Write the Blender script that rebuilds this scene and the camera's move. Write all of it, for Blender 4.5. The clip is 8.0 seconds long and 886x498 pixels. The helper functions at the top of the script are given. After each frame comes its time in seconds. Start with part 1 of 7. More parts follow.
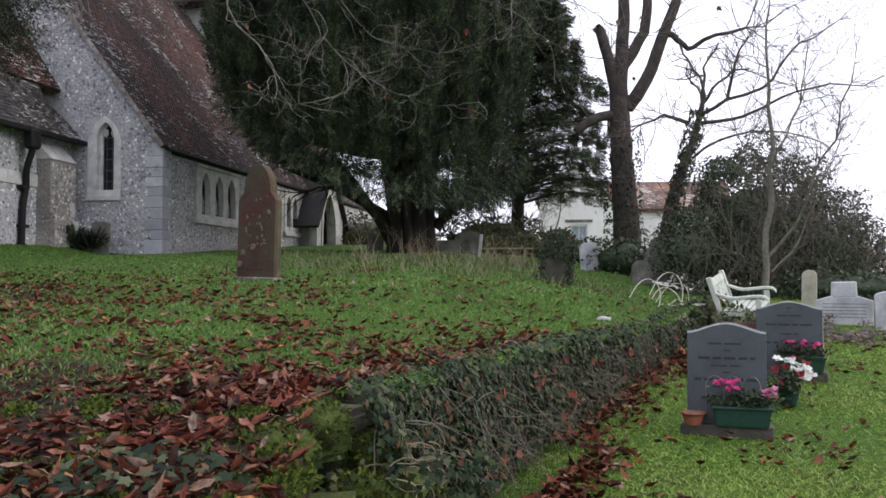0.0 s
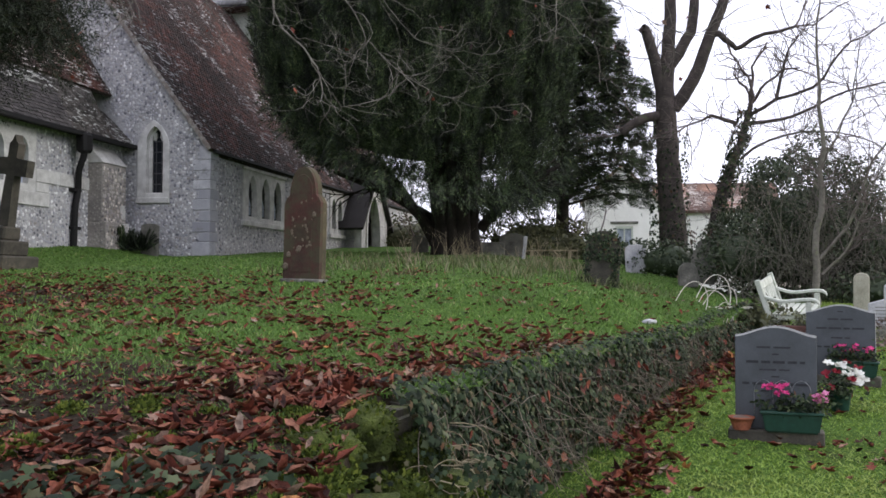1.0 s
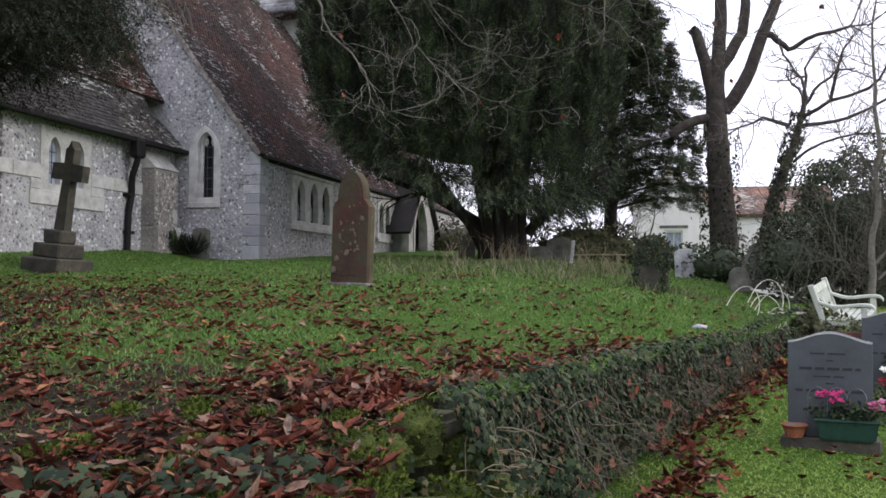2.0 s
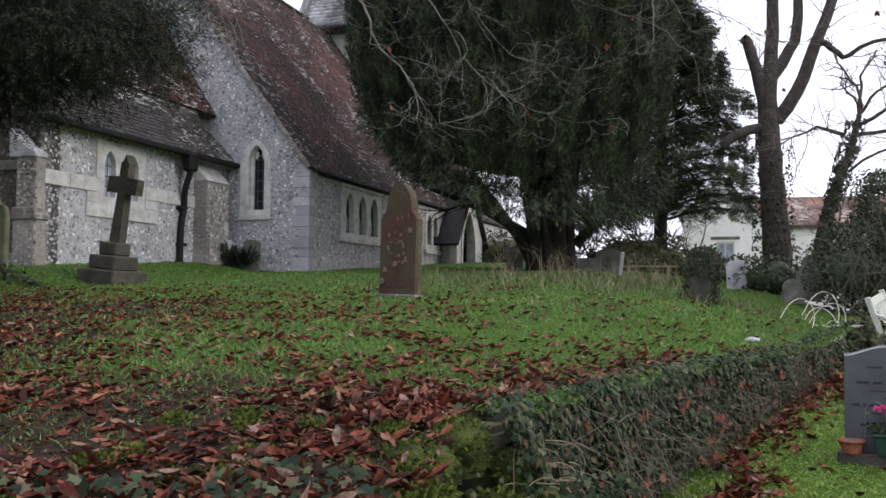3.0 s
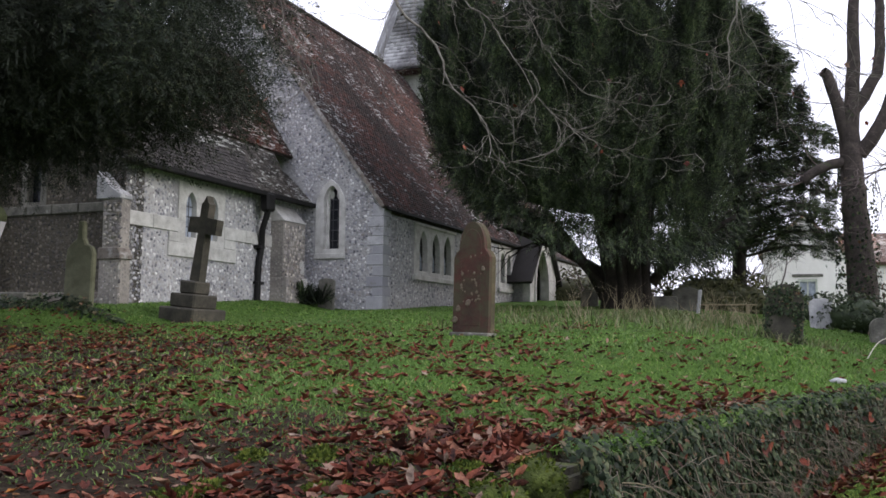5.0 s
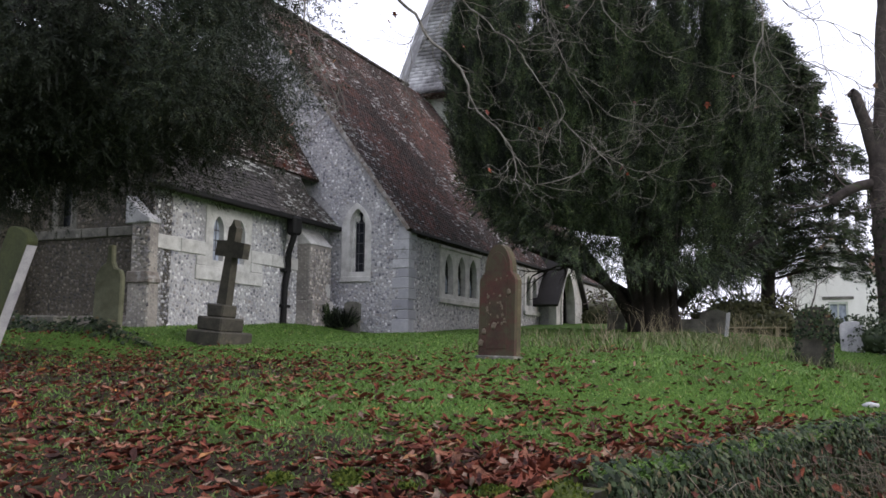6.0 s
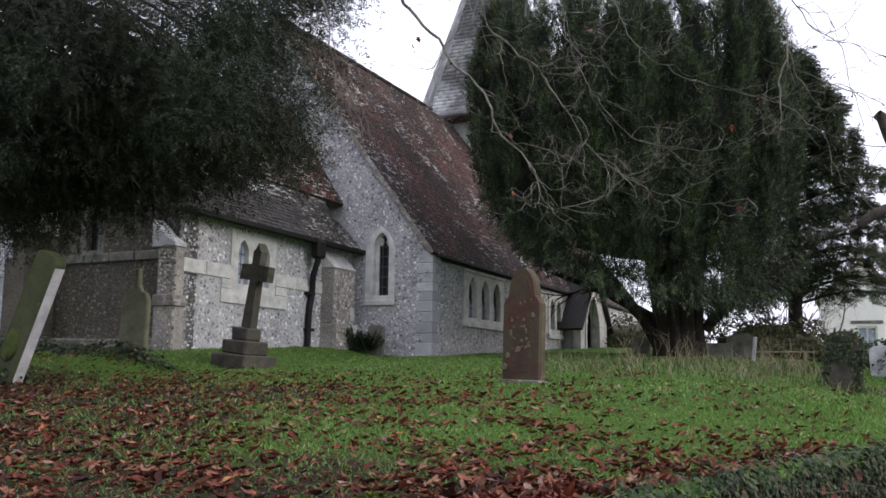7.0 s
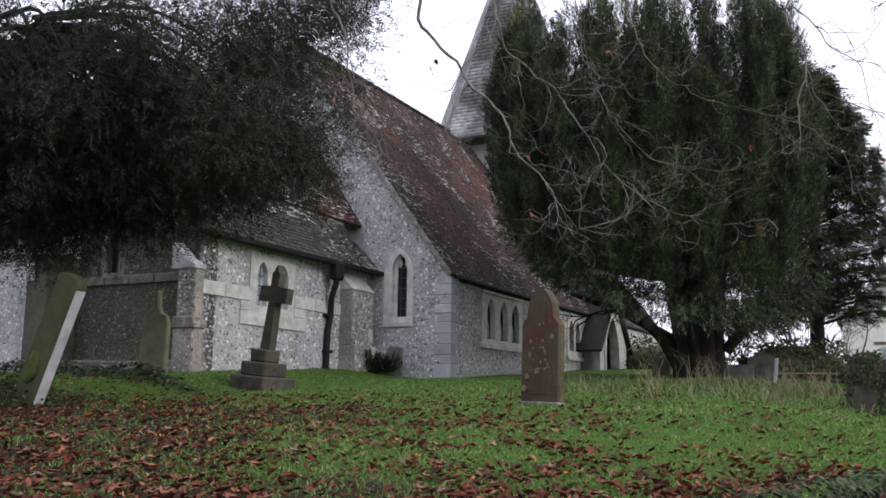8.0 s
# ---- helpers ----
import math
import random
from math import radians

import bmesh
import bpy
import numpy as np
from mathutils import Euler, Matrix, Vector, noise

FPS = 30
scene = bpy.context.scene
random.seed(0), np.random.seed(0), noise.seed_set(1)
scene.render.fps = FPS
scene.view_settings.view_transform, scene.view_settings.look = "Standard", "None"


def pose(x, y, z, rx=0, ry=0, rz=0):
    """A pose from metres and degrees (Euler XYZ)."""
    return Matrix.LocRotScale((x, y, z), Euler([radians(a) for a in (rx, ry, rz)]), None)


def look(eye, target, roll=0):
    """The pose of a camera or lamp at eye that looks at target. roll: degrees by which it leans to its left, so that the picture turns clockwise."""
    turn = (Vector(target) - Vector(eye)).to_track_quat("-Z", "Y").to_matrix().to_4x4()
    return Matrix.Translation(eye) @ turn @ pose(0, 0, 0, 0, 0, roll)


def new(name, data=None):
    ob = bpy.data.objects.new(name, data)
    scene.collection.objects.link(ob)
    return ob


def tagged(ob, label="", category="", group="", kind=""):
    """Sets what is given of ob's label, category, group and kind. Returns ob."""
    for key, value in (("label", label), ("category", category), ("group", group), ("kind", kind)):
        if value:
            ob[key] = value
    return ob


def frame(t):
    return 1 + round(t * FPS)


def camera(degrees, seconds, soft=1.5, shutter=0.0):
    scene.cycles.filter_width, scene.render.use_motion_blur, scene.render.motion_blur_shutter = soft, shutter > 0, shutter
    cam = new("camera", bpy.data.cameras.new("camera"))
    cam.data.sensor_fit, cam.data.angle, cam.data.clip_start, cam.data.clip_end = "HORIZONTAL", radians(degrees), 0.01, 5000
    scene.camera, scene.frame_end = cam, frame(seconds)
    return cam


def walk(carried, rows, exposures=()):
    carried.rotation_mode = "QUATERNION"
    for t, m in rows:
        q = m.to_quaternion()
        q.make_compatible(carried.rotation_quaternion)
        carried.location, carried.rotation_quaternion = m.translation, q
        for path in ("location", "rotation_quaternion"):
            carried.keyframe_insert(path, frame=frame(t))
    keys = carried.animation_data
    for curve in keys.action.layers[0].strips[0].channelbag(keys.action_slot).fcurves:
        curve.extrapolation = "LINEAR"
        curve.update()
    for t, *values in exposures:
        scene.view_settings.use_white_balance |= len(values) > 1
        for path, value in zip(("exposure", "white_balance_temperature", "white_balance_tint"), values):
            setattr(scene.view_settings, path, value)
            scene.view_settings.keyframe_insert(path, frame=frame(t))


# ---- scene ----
# ---------------------------------------------------------------- camera
EYE = Vector((0.0, 0.0, 1.85))
cam = camera(51.25, 8.0, soft=1.6)


def aim(yaw, pitch, roll):
    """The pose of the panning camera: yaw to its left, pitch up, roll leaning left, in degrees."""
    a, b = radians(yaw), radians(pitch)
    return look(EYE, EYE + Vector((-math.sin(a) * math.cos(b), math.cos(a) * math.cos(b), math.sin(b))), roll)


PAN = [
    # seconds, yaw, pitch, roll
    (0.0, 0.00, 1.90, 0.00),
    (0.5, 1.30, 1.95, 0.08),
    (1.0, 2.74, 2.02, 0.13),
    (1.5, 4.16, 2.09, 0.22),
    (3.0, 8.64, 2.97, 0.38),
    (3.5, 9.95, 3.49, 0.44),
    (4.0, 11.24, 4.09, 0.45),
    (4.5, 12.27, 4.68, 0.48),
    (6.0, 14.81, 6.71, 0.57),
    (6.5, 15.47, 7.47, 0.56),
    (7.0, 16.31, 8.15, 0.73),
    (7.5, 16.99, 8.74, 0.71),
    (8.0, 17.47, 9.46, 0.74),
]
walk(cam, [(t, aim(a, b, c)) for t, a, b, c in PAN])

# ---------------------------------------------------------------- light
world = bpy.data.worlds.new("overcast_sky")
scene.world = world
world.use_nodes = True
wn = world.node_tree
sky = wn.nodes.new("ShaderNodeTexSky")
sky.sky_type = "NISHITA"
sky.sun_disc = False
sky.sun_elevation, sky.sun_rotation = radians(24), radians(70)
sky.air_density, sky.dust_density, sky.ozone_density = 1.0, 6.0, 1.0
mixw = wn.nodes.new("ShaderNodeMix")
mixw.data_type = "RGBA"
mixw.inputs["Factor"].default_value = 0.82
mixw.inputs["B"].default_value = (9.4, 9.45, 11.1, 1)
wn.links.new(sky.outputs[0], mixw.inputs["A"])
wn.links.new(mixw.outputs["Result"], wn.nodes["Background"].inputs["Color"])
wn.nodes["Background"].inputs["Strength"].default_value = 0.178

sun = new("sun", bpy.data.lights.new("sun", "SUN"))
sun.data.energy, sun.data.angle, sun.data.color = 0.8, radians(20), (1.0, 0.98, 0.95)
sun.matrix_world = look((30, 5, 16), (0, 15, 2))
scene.view_settings.exposure = 0.0

# ---------------------------------------------------------------- materials
def shader(name, rough=0.85, metal=0.0, spec=0.35):
    """A new node material: its tree, its Principled node and a texture coordinate node."""
    m = bpy.data.materials.new(name)
    m.use_nodes = True
    t = m.node_tree
    b = t.nodes["Principled BSDF"]
    b.inputs["Roughness"].default_value = rough
    b.inputs["Metallic"].default_value = metal
    b.inputs["Specular IOR Level"].default_value = spec
    c = t.nodes.new("ShaderNodeTexCoord")
    return m, t, b, c


def tex_noise(t, vec, scale, detail=4.0, rough=0.6, stretch=None):
    n = t.nodes.new("ShaderNodeTexNoise")
    n.inputs["Scale"].default_value, n.inputs["Detail"].default_value, n.inputs["Roughness"].default_value = scale, detail, rough
    if stretch:
        mp = t.nodes.new("ShaderNodeMapping")
        mp.inputs["Scale"].default_value = stretch
        t.links.new(vec, mp.inputs["Vector"])
        vec = mp.outputs[0]
    t.links.new(vec, n.inputs["Vector"])
    return n.outputs["Fac"]


def ramp(t, fac, stops):
    """Colour (or grey) stops along a factor."""
    r = t.nodes.new("ShaderNodeValToRGB")
    e = r.color_ramp.elements
    while len(e) < len(stops):
        e.new(0.5)
    for el, (p, c) in zip(e, stops):
        el.position = p
        el.color = (*c, 1) if len(c) == 3 else (c[0], c[0], c[0], 1)
    t.links.new(fac, r.inputs["Fac"])
    return r.outputs["Color"]


def blend(t, fac, a, b, mode="MIX"):
    m = t.nodes.new("ShaderNodeMix")
    m.data_type, m.blend_type = "RGBA", mode
    for key, v in (("Factor", fac), ("A", a), ("B", b)):
        if isinstance(v, (int, float)):
            m.inputs[key].default_value = v
        elif isinstance(v, tuple):
            m.inputs[key].default_value = (*v, 1)
        else:
            t.links.new(v, m.inputs[key])
    return m.outputs["Result"]


def relief(t, b, fac, strength=0.5, distance=0.01):
    n = t.nodes.new("ShaderNodeBump")
    n.inputs["Strength"].default_value, n.inputs["Distance"].default_value = strength, distance
    t.links.new(fac, n.inputs["Height"])
    t.links.new(n.outputs[0], b.inputs["Normal"])


def island(t):
    return t.nodes.new("ShaderNodeNewGeometry").outputs["Random Per Island"]


def own(t):
    return t.nodes.new("ShaderNodeObjectInfo").outputs["Random"]


def weathered(name, base, dark, scale=6.0, rough=0.88, grain=60.0, bump=0.4, dist=0.006, moss=None, moss_at=0.62, spread=None):
    """Stone, paint, bark: two tones in patches, grain, and where given a growth in patches."""
    m, t, b, c = shader(name, rough)
    p = c.outputs["Object"]
    big = tex_noise(t, p, scale, 5, 0.65)
    col = blend(t, ramp(t, big, [(0.32, (0,)), (0.68, (1,))]), dark, base)
    fine = tex_noise(t, p, grain, 3, 0.7)
    col = blend(t, 0.35, col, ramp(t, fine, [(0.3, (0.25, 0.25, 0.25)), (0.7, (0.8, 0.8, 0.8))]), "OVERLAY")
    if spread:
        col = blend(t, ramp(t, own(t), [(0.0, (0,)), (1.0, (1,))]), col, spread)
    if moss:
        g = tex_noise(t, p, scale * 0.7, 6, 0.75)
        col = blend(t, ramp(t, g, [(moss_at - 0.06, (0,)), (moss_at + 0.06, (1,))]), col, moss)
    t.links.new(col, b.inputs["Base Color"])
    relief(t, b, fine, bump, dist)
    return m


def flint_wall(name="flint_and_lime_mortar", darkening=None):
    m, t, b, c = shader(name, 0.9)
    p = c.outputs["Object"]
    big = tex_noise(t, p, 0.9, 5, 0.65)
    col = blend(t, ramp(t, big, [(0.35, (0,)), (0.65, (1,))]), (0.27, 0.265, 0.27), (0.50, 0.49, 0.485))
    v = t.nodes.new("ShaderNodeTexVoronoi")
    v.inputs["Scale"].default_value = 15
    t.links.new(p, v.inputs["Vector"])
    cell = ramp(t, v.outputs["Color"], [(0.15, (0.16, 0.16, 0.18)), (0.45, (0.34, 0.34, 0.36)), (0.8, (0.6, 0.6, 0.6))])
    edge = ramp(t, v.outputs["Distance"], [(0.35, (0,)), (0.5, (1,))])
    col = blend(t, edge, blend(t, 0.6, col, cell), col)
    # multiplies the wall colour darker, for browner flint and for shade
    if darkening:
        col = blend(t, 1.0, col, darkening, "MULTIPLY")
    t.links.new(col, b.inputs["Base Color"])
    relief(t, b, v.outputs["Distance"], 0.6, -0.02)
    return m


def flint_stone(name="knapped_flint", darkening=None):
    m, t, b, c = shader(name, 0.55, spec=0.4)
    r = island(t)
    col = ramp(t, r, [(0.0, (0.10, 0.10, 0.115)), (0.18, (0.22, 0.22, 0.25)), (0.42, (0.40, 0.40, 0.43)), (0.68, (0.52, 0.52, 0.53)), (0.80, (0.26, 0.235, 0.22)), (0.88, (0.70, 0.69, 0.69)), (1.0, (0.80, 0.80, 0.79))])
    n = tex_noise(t, c.outputs["Object"], 40, 3)
    col = blend(t, 0.4, col, ramp(t, n, [(0.3, (0.3, 0.3, 0.3)), (0.7, (0.75, 0.75, 0.75))]), "OVERLAY")
    # same darker multiplier for the single flints
    if darkening:
        col = blend(t, 1.0, col, darkening, "MULTIPLY")
    t.links.new(col, b.inputs["Base Color"])
    return m


def roof_tile(name, tones, lichen, at, per_object=False):
    m, t, b, c = shader(name, 0.85, spec=0.3)
    p = c.outputs["Object"]
    col = ramp(t, own(t) if per_object else island(t), tones)
    big = tex_noise(t, p, 0.35, 5, 0.7)
    col = blend(t, ramp(t, big, [(0.44, (0,)), (0.60, (1,))]), blend(t, 0.75, col, (0.040, 0.036, 0.036)), col)
    spots = tex_noise(t, p, 4.2, 3, 0.7, (0.8, 3.4, 3.4))
    area = tex_noise(t, p, 0.55, 3, 0.6)
    both = t.nodes.new("ShaderNodeMath")
    both.operation = "MULTIPLY"
    t.links.new(spots, both.inputs[0])
    t.links.new(ramp(t, area, [(0.32, (0.80,)), (0.68, (1.16,))]), both.inputs[1])
    col = blend(t, ramp(t, both.outputs[0], [(at, (0,)), (at + 0.035, (1,))]), col, lichen)
    t.links.new(col, b.inputs["Base Color"])
    relief(t, b, tex_noise(t, p, 50, 3), 0.4, 0.004)
    return m


def leafy(name, tones, rough=0.55, spec=0.35, through_light=0.15, patch=None):
    """Foliage: each leaf or spray its own tone."""
    m, t, b, c = shader(name, rough, spec=spec)
    col = ramp(t, island(t), tones)
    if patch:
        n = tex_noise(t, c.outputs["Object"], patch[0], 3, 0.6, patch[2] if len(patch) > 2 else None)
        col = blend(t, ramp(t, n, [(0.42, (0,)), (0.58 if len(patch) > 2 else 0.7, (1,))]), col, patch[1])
    t.links.new(col, b.inputs["Base Color"])
    if through_light:
        b.inputs["Transmission Weight"].default_value = 0.0
        tr = t.nodes.new("ShaderNodeBsdfTranslucent")
        t.links.new(col, tr.inputs["Color"])
        mx = t.nodes.new("ShaderNodeMixShader")
        mx.inputs[0].default_value = through_light
        t.links.new(b.outputs[0], mx.inputs[1])
        t.links.new(tr.outputs[0], mx.inputs[2])
        t.links.new(mx.outputs[0], t.nodes["Material Output"].inputs["Surface"])
    return m


def withered():
    """Fallen leaves: each its own russet, mottled and darker along the veins, a little damp."""
    m, t, b, c = shader("fallen_leaves", 0.68, spec=0.2)
    p = c.outputs["Object"]
    col = ramp(t, island(t), [(0.0, (0.024, 0.011, 0.009)), (0.25, (0.080, 0.022, 0.014)), (0.5, (0.145, 0.036, 0.021)), (0.72, (0.19, 0.060, 0.034)), (0.86, (0.24, 0.11, 0.07)), (0.95, (0.23, 0.17, 0.13)), (1.0, (0.34, 0.14, 0.035))])
    mott = tex_noise(t, p, 38, 5, 0.75)
    col = blend(t, 0.9, col, ramp(t, mott, [(0.32, (0.12, 0.11, 0.11)), (0.5, (0.5, 0.5, 0.5)), (0.72, (0.86, 0.84, 0.82))]), "OVERLAY")
    t.links.new(col, b.inputs["Base Color"])
    relief(t, b, mott, 0.7, 0.012)
    return m


def plain(name, color, rough=0.6, metal=0.0, vary=0.25, scale=25.0, spec=0.4):
    m, t, b, c = shader(name, rough, metal, spec)
    n = tex_noise(t, c.outputs["Object"], scale, 4)
    lo = tuple(v * (1 - vary) for v in color)
    hi = tuple(min(1, v * (1 + vary)) for v in color)
    t.links.new(ramp(t, n, [(0.3, lo), (0.7, hi)]), b.inputs["Base Color"])
    relief(t, b, n, 0.2, 0.003)
    return m


def soil():
    """Turf and bare damp earth in patches."""
    m, t, b, c = shader("turf_and_earth", 0.97, spec=0.06)
    p = c.outputs["Object"]
    fine = tex_noise(t, p, 22, 6, 0.75)
    mid = tex_noise(t, p, 2.2, 5, 0.7)
    turf = blend(t, ramp(t, fine, [(0.35, (0,)), (0.65, (1,))]), (0.028, 0.056, 0.012), (0.095, 0.17, 0.034))
    earth = blend(t, ramp(t, fine, [(0.35, (0,)), (0.65, (1,))]), (0.010, 0.008, 0.006), (0.060, 0.046, 0.032))
    turf = blend(t, ramp(t, mid, [(0.56, (0,)), (0.70, (0.75,))]), turf, earth)
    at = t.nodes.new("ShaderNodeVertexColor")
    at.layer_name = "bare"
    k = t.nodes.new("ShaderNodeMath")
    k.operation = "MULTIPLY_ADD"
    t.links.new(tex_noise(t, p, 5.5, 5, 0.75), k.inputs[0])
    k.inputs[1].default_value = 1.2
    sh = t.nodes.new("ShaderNodeMath")
    sh.operation = "SUBTRACT"
    t.links.new(at.outputs["Color"], sh.inputs[0])
    sh.inputs[1].default_value = 0.6
    t.links.new(sh.outputs[0], k.inputs[2])
    col = blend(t, ramp(t, k.outputs[0], [(0.42, (0,)), (0.62, (1,))]), turf, earth)
    t.links.new(col, b.inputs["Base Color"])
    relief(t, b, fine, 0.8, 0.03)
    return m


def dark_glass(name, tint):
    m, t, b, c = shader(name, 0.15, spec=0.3)
    n = tex_noise(t, c.outputs["Object"], 6, 2)
    t.links.new(ramp(t, n, [(0.3, tuple(v * 0.6 for v in tint)), (0.7, tint)]), b.inputs["Base Color"])
    relief(t, b, n, 0.3, 0.01)
    return m


FLINT_WALL, FLINT = flint_wall(), flint_stone()
# browner flint for the east wall, with the yew's shade multiplied into it
SHADED_WALL, SHADED_FLINT = flint_wall("shaded_brown_flint_wall", (0.20, 0.18, 0.14)), flint_stone("shaded_brown_flint", (0.22, 0.19, 0.15))
DRESSED = weathered("dressed_limestone", (0.66, 0.65, 0.62), (0.40, 0.39, 0.37), 3.5, moss=(0.16, 0.17, 0.10), moss_at=0.68)
QUOIN = weathered("quoin_limestone", (0.58, 0.58, 0.59), (0.36, 0.36, 0.39), 2.5, moss=(0.22, 0.22, 0.20), moss_at=0.64, spread=(0.31, 0.31, 0.34))
RUBBLE = flint_wall("brown_flint_rubble", (0.78, 0.73, 0.66))
BROWN_FLINT = flint_stone("brown_stained_flint", (0.95, 0.87, 0.78))
BRICKY = weathered("mixed_brick_and_rubble", (0.26, 0.23, 0.20), (0.11, 0.09, 0.08), 5, moss=(0.36, 0.35, 0.33), moss_at=0.56)
TILE_NAVE = roof_tile("old_clay_tile", [(0.0, (0.060, 0.046, 0.046)), (0.45, (0.10, 0.062, 0.056)), (0.8, (0.16, 0.068, 0.054)), (1.0, (0.17, 0.11, 0.10))], (0.54, 0.54, 0.54), 0.60)
# near-black porch tile: moss and the roof's shade are both in the colour
TILE_DARK = roof_tile("mossy_shaded_tile", [(0.0, (0.016, 0.015, 0.013)), (1.0, (0.034, 0.030, 0.026))], (0.07, 0.07, 0.06), 0.66)
TILE_RED = roof_tile("red_clay_tile", [(0.0, (0.075, 0.032, 0.026)), (0.5, (0.125, 0.042, 0.030)), (1.0, (0.18, 0.066, 0.044))], (0.56, 0.52, 0.50), 0.60)
GREY_TONES = [(0.0, (0.045, 0.04, 0.038)), (0.5, (0.085, 0.075, 0.07)), (1.0, (0.15, 0.135, 0.125))]
TILE_GREY = roof_tile("lichened_stone_tile", GREY_TONES, (0.50, 0.50, 0.48), 0.575)
TILE_GREY_PIECE = roof_tile("lichened_stone_tile_piece", GREY_TONES, (0.50, 0.50, 0.48), 0.575, True)
SHINGLE = roof_tile("silvered_oak_shingle", [(0.0, (0.30, 0.30, 0.31)), (0.5, (0.42, 0.42, 0.43)), (1.0, (0.52, 0.52, 0.53))], (0.6, 0.6, 0.6), 0.72)
IRON = weathered("black_painted_iron", (0.009, 0.008, 0.008), (0.005, 0.005, 0.005), 8, 0.75)
OAK = weathered("dark_oak", (0.06, 0.045, 0.035), (0.025, 0.02, 0.016), 8)
LEAD_GLASS = dark_glass("leaded_glass", (0.020, 0.022, 0.028))
# pale base colour stands in for the sky reflected in the glass
SKY_GLASS = dark_glass("glass_with_painted_sky", (0.40, 0.44, 0.52))
LEAD = weathered("lead_came", (0.10, 0.10, 0.11), (0.05, 0.05, 0.05), 20)
SOIL = soil()
BARK_YEW = weathered("yew_bark", (0.038, 0.029, 0.024), (0.014, 0.011, 0.009), 6, bump=0.9, dist=0.03)
BARK_ASH = weathered("ash_bark", (0.085, 0.068, 0.060), (0.030, 0.025, 0.022), 5, bump=0.8, dist=0.02, moss=(0.07, 0.085, 0.04), moss_at=0.64)
BARK_PALE = weathered("pale_bark", (0.20, 0.185, 0.155), (0.09, 0.08, 0.065), 7, moss=(0.16, 0.18, 0.10), moss_at=0.6)
TWIG = weathered("lichened_twig", (0.26, 0.24, 0.21), (0.045, 0.04, 0.034), 5)
TWIG_FAR = weathered("winter_twig", (0.17, 0.135, 0.125), (0.09, 0.07, 0.066), 3)
# YEW's near-black upright streaks put the shade between shoots into the colour
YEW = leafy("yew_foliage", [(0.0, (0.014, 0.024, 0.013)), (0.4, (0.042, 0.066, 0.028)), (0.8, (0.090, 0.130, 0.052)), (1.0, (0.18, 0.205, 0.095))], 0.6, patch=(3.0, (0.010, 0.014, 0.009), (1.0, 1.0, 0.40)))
YEW_TIPS = leafy("yew_young_tips", [(0.0, (0.06, 0.09, 0.02)), (1.0, (0.20, 0.22, 0.05))])
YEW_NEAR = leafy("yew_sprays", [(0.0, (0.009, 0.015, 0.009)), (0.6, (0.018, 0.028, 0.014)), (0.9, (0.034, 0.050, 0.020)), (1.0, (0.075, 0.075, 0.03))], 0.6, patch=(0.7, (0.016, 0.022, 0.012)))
EVERGREEN = leafy("evergreen_shrub_leaves", [(0.0, (0.02, 0.032, 0.016)), (0.6, (0.045, 0.065, 0.032)), (1.0, (0.09, 0.11, 0.055))], 0.5)
HEDGE = leafy("hedge_leaves", [(0.0, (0.035, 0.040, 0.022)), (0.6, (0.08, 0.085, 0.04)), (1.0, (0.16, 0.16, 0.07))])
BROWN_HEDGE = leafy("russet_hedge_leaves", [(0.0, (0.05, 0.036, 0.028)), (0.6, (0.11, 0.075, 0.058)), (1.0, (0.19, 0.13, 0.10))])
IVY = leafy("ivy_leaves", [(0.0, (0.008, 0.014, 0.008)), (0.4, (0.020, 0.036, 0.016)), (0.75, (0.044, 0.066, 0.028)), (0.92, (0.10, 0.115, 0.060)), (1.0, (0.12, 0.06, 0.035))], 0.6, 0.16)
GRASS = leafy("grass_blades", [(0.0, (0.040, 0.092, 0.018)), (0.5, (0.106, 0.205, 0.035)), (0.9, (0.175, 0.305, 0.058)), (1.0, (0.32, 0.30, 0.14))], 0.6, patch=(0.6, (0.095, 0.165, 0.040)))
MOSSY_TURF = leafy("mown_mossy_turf", [(0.0, (0.135, 0.22, 0.031)), (0.5, (0.205, 0.32, 0.046)), (0.9, (0.25, 0.385, 0.060)), (1.0, (0.30, 0.40, 0.09))], 0.6, patch=(1.1, (0.27, 0.34, 0.075)))
DRY = leafy("dry_stalks", [(0.0, (0.16, 0.13, 0.08)), (1.0, (0.40, 0.34, 0.22))])
FALLEN = withered()
GRANITE = weathered("grey_granite", (0.078, 0.087, 0.097), (0.042, 0.047, 0.052), 2.4, 0.45, 220, 0.1, 0.001)
GRANITE_EDGE = weathered("pale_sawn_granite", (0.50, 0.50, 0.50), (0.40, 0.40, 0.40), 20, 0.7, 150)
CUT = plain("dark_cut_letters", (0.026, 0.028, 0.032), 0.8)
SANDSTONE = weathered("red_sandstone", (0.092, 0.034, 0.026), (0.028, 0.020, 0.015), 2.2, moss=(0.060, 0.052, 0.030), moss_at=0.50)
SANDSTONE_EDGE = weathered("lichened_sandstone_edge", (0.11, 0.09, 0.05), (0.045, 0.04, 0.022), 4, moss=(0.28, 0.25, 0.18), moss_at=0.64)
LICHEN = weathered("pale_lichen", (0.19, 0.155, 0.11), (0.08, 0.06, 0.045), 14)
OLD_STONE = weathered("weathered_headstone", (0.19, 0.18, 0.155), (0.07, 0.07, 0.06), 4, moss=(0.36, 0.35, 0.32), moss_at=0.64)
PALE_STONE = weathered("pale_headstone", (0.50, 0.50, 0.50), (0.30, 0.30, 0.32), 4, moss=(0.22, 0.22, 0.18), moss_at=0.68)
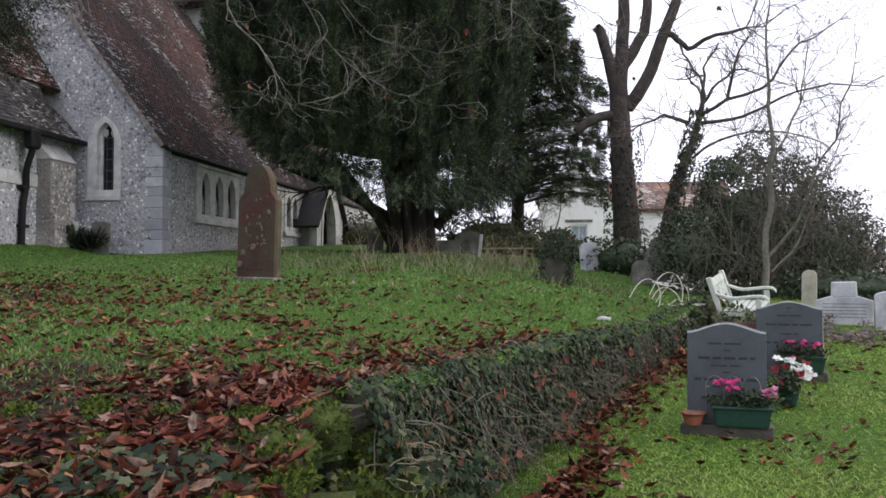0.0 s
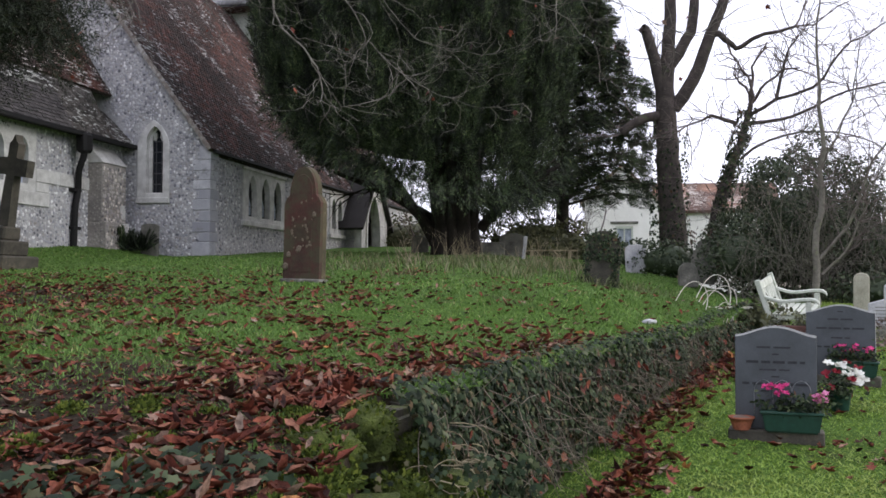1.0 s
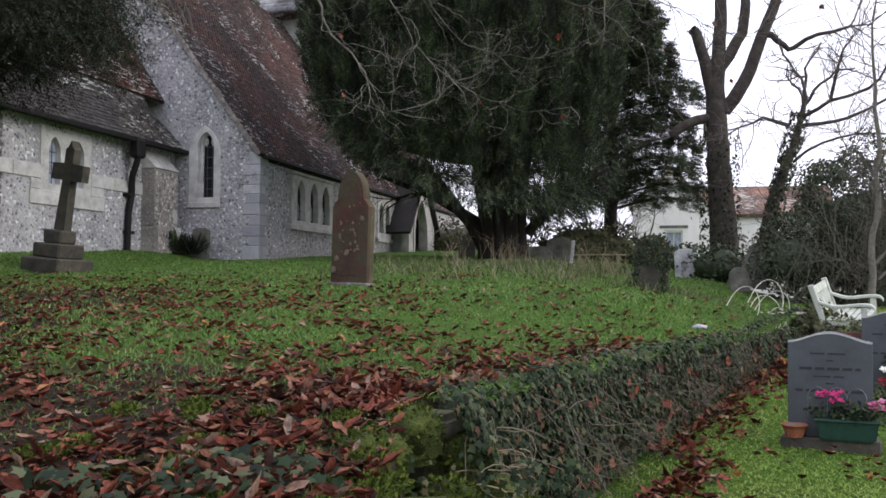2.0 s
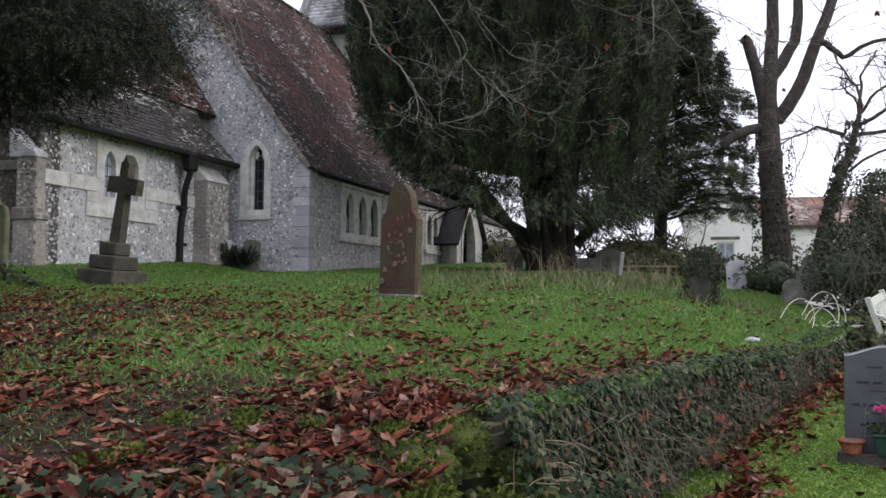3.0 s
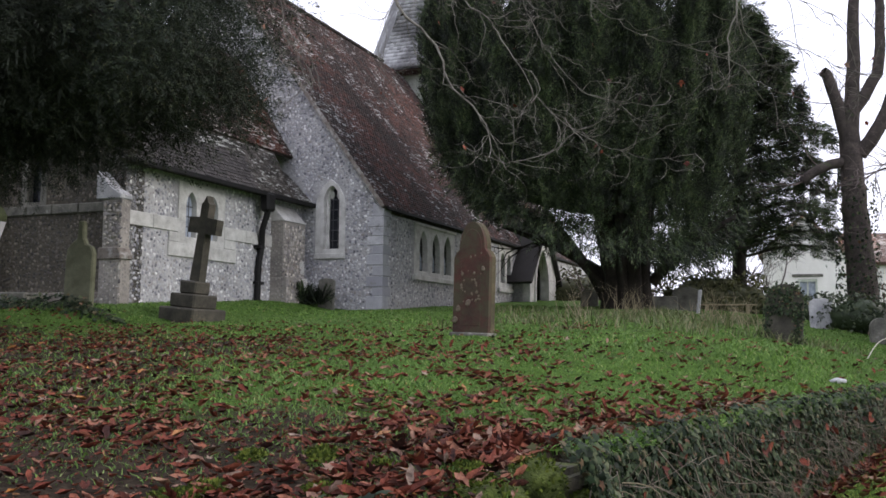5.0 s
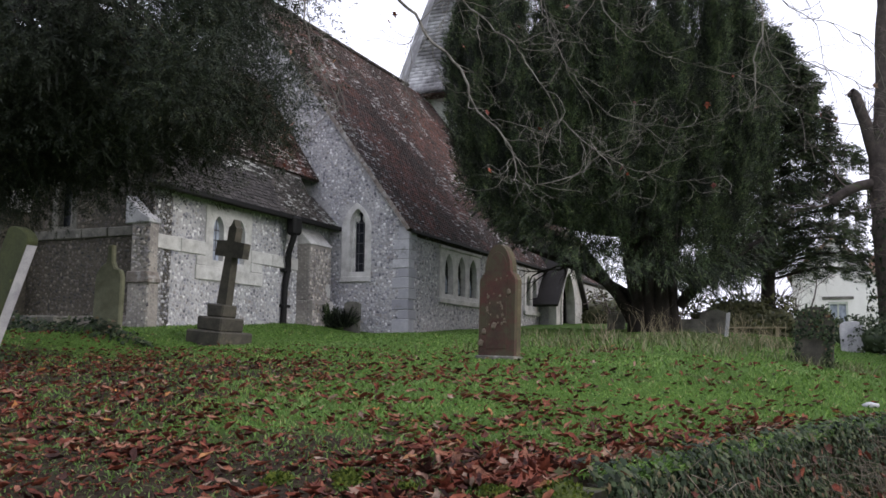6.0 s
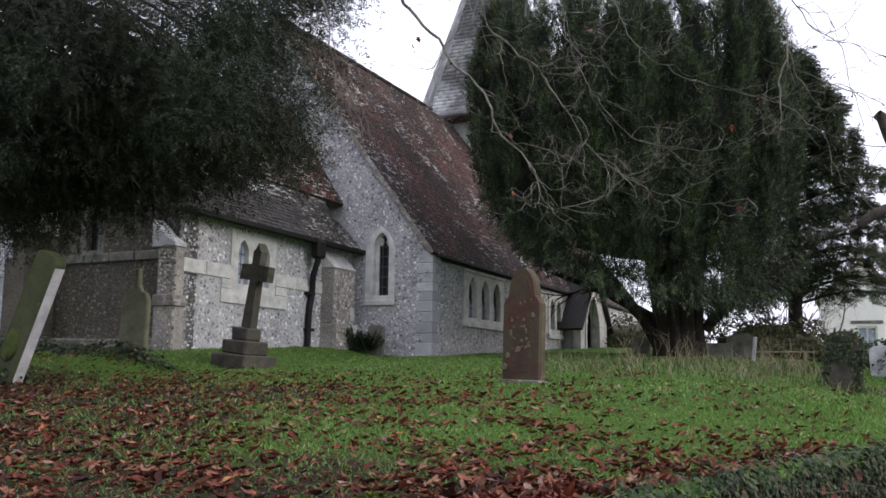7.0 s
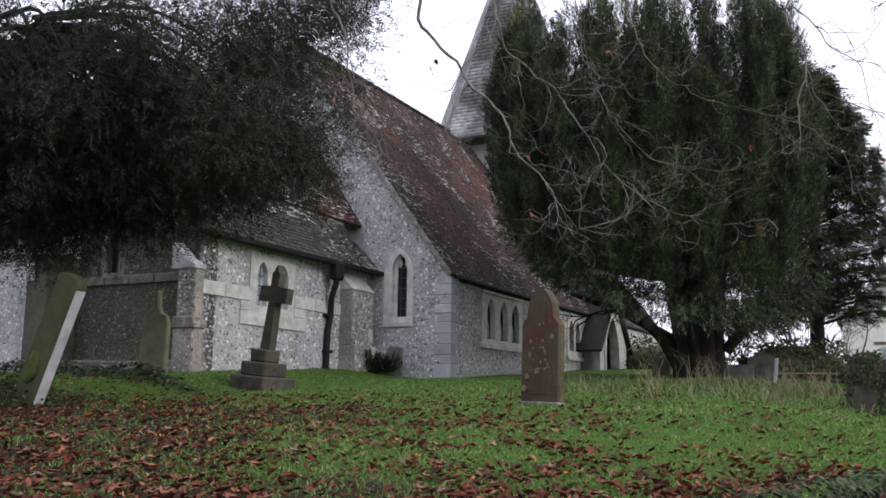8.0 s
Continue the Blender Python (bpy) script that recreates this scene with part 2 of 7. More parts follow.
BUFF_STONE = weathered("buff_headstone", (0.42, 0.40, 0.32), (0.25, 0.24, 0.18), 4, moss=(0.18, 0.19, 0.10), moss_at=0.64)
CROSS_STONE = weathered("blackened_cross_stone", (0.085, 0.077, 0.06), (0.034, 0.032, 0.025), 4, moss=(0.14, 0.125, 0.08), moss_at=0.64)
GREEN_STONE = weathered("algae_covered_stone", (0.060, 0.070, 0.026), (0.028, 0.034, 0.016), 3, moss=(0.24, 0.27, 0.045), moss_at=0.66)
MOSS = weathered("moss_cushion", (0.080, 0.105, 0.017), (0.035, 0.048, 0.012), 9, 0.95, 70, 1.0, 0.02)
WALL_STONE = weathered("mossy_wall_stone", (0.13, 0.12, 0.09), (0.055, 0.05, 0.04), 5, moss=(0.11, 0.14, 0.03), moss_at=0.54, bump=0.8, dist=0.02)
WHITE_PAINT = weathered("weathered_white_paint", (0.56, 0.58, 0.52), (0.38, 0.41, 0.34), 6, 0.7, moss=(0.33, 0.36, 0.27), moss_at=0.66)
WHITE_PIPE = plain("white_painted_rod", (0.66, 0.62, 0.55), 0.5)
TERRACOTTA = weathered("terracotta", (0.36, 0.12, 0.065), (0.25, 0.085, 0.05), 14)
GREEN_PLASTIC = plain("dark_green_plastic", (0.010, 0.045, 0.030), 0.4)
WIRE = plain("galvanised_wire", (0.30, 0.31, 0.32), 0.45, 0.7)
PINK, DARK_PINK, RED_PETAL, WHITE_PETAL = (leafy(n, [(0.0, a), (1.0, b_)], 0.6) for n, a, b_ in (
    ("pink_petals", (0.50, 0.10, 0.26), (0.72, 0.30, 0.48)), ("magenta_petals", (0.50, 0.02, 0.14), (0.66, 0.06, 0.25)),
    ("red_petals", (0.16, 0.008, 0.016), (0.30, 0.012, 0.03)), ("white_petals", (0.70, 0.70, 0.64), (0.85, 0.85, 0.80))))
RENDER_WALL = weathered("cream_house_render", (0.84, 0.82, 0.78), (0.70, 0.68, 0.63), 0.8, grain=20)
HOUSE_TILE = roof_tile("orange_house_tile", [(0.0, (0.30, 0.16, 0.11)), (1.0, (0.42, 0.24, 0.17))], (0.5, 0.45, 0.4), 0.55)
FAR_FIELD = weathered("far_stubble_field", (0.42, 0.36, 0.29), (0.30, 0.27, 0.20), 0.01)

# ---------------------------------------------------------------- mesh helpers
RNG = np.random.default_rng(7)


def mesh_of(name, verts, faces, mat, smooth=False):
    """A mesh from arrays; faces is a list, or a list of arrays each with one count of corners."""
    me = bpy.data.meshes.new(name)
    v = np.asarray(verts, dtype=np.float32)
    groups = faces if isinstance(faces, list) and faces and isinstance(faces[0], np.ndarray) else None
    if groups is None:
        me.from_pydata(v.tolist(), [], [tuple(f) for f in faces])
    else:
        idx = np.concatenate([g.ravel() for g in groups]).astype(np.int32)
        tot = np.concatenate([np.full(len(g), g.shape[1]) for g in groups]).astype(np.int32)
        me.vertices.add(len(v))
        me.vertices.foreach_set("co", v.ravel())
        me.loops.add(len(idx))
        me.loops.foreach_set("vertex_index", idx)
        me.polygons.add(len(tot))
        me.polygons.foreach_set("loop_start", np.concatenate([[0], np.cumsum(tot)[:-1]]).astype(np.int32))
        me.update(calc_edges=True)
        me.validate()
    me.materials.append(mat)
    if smooth:
        me.polygons.foreach_set("use_smooth", [True] * len(me.polygons))
    return me


def part(name, me, parent=None, label="", m=None):
    """Links a mesh as one object, under its thing when given."""
    ob = new(name, me)
    if parent is not None:
        ob.parent = parent
    if m is not None:
        ob.matrix_basis = m
    if label:
        tagged(ob, label)
    return ob


def thing(name, m, label, category, group="", kind=""):
    e = new(name)
    e.empty_display_size = 0.2
    e.matrix_basis = m
    return tagged(e, label, category, group, kind)


def from_bm(name, bm, mat, smooth=False):
    me = bpy.data.meshes.new(name)
    bm.to_mesh(me)
    bm.free()
    me.materials.append(mat)
    if smooth:
        me.polygons.foreach_set("use_smooth", [True] * len(me.polygons))
    return me


def block(x0, x1, y0, y1, z0, z1, mat, bevel=0.01, name="block", rough=0.0, seed=0, seg=1):
    """A bevelled block, its corners a little uneven where rough is given."""
    bm = bmesh.new()
    bmesh.ops.create_cube(bm, size=1)
    r = random.Random(seed)
    for v in bm.verts:
        v.co = Vector(((x0 + x1) / 2 + v.co.x * (x1 - x0), (y0 + y1) / 2 + v.co.y * (y1 - y0), (z0 + z1) / 2 + v.co.z * (z1 - z0)))
        v.co += Vector([r.uniform(-rough, rough) for _ in range(3)])
    if bevel:
        bmesh.ops.bevel(bm, geom=bm.edges[:], offset=bevel, segments=seg, affect="EDGES", clamp_overlap=True)
    return from_bm(name, bm, mat)


def lump(rx, ry, rz, mat, sub=2, amp=0.15, freq=2.0, seed=0.0, name="lump", flat=None):
    """A rounded uneven stone or mound."""
    bm = bmesh.new()
    bmesh.ops.create_icosphere(bm, subdivisions=sub, radius=1)
    for v in bm.verts:
        k = 1 + amp * noise.noise(v.co * freq + Vector((seed, seed * 1.7, 0)))
        v.co = Vector((v.co.x * rx, v.co.y * ry, v.co.z * rz)) * k
        if flat is not None and v.co.z < flat:
            v.co.z = flat
    return from_bm(name, bm, mat, True)


def plate(name, outer, holes, place, depth, mat, bevel=0.0):
    """A slab of an outline with holes through it. place(u, v, w) gives its point; w runs from 0 to depth."""
    from mathutils.geometry import tessellate_polygon
    loops = [outer, *holes]
    flat = [[Vector((u, v, 0)) for u, v in lp] for lp in loops]
    tris = tessellate_polygon(flat)
    pts = [p for lp in loops for p in lp]
    n = len(pts)
    verts = [place(u, v, 0) for u, v in pts] + [place(u, v, depth) for u, v in pts]
    faces = [tuple(t) for t in tris] + [tuple(i + n for i in reversed(t)) for t in tris]
    at = 0
    for lp in loops:
        k = len(lp)
        for i in range(k):
            a, b = at + i, at + (i + 1) % k
            faces.append((a, b, b + n, a + n))
        at += k
    bm = bmesh.new()
    vs = [bm.verts.new(v) for v in verts]
    for f in faces:
        try:
            bm.faces.new([vs[i] for i in f])
        except ValueError:
            pass
    bmesh.ops.recalc_face_normals(bm, faces=bm.faces[:])
    bmesh.ops.dissolve_limit(bm, angle_limit=0.002, verts=bm.verts[:], edges=bm.edges[:])
    if bevel:
        es = [e for e in bm.edges if len(e.link_faces) == 2 and e.calc_face_angle(0) > 0.6]
        bmesh.ops.bevel(bm, geom=es, offset=bevel, segments=1, affect="EDGES", clamp_overlap=True)
    return from_bm(name, bm, mat)


def lancet(cx, z0, width, height, n=7):
    """The outline of a pointed arch opening."""
    w, spring = width / 2, z0 + height - width * 0.866
    right = [(cx - w + width * math.cos(radians(60 * i / n)), spring + width * math.sin(radians(60 * i / n))) for i in range(n + 1)]
    return [(cx - w, z0), (cx + w, z0), *right, *[(2 * cx - u, v) for u, v in right[::-1][1:]]]


def tube(paths, sides=6):
    """Tapered tubes along paths of (points, radii): vertices and quads."""
    V, F, at = [], [], 0
    for pts, rad in paths:
        pts = np.asarray(pts, float)
        rad = np.asarray(rad, float)
        n = sides if rad[0] > 0.02 else (4 if rad[0] > 0.008 else 3)
        tan = np.gradient(pts, axis=0)
        tan /= np.linalg.norm(tan, axis=1)[:, None] + 1e-9
        ref = np.array([0.31, 0.17, 0.94]) if abs(tan[0][2]) < 0.8 else np.array([0.95, 0.2, 0.1])
        a = np.cross(tan, ref)
        a /= np.linalg.norm(a, axis=1)[:, None] + 1e-9
        b = np.cross(tan, a)
        ang = np.arange(n) * 2 * np.pi / n
        ring = pts[:, None] + rad[:, None, None] * (np.cos(ang)[None, :, None] * a[:, None] + np.sin(ang)[None, :, None] * b[:, None])
        V.append(ring.reshape(-1, 3))
        i = np.arange(len(pts) - 1)[:, None] * n + np.arange(n)[None]
        j = np.arange(len(pts) - 1)[:, None] * n + (np.arange(n)[None] + 1) % n
        F.append(at + np.stack([i, j, j + n, i + n], -1).reshape(-1, 4))
        at += len(pts) * n
    return np.concatenate(V), [np.concatenate(F)]


def curve_through(ctrl, step=0.25):
    """A smooth line through a few points (Catmull-Rom)."""
    c = np.asarray(ctrl, float)
    c = np.vstack([2 * c[0] - c[1], c, 2 * c[-1] - c[-2]])
    out = []
    for i in range(1, len(c) - 2):
        n = max(2, int(np.linalg.norm(c[i + 1] - c[i]) / step))
        for t in np.arange(n) / n:
            out.append(0.5 * (2 * c[i] + (c[i + 1] - c[i - 1]) * t + (2 * c[i - 1] - 5 * c[i] + 4 * c[i + 1] - c[i + 2]) * t * t + (3 * c[i] - c[i - 1] - 3 * c[i + 1] + c[i + 2]) * t ** 3))
    out.append(c[-2])
    return np.array(out)


def sprout(rng, start, way, length, radius, depth, paths, droop=0.0, wild=0.35, kids=(3, 5), step=0.25, shrink=(0.45, 0.7), angle=(0.5, 1.0), thin=0.45):
    """A branch with side branches, down to twigs."""
    n = max(3, int(length / step))
    p, d = np.array(start, float), np.array(way, float)
    d /= np.linalg.norm(d)
    pts = [p.copy()]
    for _ in range(n):
        d = d + rng.normal(0, wild / math.sqrt(n) * 1.2, 3) + np.array([0, 0, -droop / n])
        d /= np.linalg.norm(d)
        p = p + d * length / n
        pts.append(p.copy())
    rad = np.linspace(radius, radius * thin, n + 1)
    paths.append((pts, rad))
    if depth > 0:
        for _ in range(rng.integers(kids[0], kids[1] + 1)):
            i = int(rng.integers(max(1, n // 4), n + 1))
            t = np.array(pts[i]) - np.array(pts[i - 1])
            t /= np.linalg.norm(t)
            side = np.cross(t, rng.normal(0, 1, 3))
            side /= np.linalg.norm(side) + 1e-9
            a = rng.uniform(*angle)
            sprout(rng, pts[i], t * math.cos(a) + side * math.sin(a), length * rng.uniform(*shrink), rad[i] * 0.74, depth - 1, paths, droop, wild, kids, step, shrink, angle, thin)


def leaves(points, normals, ways, sizes, outline):
    """Flat leaves: outline rows (along, across, lift) fan round their first row; each is set on point, facing normal, pointing way."""
    P, N, W, S = (np.asarray(a, float) for a in (points, normals, ways, sizes))
    W = W - (W * N).sum(1)[:, None] * N
    W /= np.linalg.norm(W, axis=1)[:, None] + 1e-9
    C = np.cross(N, W)
    o = np.asarray(outline, float)
    k = len(o)
    V = P[:, None] + S[:, None, None] * (o[None, :, :1] * W[:, None] + o[None, :, 1:2] * C[:, None] + o[None, :, 2:3] * N[:, None])
    base = np.arange(len(P))[:, None] * k
    i = np.arange(1, k)
    j = np.r_[np.arange(2, k), 1]
    tri = np.stack([np.zeros(k - 1, int), i, j], -1)
    return V.reshape(-1, 3), [(base[:, None, :] + tri[None]).reshape(-1, 3)]


def sprays(points, ways, sizes, rng, pairs=4, wide=0.42):
    """Feathery evergreen sprays: leaflets in pairs along a short axis."""
    P, W, S = np.asarray(points, float), np.asarray(ways, float), np.asarray(sizes, float)
    W = W / (np.linalg.norm(W, axis=1)[:, None] + 1e-9)
    R = rng.normal(0, 1, P.shape)
    C = np.cross(W, R)
    C /= np.linalg.norm(C, axis=1)[:, None] + 1e-9
    N = np.cross(C, W)
    rows = []
    for i in range(pairs):
        a = i / pairs
        w = wide * (1 - 0.55 * a)
        for s in (1, -1):
            rows += [(a, 0, 0), (a + 0.10, 0, 0.02), (a + 0.40, s * w, -0.10)]
    rows += [(0.8, 0.05, 0), (0.8, -0.05, 0), (1.25, 0, -0.05)]
    o = np.array(rows)
    k = len(o)
    V = P[:, None] + S[:, None, None] * (o[None, :, :1] * W[:, None] + o[None, :, 1:2] * C[:, None] + o[None, :, 2:3] * N[:, None])
    T = (np.arange(len(P))[:, None] * k + np.arange(k)[None]).reshape(-1, 3)
    # the leaflets of one spray hang together by their first corner, so that they share a tone
    return V.reshape(-1, 3), [T]


def unit(v):
    return v / (np.linalg.norm(v, axis=-1, keepdims=True) + 1e-9)

# ---------------------------------------------------------------- ground
def smooth(a, b, x):
    t = np.clip((x - a) / (b - a), 0, 1)
    return t * t * (3 - 2 * t)


def wall_x(y):
    """Where the old retaining wall stands, for a distance y ahead."""
    return np.where(y < 4.3, -0.493 + 0.09 * (4.3 - y), -2.05 + 0.33 * y + 0.0075 * y * y)


def upper(x, y):
    d = wall_x(np.clip(y, 0, 13)) - x
    r = np.where(y < 12, 0.066 * np.maximum(y - 4, 0), 0.528 + 0.056 * (np.minimum(y, 40) - 12))
    r = r - 0.1 * np.maximum(x, 0) * smooth(6, 14, y) * (1 - smooth(30, 60, y) * 0.5)
    z = 1.28 + smooth(0, 3.2, d + smooth(9, 16, y) * 4) * r
    z = z + 0.3 * smooth(8.6, 10.6, -x) * smooth(9, 14, y) * (1 - smooth(30, 40, y))
    return z - 1.28 * (1 - smooth(0.6, 2.4, y)) - 0.14 * (1 - smooth(2.2, 4.4, y))


def lower(x, y):
    return np.where(y < 16, 0.087 * y - 0.03, 1.362 + 0.03 * (np.minimum(y, 45) - 16))


def height(x, y):
    """The height of the ground."""
    x, y = np.asarray(x, float), np.asarray(y, float)
    d = wall_x(np.clip(y, -5, 13)) - x + 0.5 * np.maximum(y - 13, 0)
    w = 0.06 + smooth(12.3, 15, y) * 2.2
    k = smooth(-w, w, d - w)
    bumps = 0.02 * np.sin(x * 2.1 + 1.3 * np.sin(y * 1.1)) * np.sin(y * 1.7 + x * 0.6) + 0.012 * np.sin(x * 5.3 + y * 3.1) * np.sin(y * 4.7 - x * 2.2)
    far = smooth(45, 120, np.hypot(x, y))
    return (lower(x, y) * (1 - k) + (upper(x, y) + bumps * smooth(0, 0.5, d - w)) * k) * (1 - far) + far * (1.2 - 0.012 * np.minimum(np.hypot(x, y), 900) * smooth(0, 40, x))


def ground_at(x, y):
    return float(height(x, y))


def bare(x, y):
    """How bare and leaf-strewn the turf is: 1 close to the old wall and under the left yew."""
    near = (1 - smooth(3.8, 8.0, np.hypot(x * 0.8, y))) * smooth(0.6, 2.0, y)
    left = smooth(1.0, 4.0, -x - 0.12 * y) * (1 - smooth(10, 15, y)) * smooth(1.0, 3.0, y) * 0.85
    side = wall_x(np.clip(y, -5, 13)) - x
    return np.clip(np.maximum(near, left), 0, 1) * smooth(-0.1, 0.1, side)


def stretch(a, b, n, far):
    inner = np.linspace(a, b, n)
    g = np.cumsum(1.28 ** np.arange(40) * (b - a) / n)
    g = g[g < far]
    return np.concatenate([a - g[::-1], inner, b + g])


gx, gy = stretch(-14, 10, 270, 3800), stretch(-1, 22, 240, 3800)
X, Y = np.meshgrid(gx, gy, indexing="ij")
Z = height(X, Y)
nx, ny = X.shape
ii = (np.arange(nx - 1)[:, None] * ny + np.arange(ny - 1)[None]).ravel()
me = mesh_of("ground", np.stack([X, Y, Z], -1).reshape(-1, 3), [np.stack([ii, ii + ny, ii + ny + 1, ii + 1], -1)], SOIL, True)
layer = me.color_attributes.new("bare", "FLOAT_COLOR", "POINT")
bv = bare(X, Y).ravel()
layer.data.foreach_set("color", np.stack([bv, bv, bv, np.ones_like(bv)], -1).astype(np.float32).ravel())
tagged(part("ground", me), "sloping churchyard turf with bare muddy patches", "ground", kind="structure")

# ---------------------------------------------------------------- church
# its own axes: x along the nave away from the camera, y across it to the north, z up; its corner quoin stands at the origin
CH = Matrix.Translation((-7.58, 24.87, 0)) @ Matrix.Rotation(radians(80.6), 4, "Z")
church = thing("church", CH, "old flint parish church with clay tile roofs and limestone dressings", "church")
EAVE, RIDGE_Z, RIDGE_S = 5.54, 13.4, 5.87
NORTH = 2 * RIDGE_S


def on_gable(k0, out=-1):
    return lambda u, v, w: (k0 - out * w, u, v)


def on_south(s0):
    return lambda u, v, w: (u, s0 + w, v)


def flints(name, spots, place, rng, parent, mat=None):
    """Knapped flints standing a little proud of the mortar."""
    uv = np.array(spots)
    n = len(uv)
    k = 7
    ang = np.arange(k) * 2 * np.pi / k
    r = rng.uniform(0.030, 0.062, n)
    rot = rng.uniform(0, 6.28, n)
    el = rng.uniform(0.65, 1.25, n)
    V = np.zeros((n, k + 1, 3))
    jit = rng.uniform(0.75, 1.2, (n, k))
    V[:, 1:, 0] = uv[:, :1] + r[:, None] * jit * np.cos(ang + rot[:, None]) * el[:, None]
    V[:, 1:, 1] = uv[:, 1:] + r[:, None] * jit * np.sin(ang + rot[:, None]) / el[:, None] * 0.85
    V[:, 0, :2] = uv + rng.normal(0, 0.008, (n, 2))
    V[:, 0, 2] = rng.uniform(0.012, 0.035, n)
    V[:, 1:, 2] = -0.004
    flat = V.reshape(-1, 3)
    P = np.array([place(u, v, -w) for u, v, w in flat])
    i = np.arange(1, k + 1)
    tri = np.stack([np.zeros(k, int), i, np.r_[i[1:], 1]], -1)
    F = (np.arange(n)[:, None, None] * (k + 1) + tri[None]).reshape(-1, 3)
    return tagged(part(name, mesh_of(name, P, [F], mat or FLINT), parent, "grey and white knapped flints in lime mortar"), kind="stuff")


def scatter(u0, u1, v0, v1, keep, rng, gap=0.105):
    us, vs = np.meshgrid(np.arange(u0, u1, gap), np.arange(v0, v1, gap * 0.9))
    us, vs = us.ravel() + rng.uniform(-0.4, 0.4, us.size) * gap, vs.ravel() + rng.uniform(-0.4, 0.4, us.size) * gap
    return [(u, v) for u, v in zip(us, vs) if keep(u, v)]


def gable_top(s, eave=EAVE, ridge=RIDGE_Z, mid=RIDGE_S):
    return ridge - abs(s - mid) * (ridge - eave) / mid


# nave: the east gable with its lancet
hole = lancet(1.64, 4.31, 0.36, 1.80)
part("east_gable_wall", plate("east_gable_wall", [(0, 1.8), (NORTH, 1.8), (NORTH, EAVE), (RIDGE_S, RIDGE_Z - 0.05), (0, EAVE)], [lancet(1.66, 4.16, 0.62, 2.02)], on_gable(0), 0.7, FLINT_WALL), church)
flints("gable_flint_facing", scatter(0.35, 6.6, 2.3, 13, lambda s, z: z < gable_top(s) - 0.12 and not (1.2 < s < 2.3 and 3.95 < z < 6.3) and not (2.6 < s < 7.4 and z < 8.9 - abs(s - 5.05) * 1.1), RNG), on_gable(0), RNG, church)
# nave: the south wall and its windows
part("south_wall", plate("south_wall", [(0.7, 1.8), (24, 1.8), (24, EAVE), (0.7, EAVE)], [[(2.3, 3.75), (5.2, 3.75), (5.2, 5.15), (2.3, 5.15)], [(10.0, 3.75), (11.5, 3.75), (11.5, 5.15), (10.0, 5.15)]], on_south(0), 0.7, FLINT_WALL), church)
flints("south_flint_facing", scatter(0.4, 11.6, 2.4, 5.5, lambda k, z: not (1.95 < k < 5.5 and 3.55 < z < 5.35) and not (9.8 < k < 11.7 and 3.55 < z < 5.35), RNG), on_south(0), RNG, church)
part("north_wall", plate("north_wall", [(0.7, 1.8), (24, 1.8), (24, EAVE), (0.7, EAVE)], [], on_south(NORTH - 0.7), 0.7, FLINT_WALL), church)
part("west_gable_wall", plate("west_gable_wall", [(0, 1.8), (NORTH, 1.8), (NORTH, EAVE), (RIDGE_S, RIDGE_Z - 0.05), (0, EAVE)], [], on_gable(24), 0.7, FLINT_WALL), church)


def glazing(parent, outline, place, w, bars_u, bars_v, mat, bound):
    """A leaded pane with its bars."""
    part("pane", plate("pane", outline, [], lambda u, v, d: place(u, v, d + w), 0.02, mat), parent, "dark leaded glass")
    u0, u1, v0, v1 = bound
    for u in bars_u:
        part("lead_bar", plate("lead_bar", [(u - 0.008, v0), (u + 0.008, v0), (u + 0.008, v1), (u - 0.008, v1)], [], lambda a, b, d: place(a, b, d + w - 0.012), 0.02, LEAD), parent)
    for v in bars_v:
        part("lead_bar", plate("lead_bar", [(u0, v - 0.012), (u1, v - 0.012), (u1, v + 0.012), (u0, v + 0.012)], [], lambda a, b, d: place(a, b, d + w - 0.020), 0.02, LEAD), parent)


def child_empty(name, parent, label):
    e = new(name)
    e.empty_display_size = 0.2
    e.parent = parent
    return tagged(e, label)


# gable lancet: a stone surround whose splay leads to the narrow light
win = part("lancet_window", plate("lancet_window", lancet(1.70, 4.05, 0.98, 2.28), [lancet(1.66, 4.28, 0.50, 1.86)], lambda u, v, w: (-0.035 + w, u, v), 0.30, DRESSED, 0.012), church, "pale limestone lancet window surround")
part("inner_frame", plate("inner_frame", lancet(1.66, 4.16, 0.62, 2.02), [hole], lambda u, v, w: (0.13 + w, u, v), 0.12, DRESSED), win)
part("cusp", plate("cusp", [(1.46, 5.80), (1.55, 5.76), (1.60, 5.86), (1.58, 5.98), (1.52, 6.02)], [], lambda u, v, w: (0.16 + w, u, v), 0.05, DRESSED), win)
part("cusp", plate("cusp", [(1.82, 5.80), (1.73, 5.76), (1.68, 5.86), (1.70, 5.98), (1.76, 6.02)], [], lambda u, v, w: (0.16 + w, u, v), 0.05, DRESSED), win)
part("sill", plate("sill", [(1.20, 4.0), (2.22, 4.0), (2.20, 4.16), (1.22, 4.16)], [], lambda u, v, w: (-0.06 + w, u, v), 0.20, DRESSED, 0.015), win)
glazing(win, hole, on_gable(0), 0.19, (1.56, 1.72), (4.55, 4.85, 5.15, 5.45, 5.75), LEAD_GLASS, (1.46, 1.82, 4.31, 5.9))

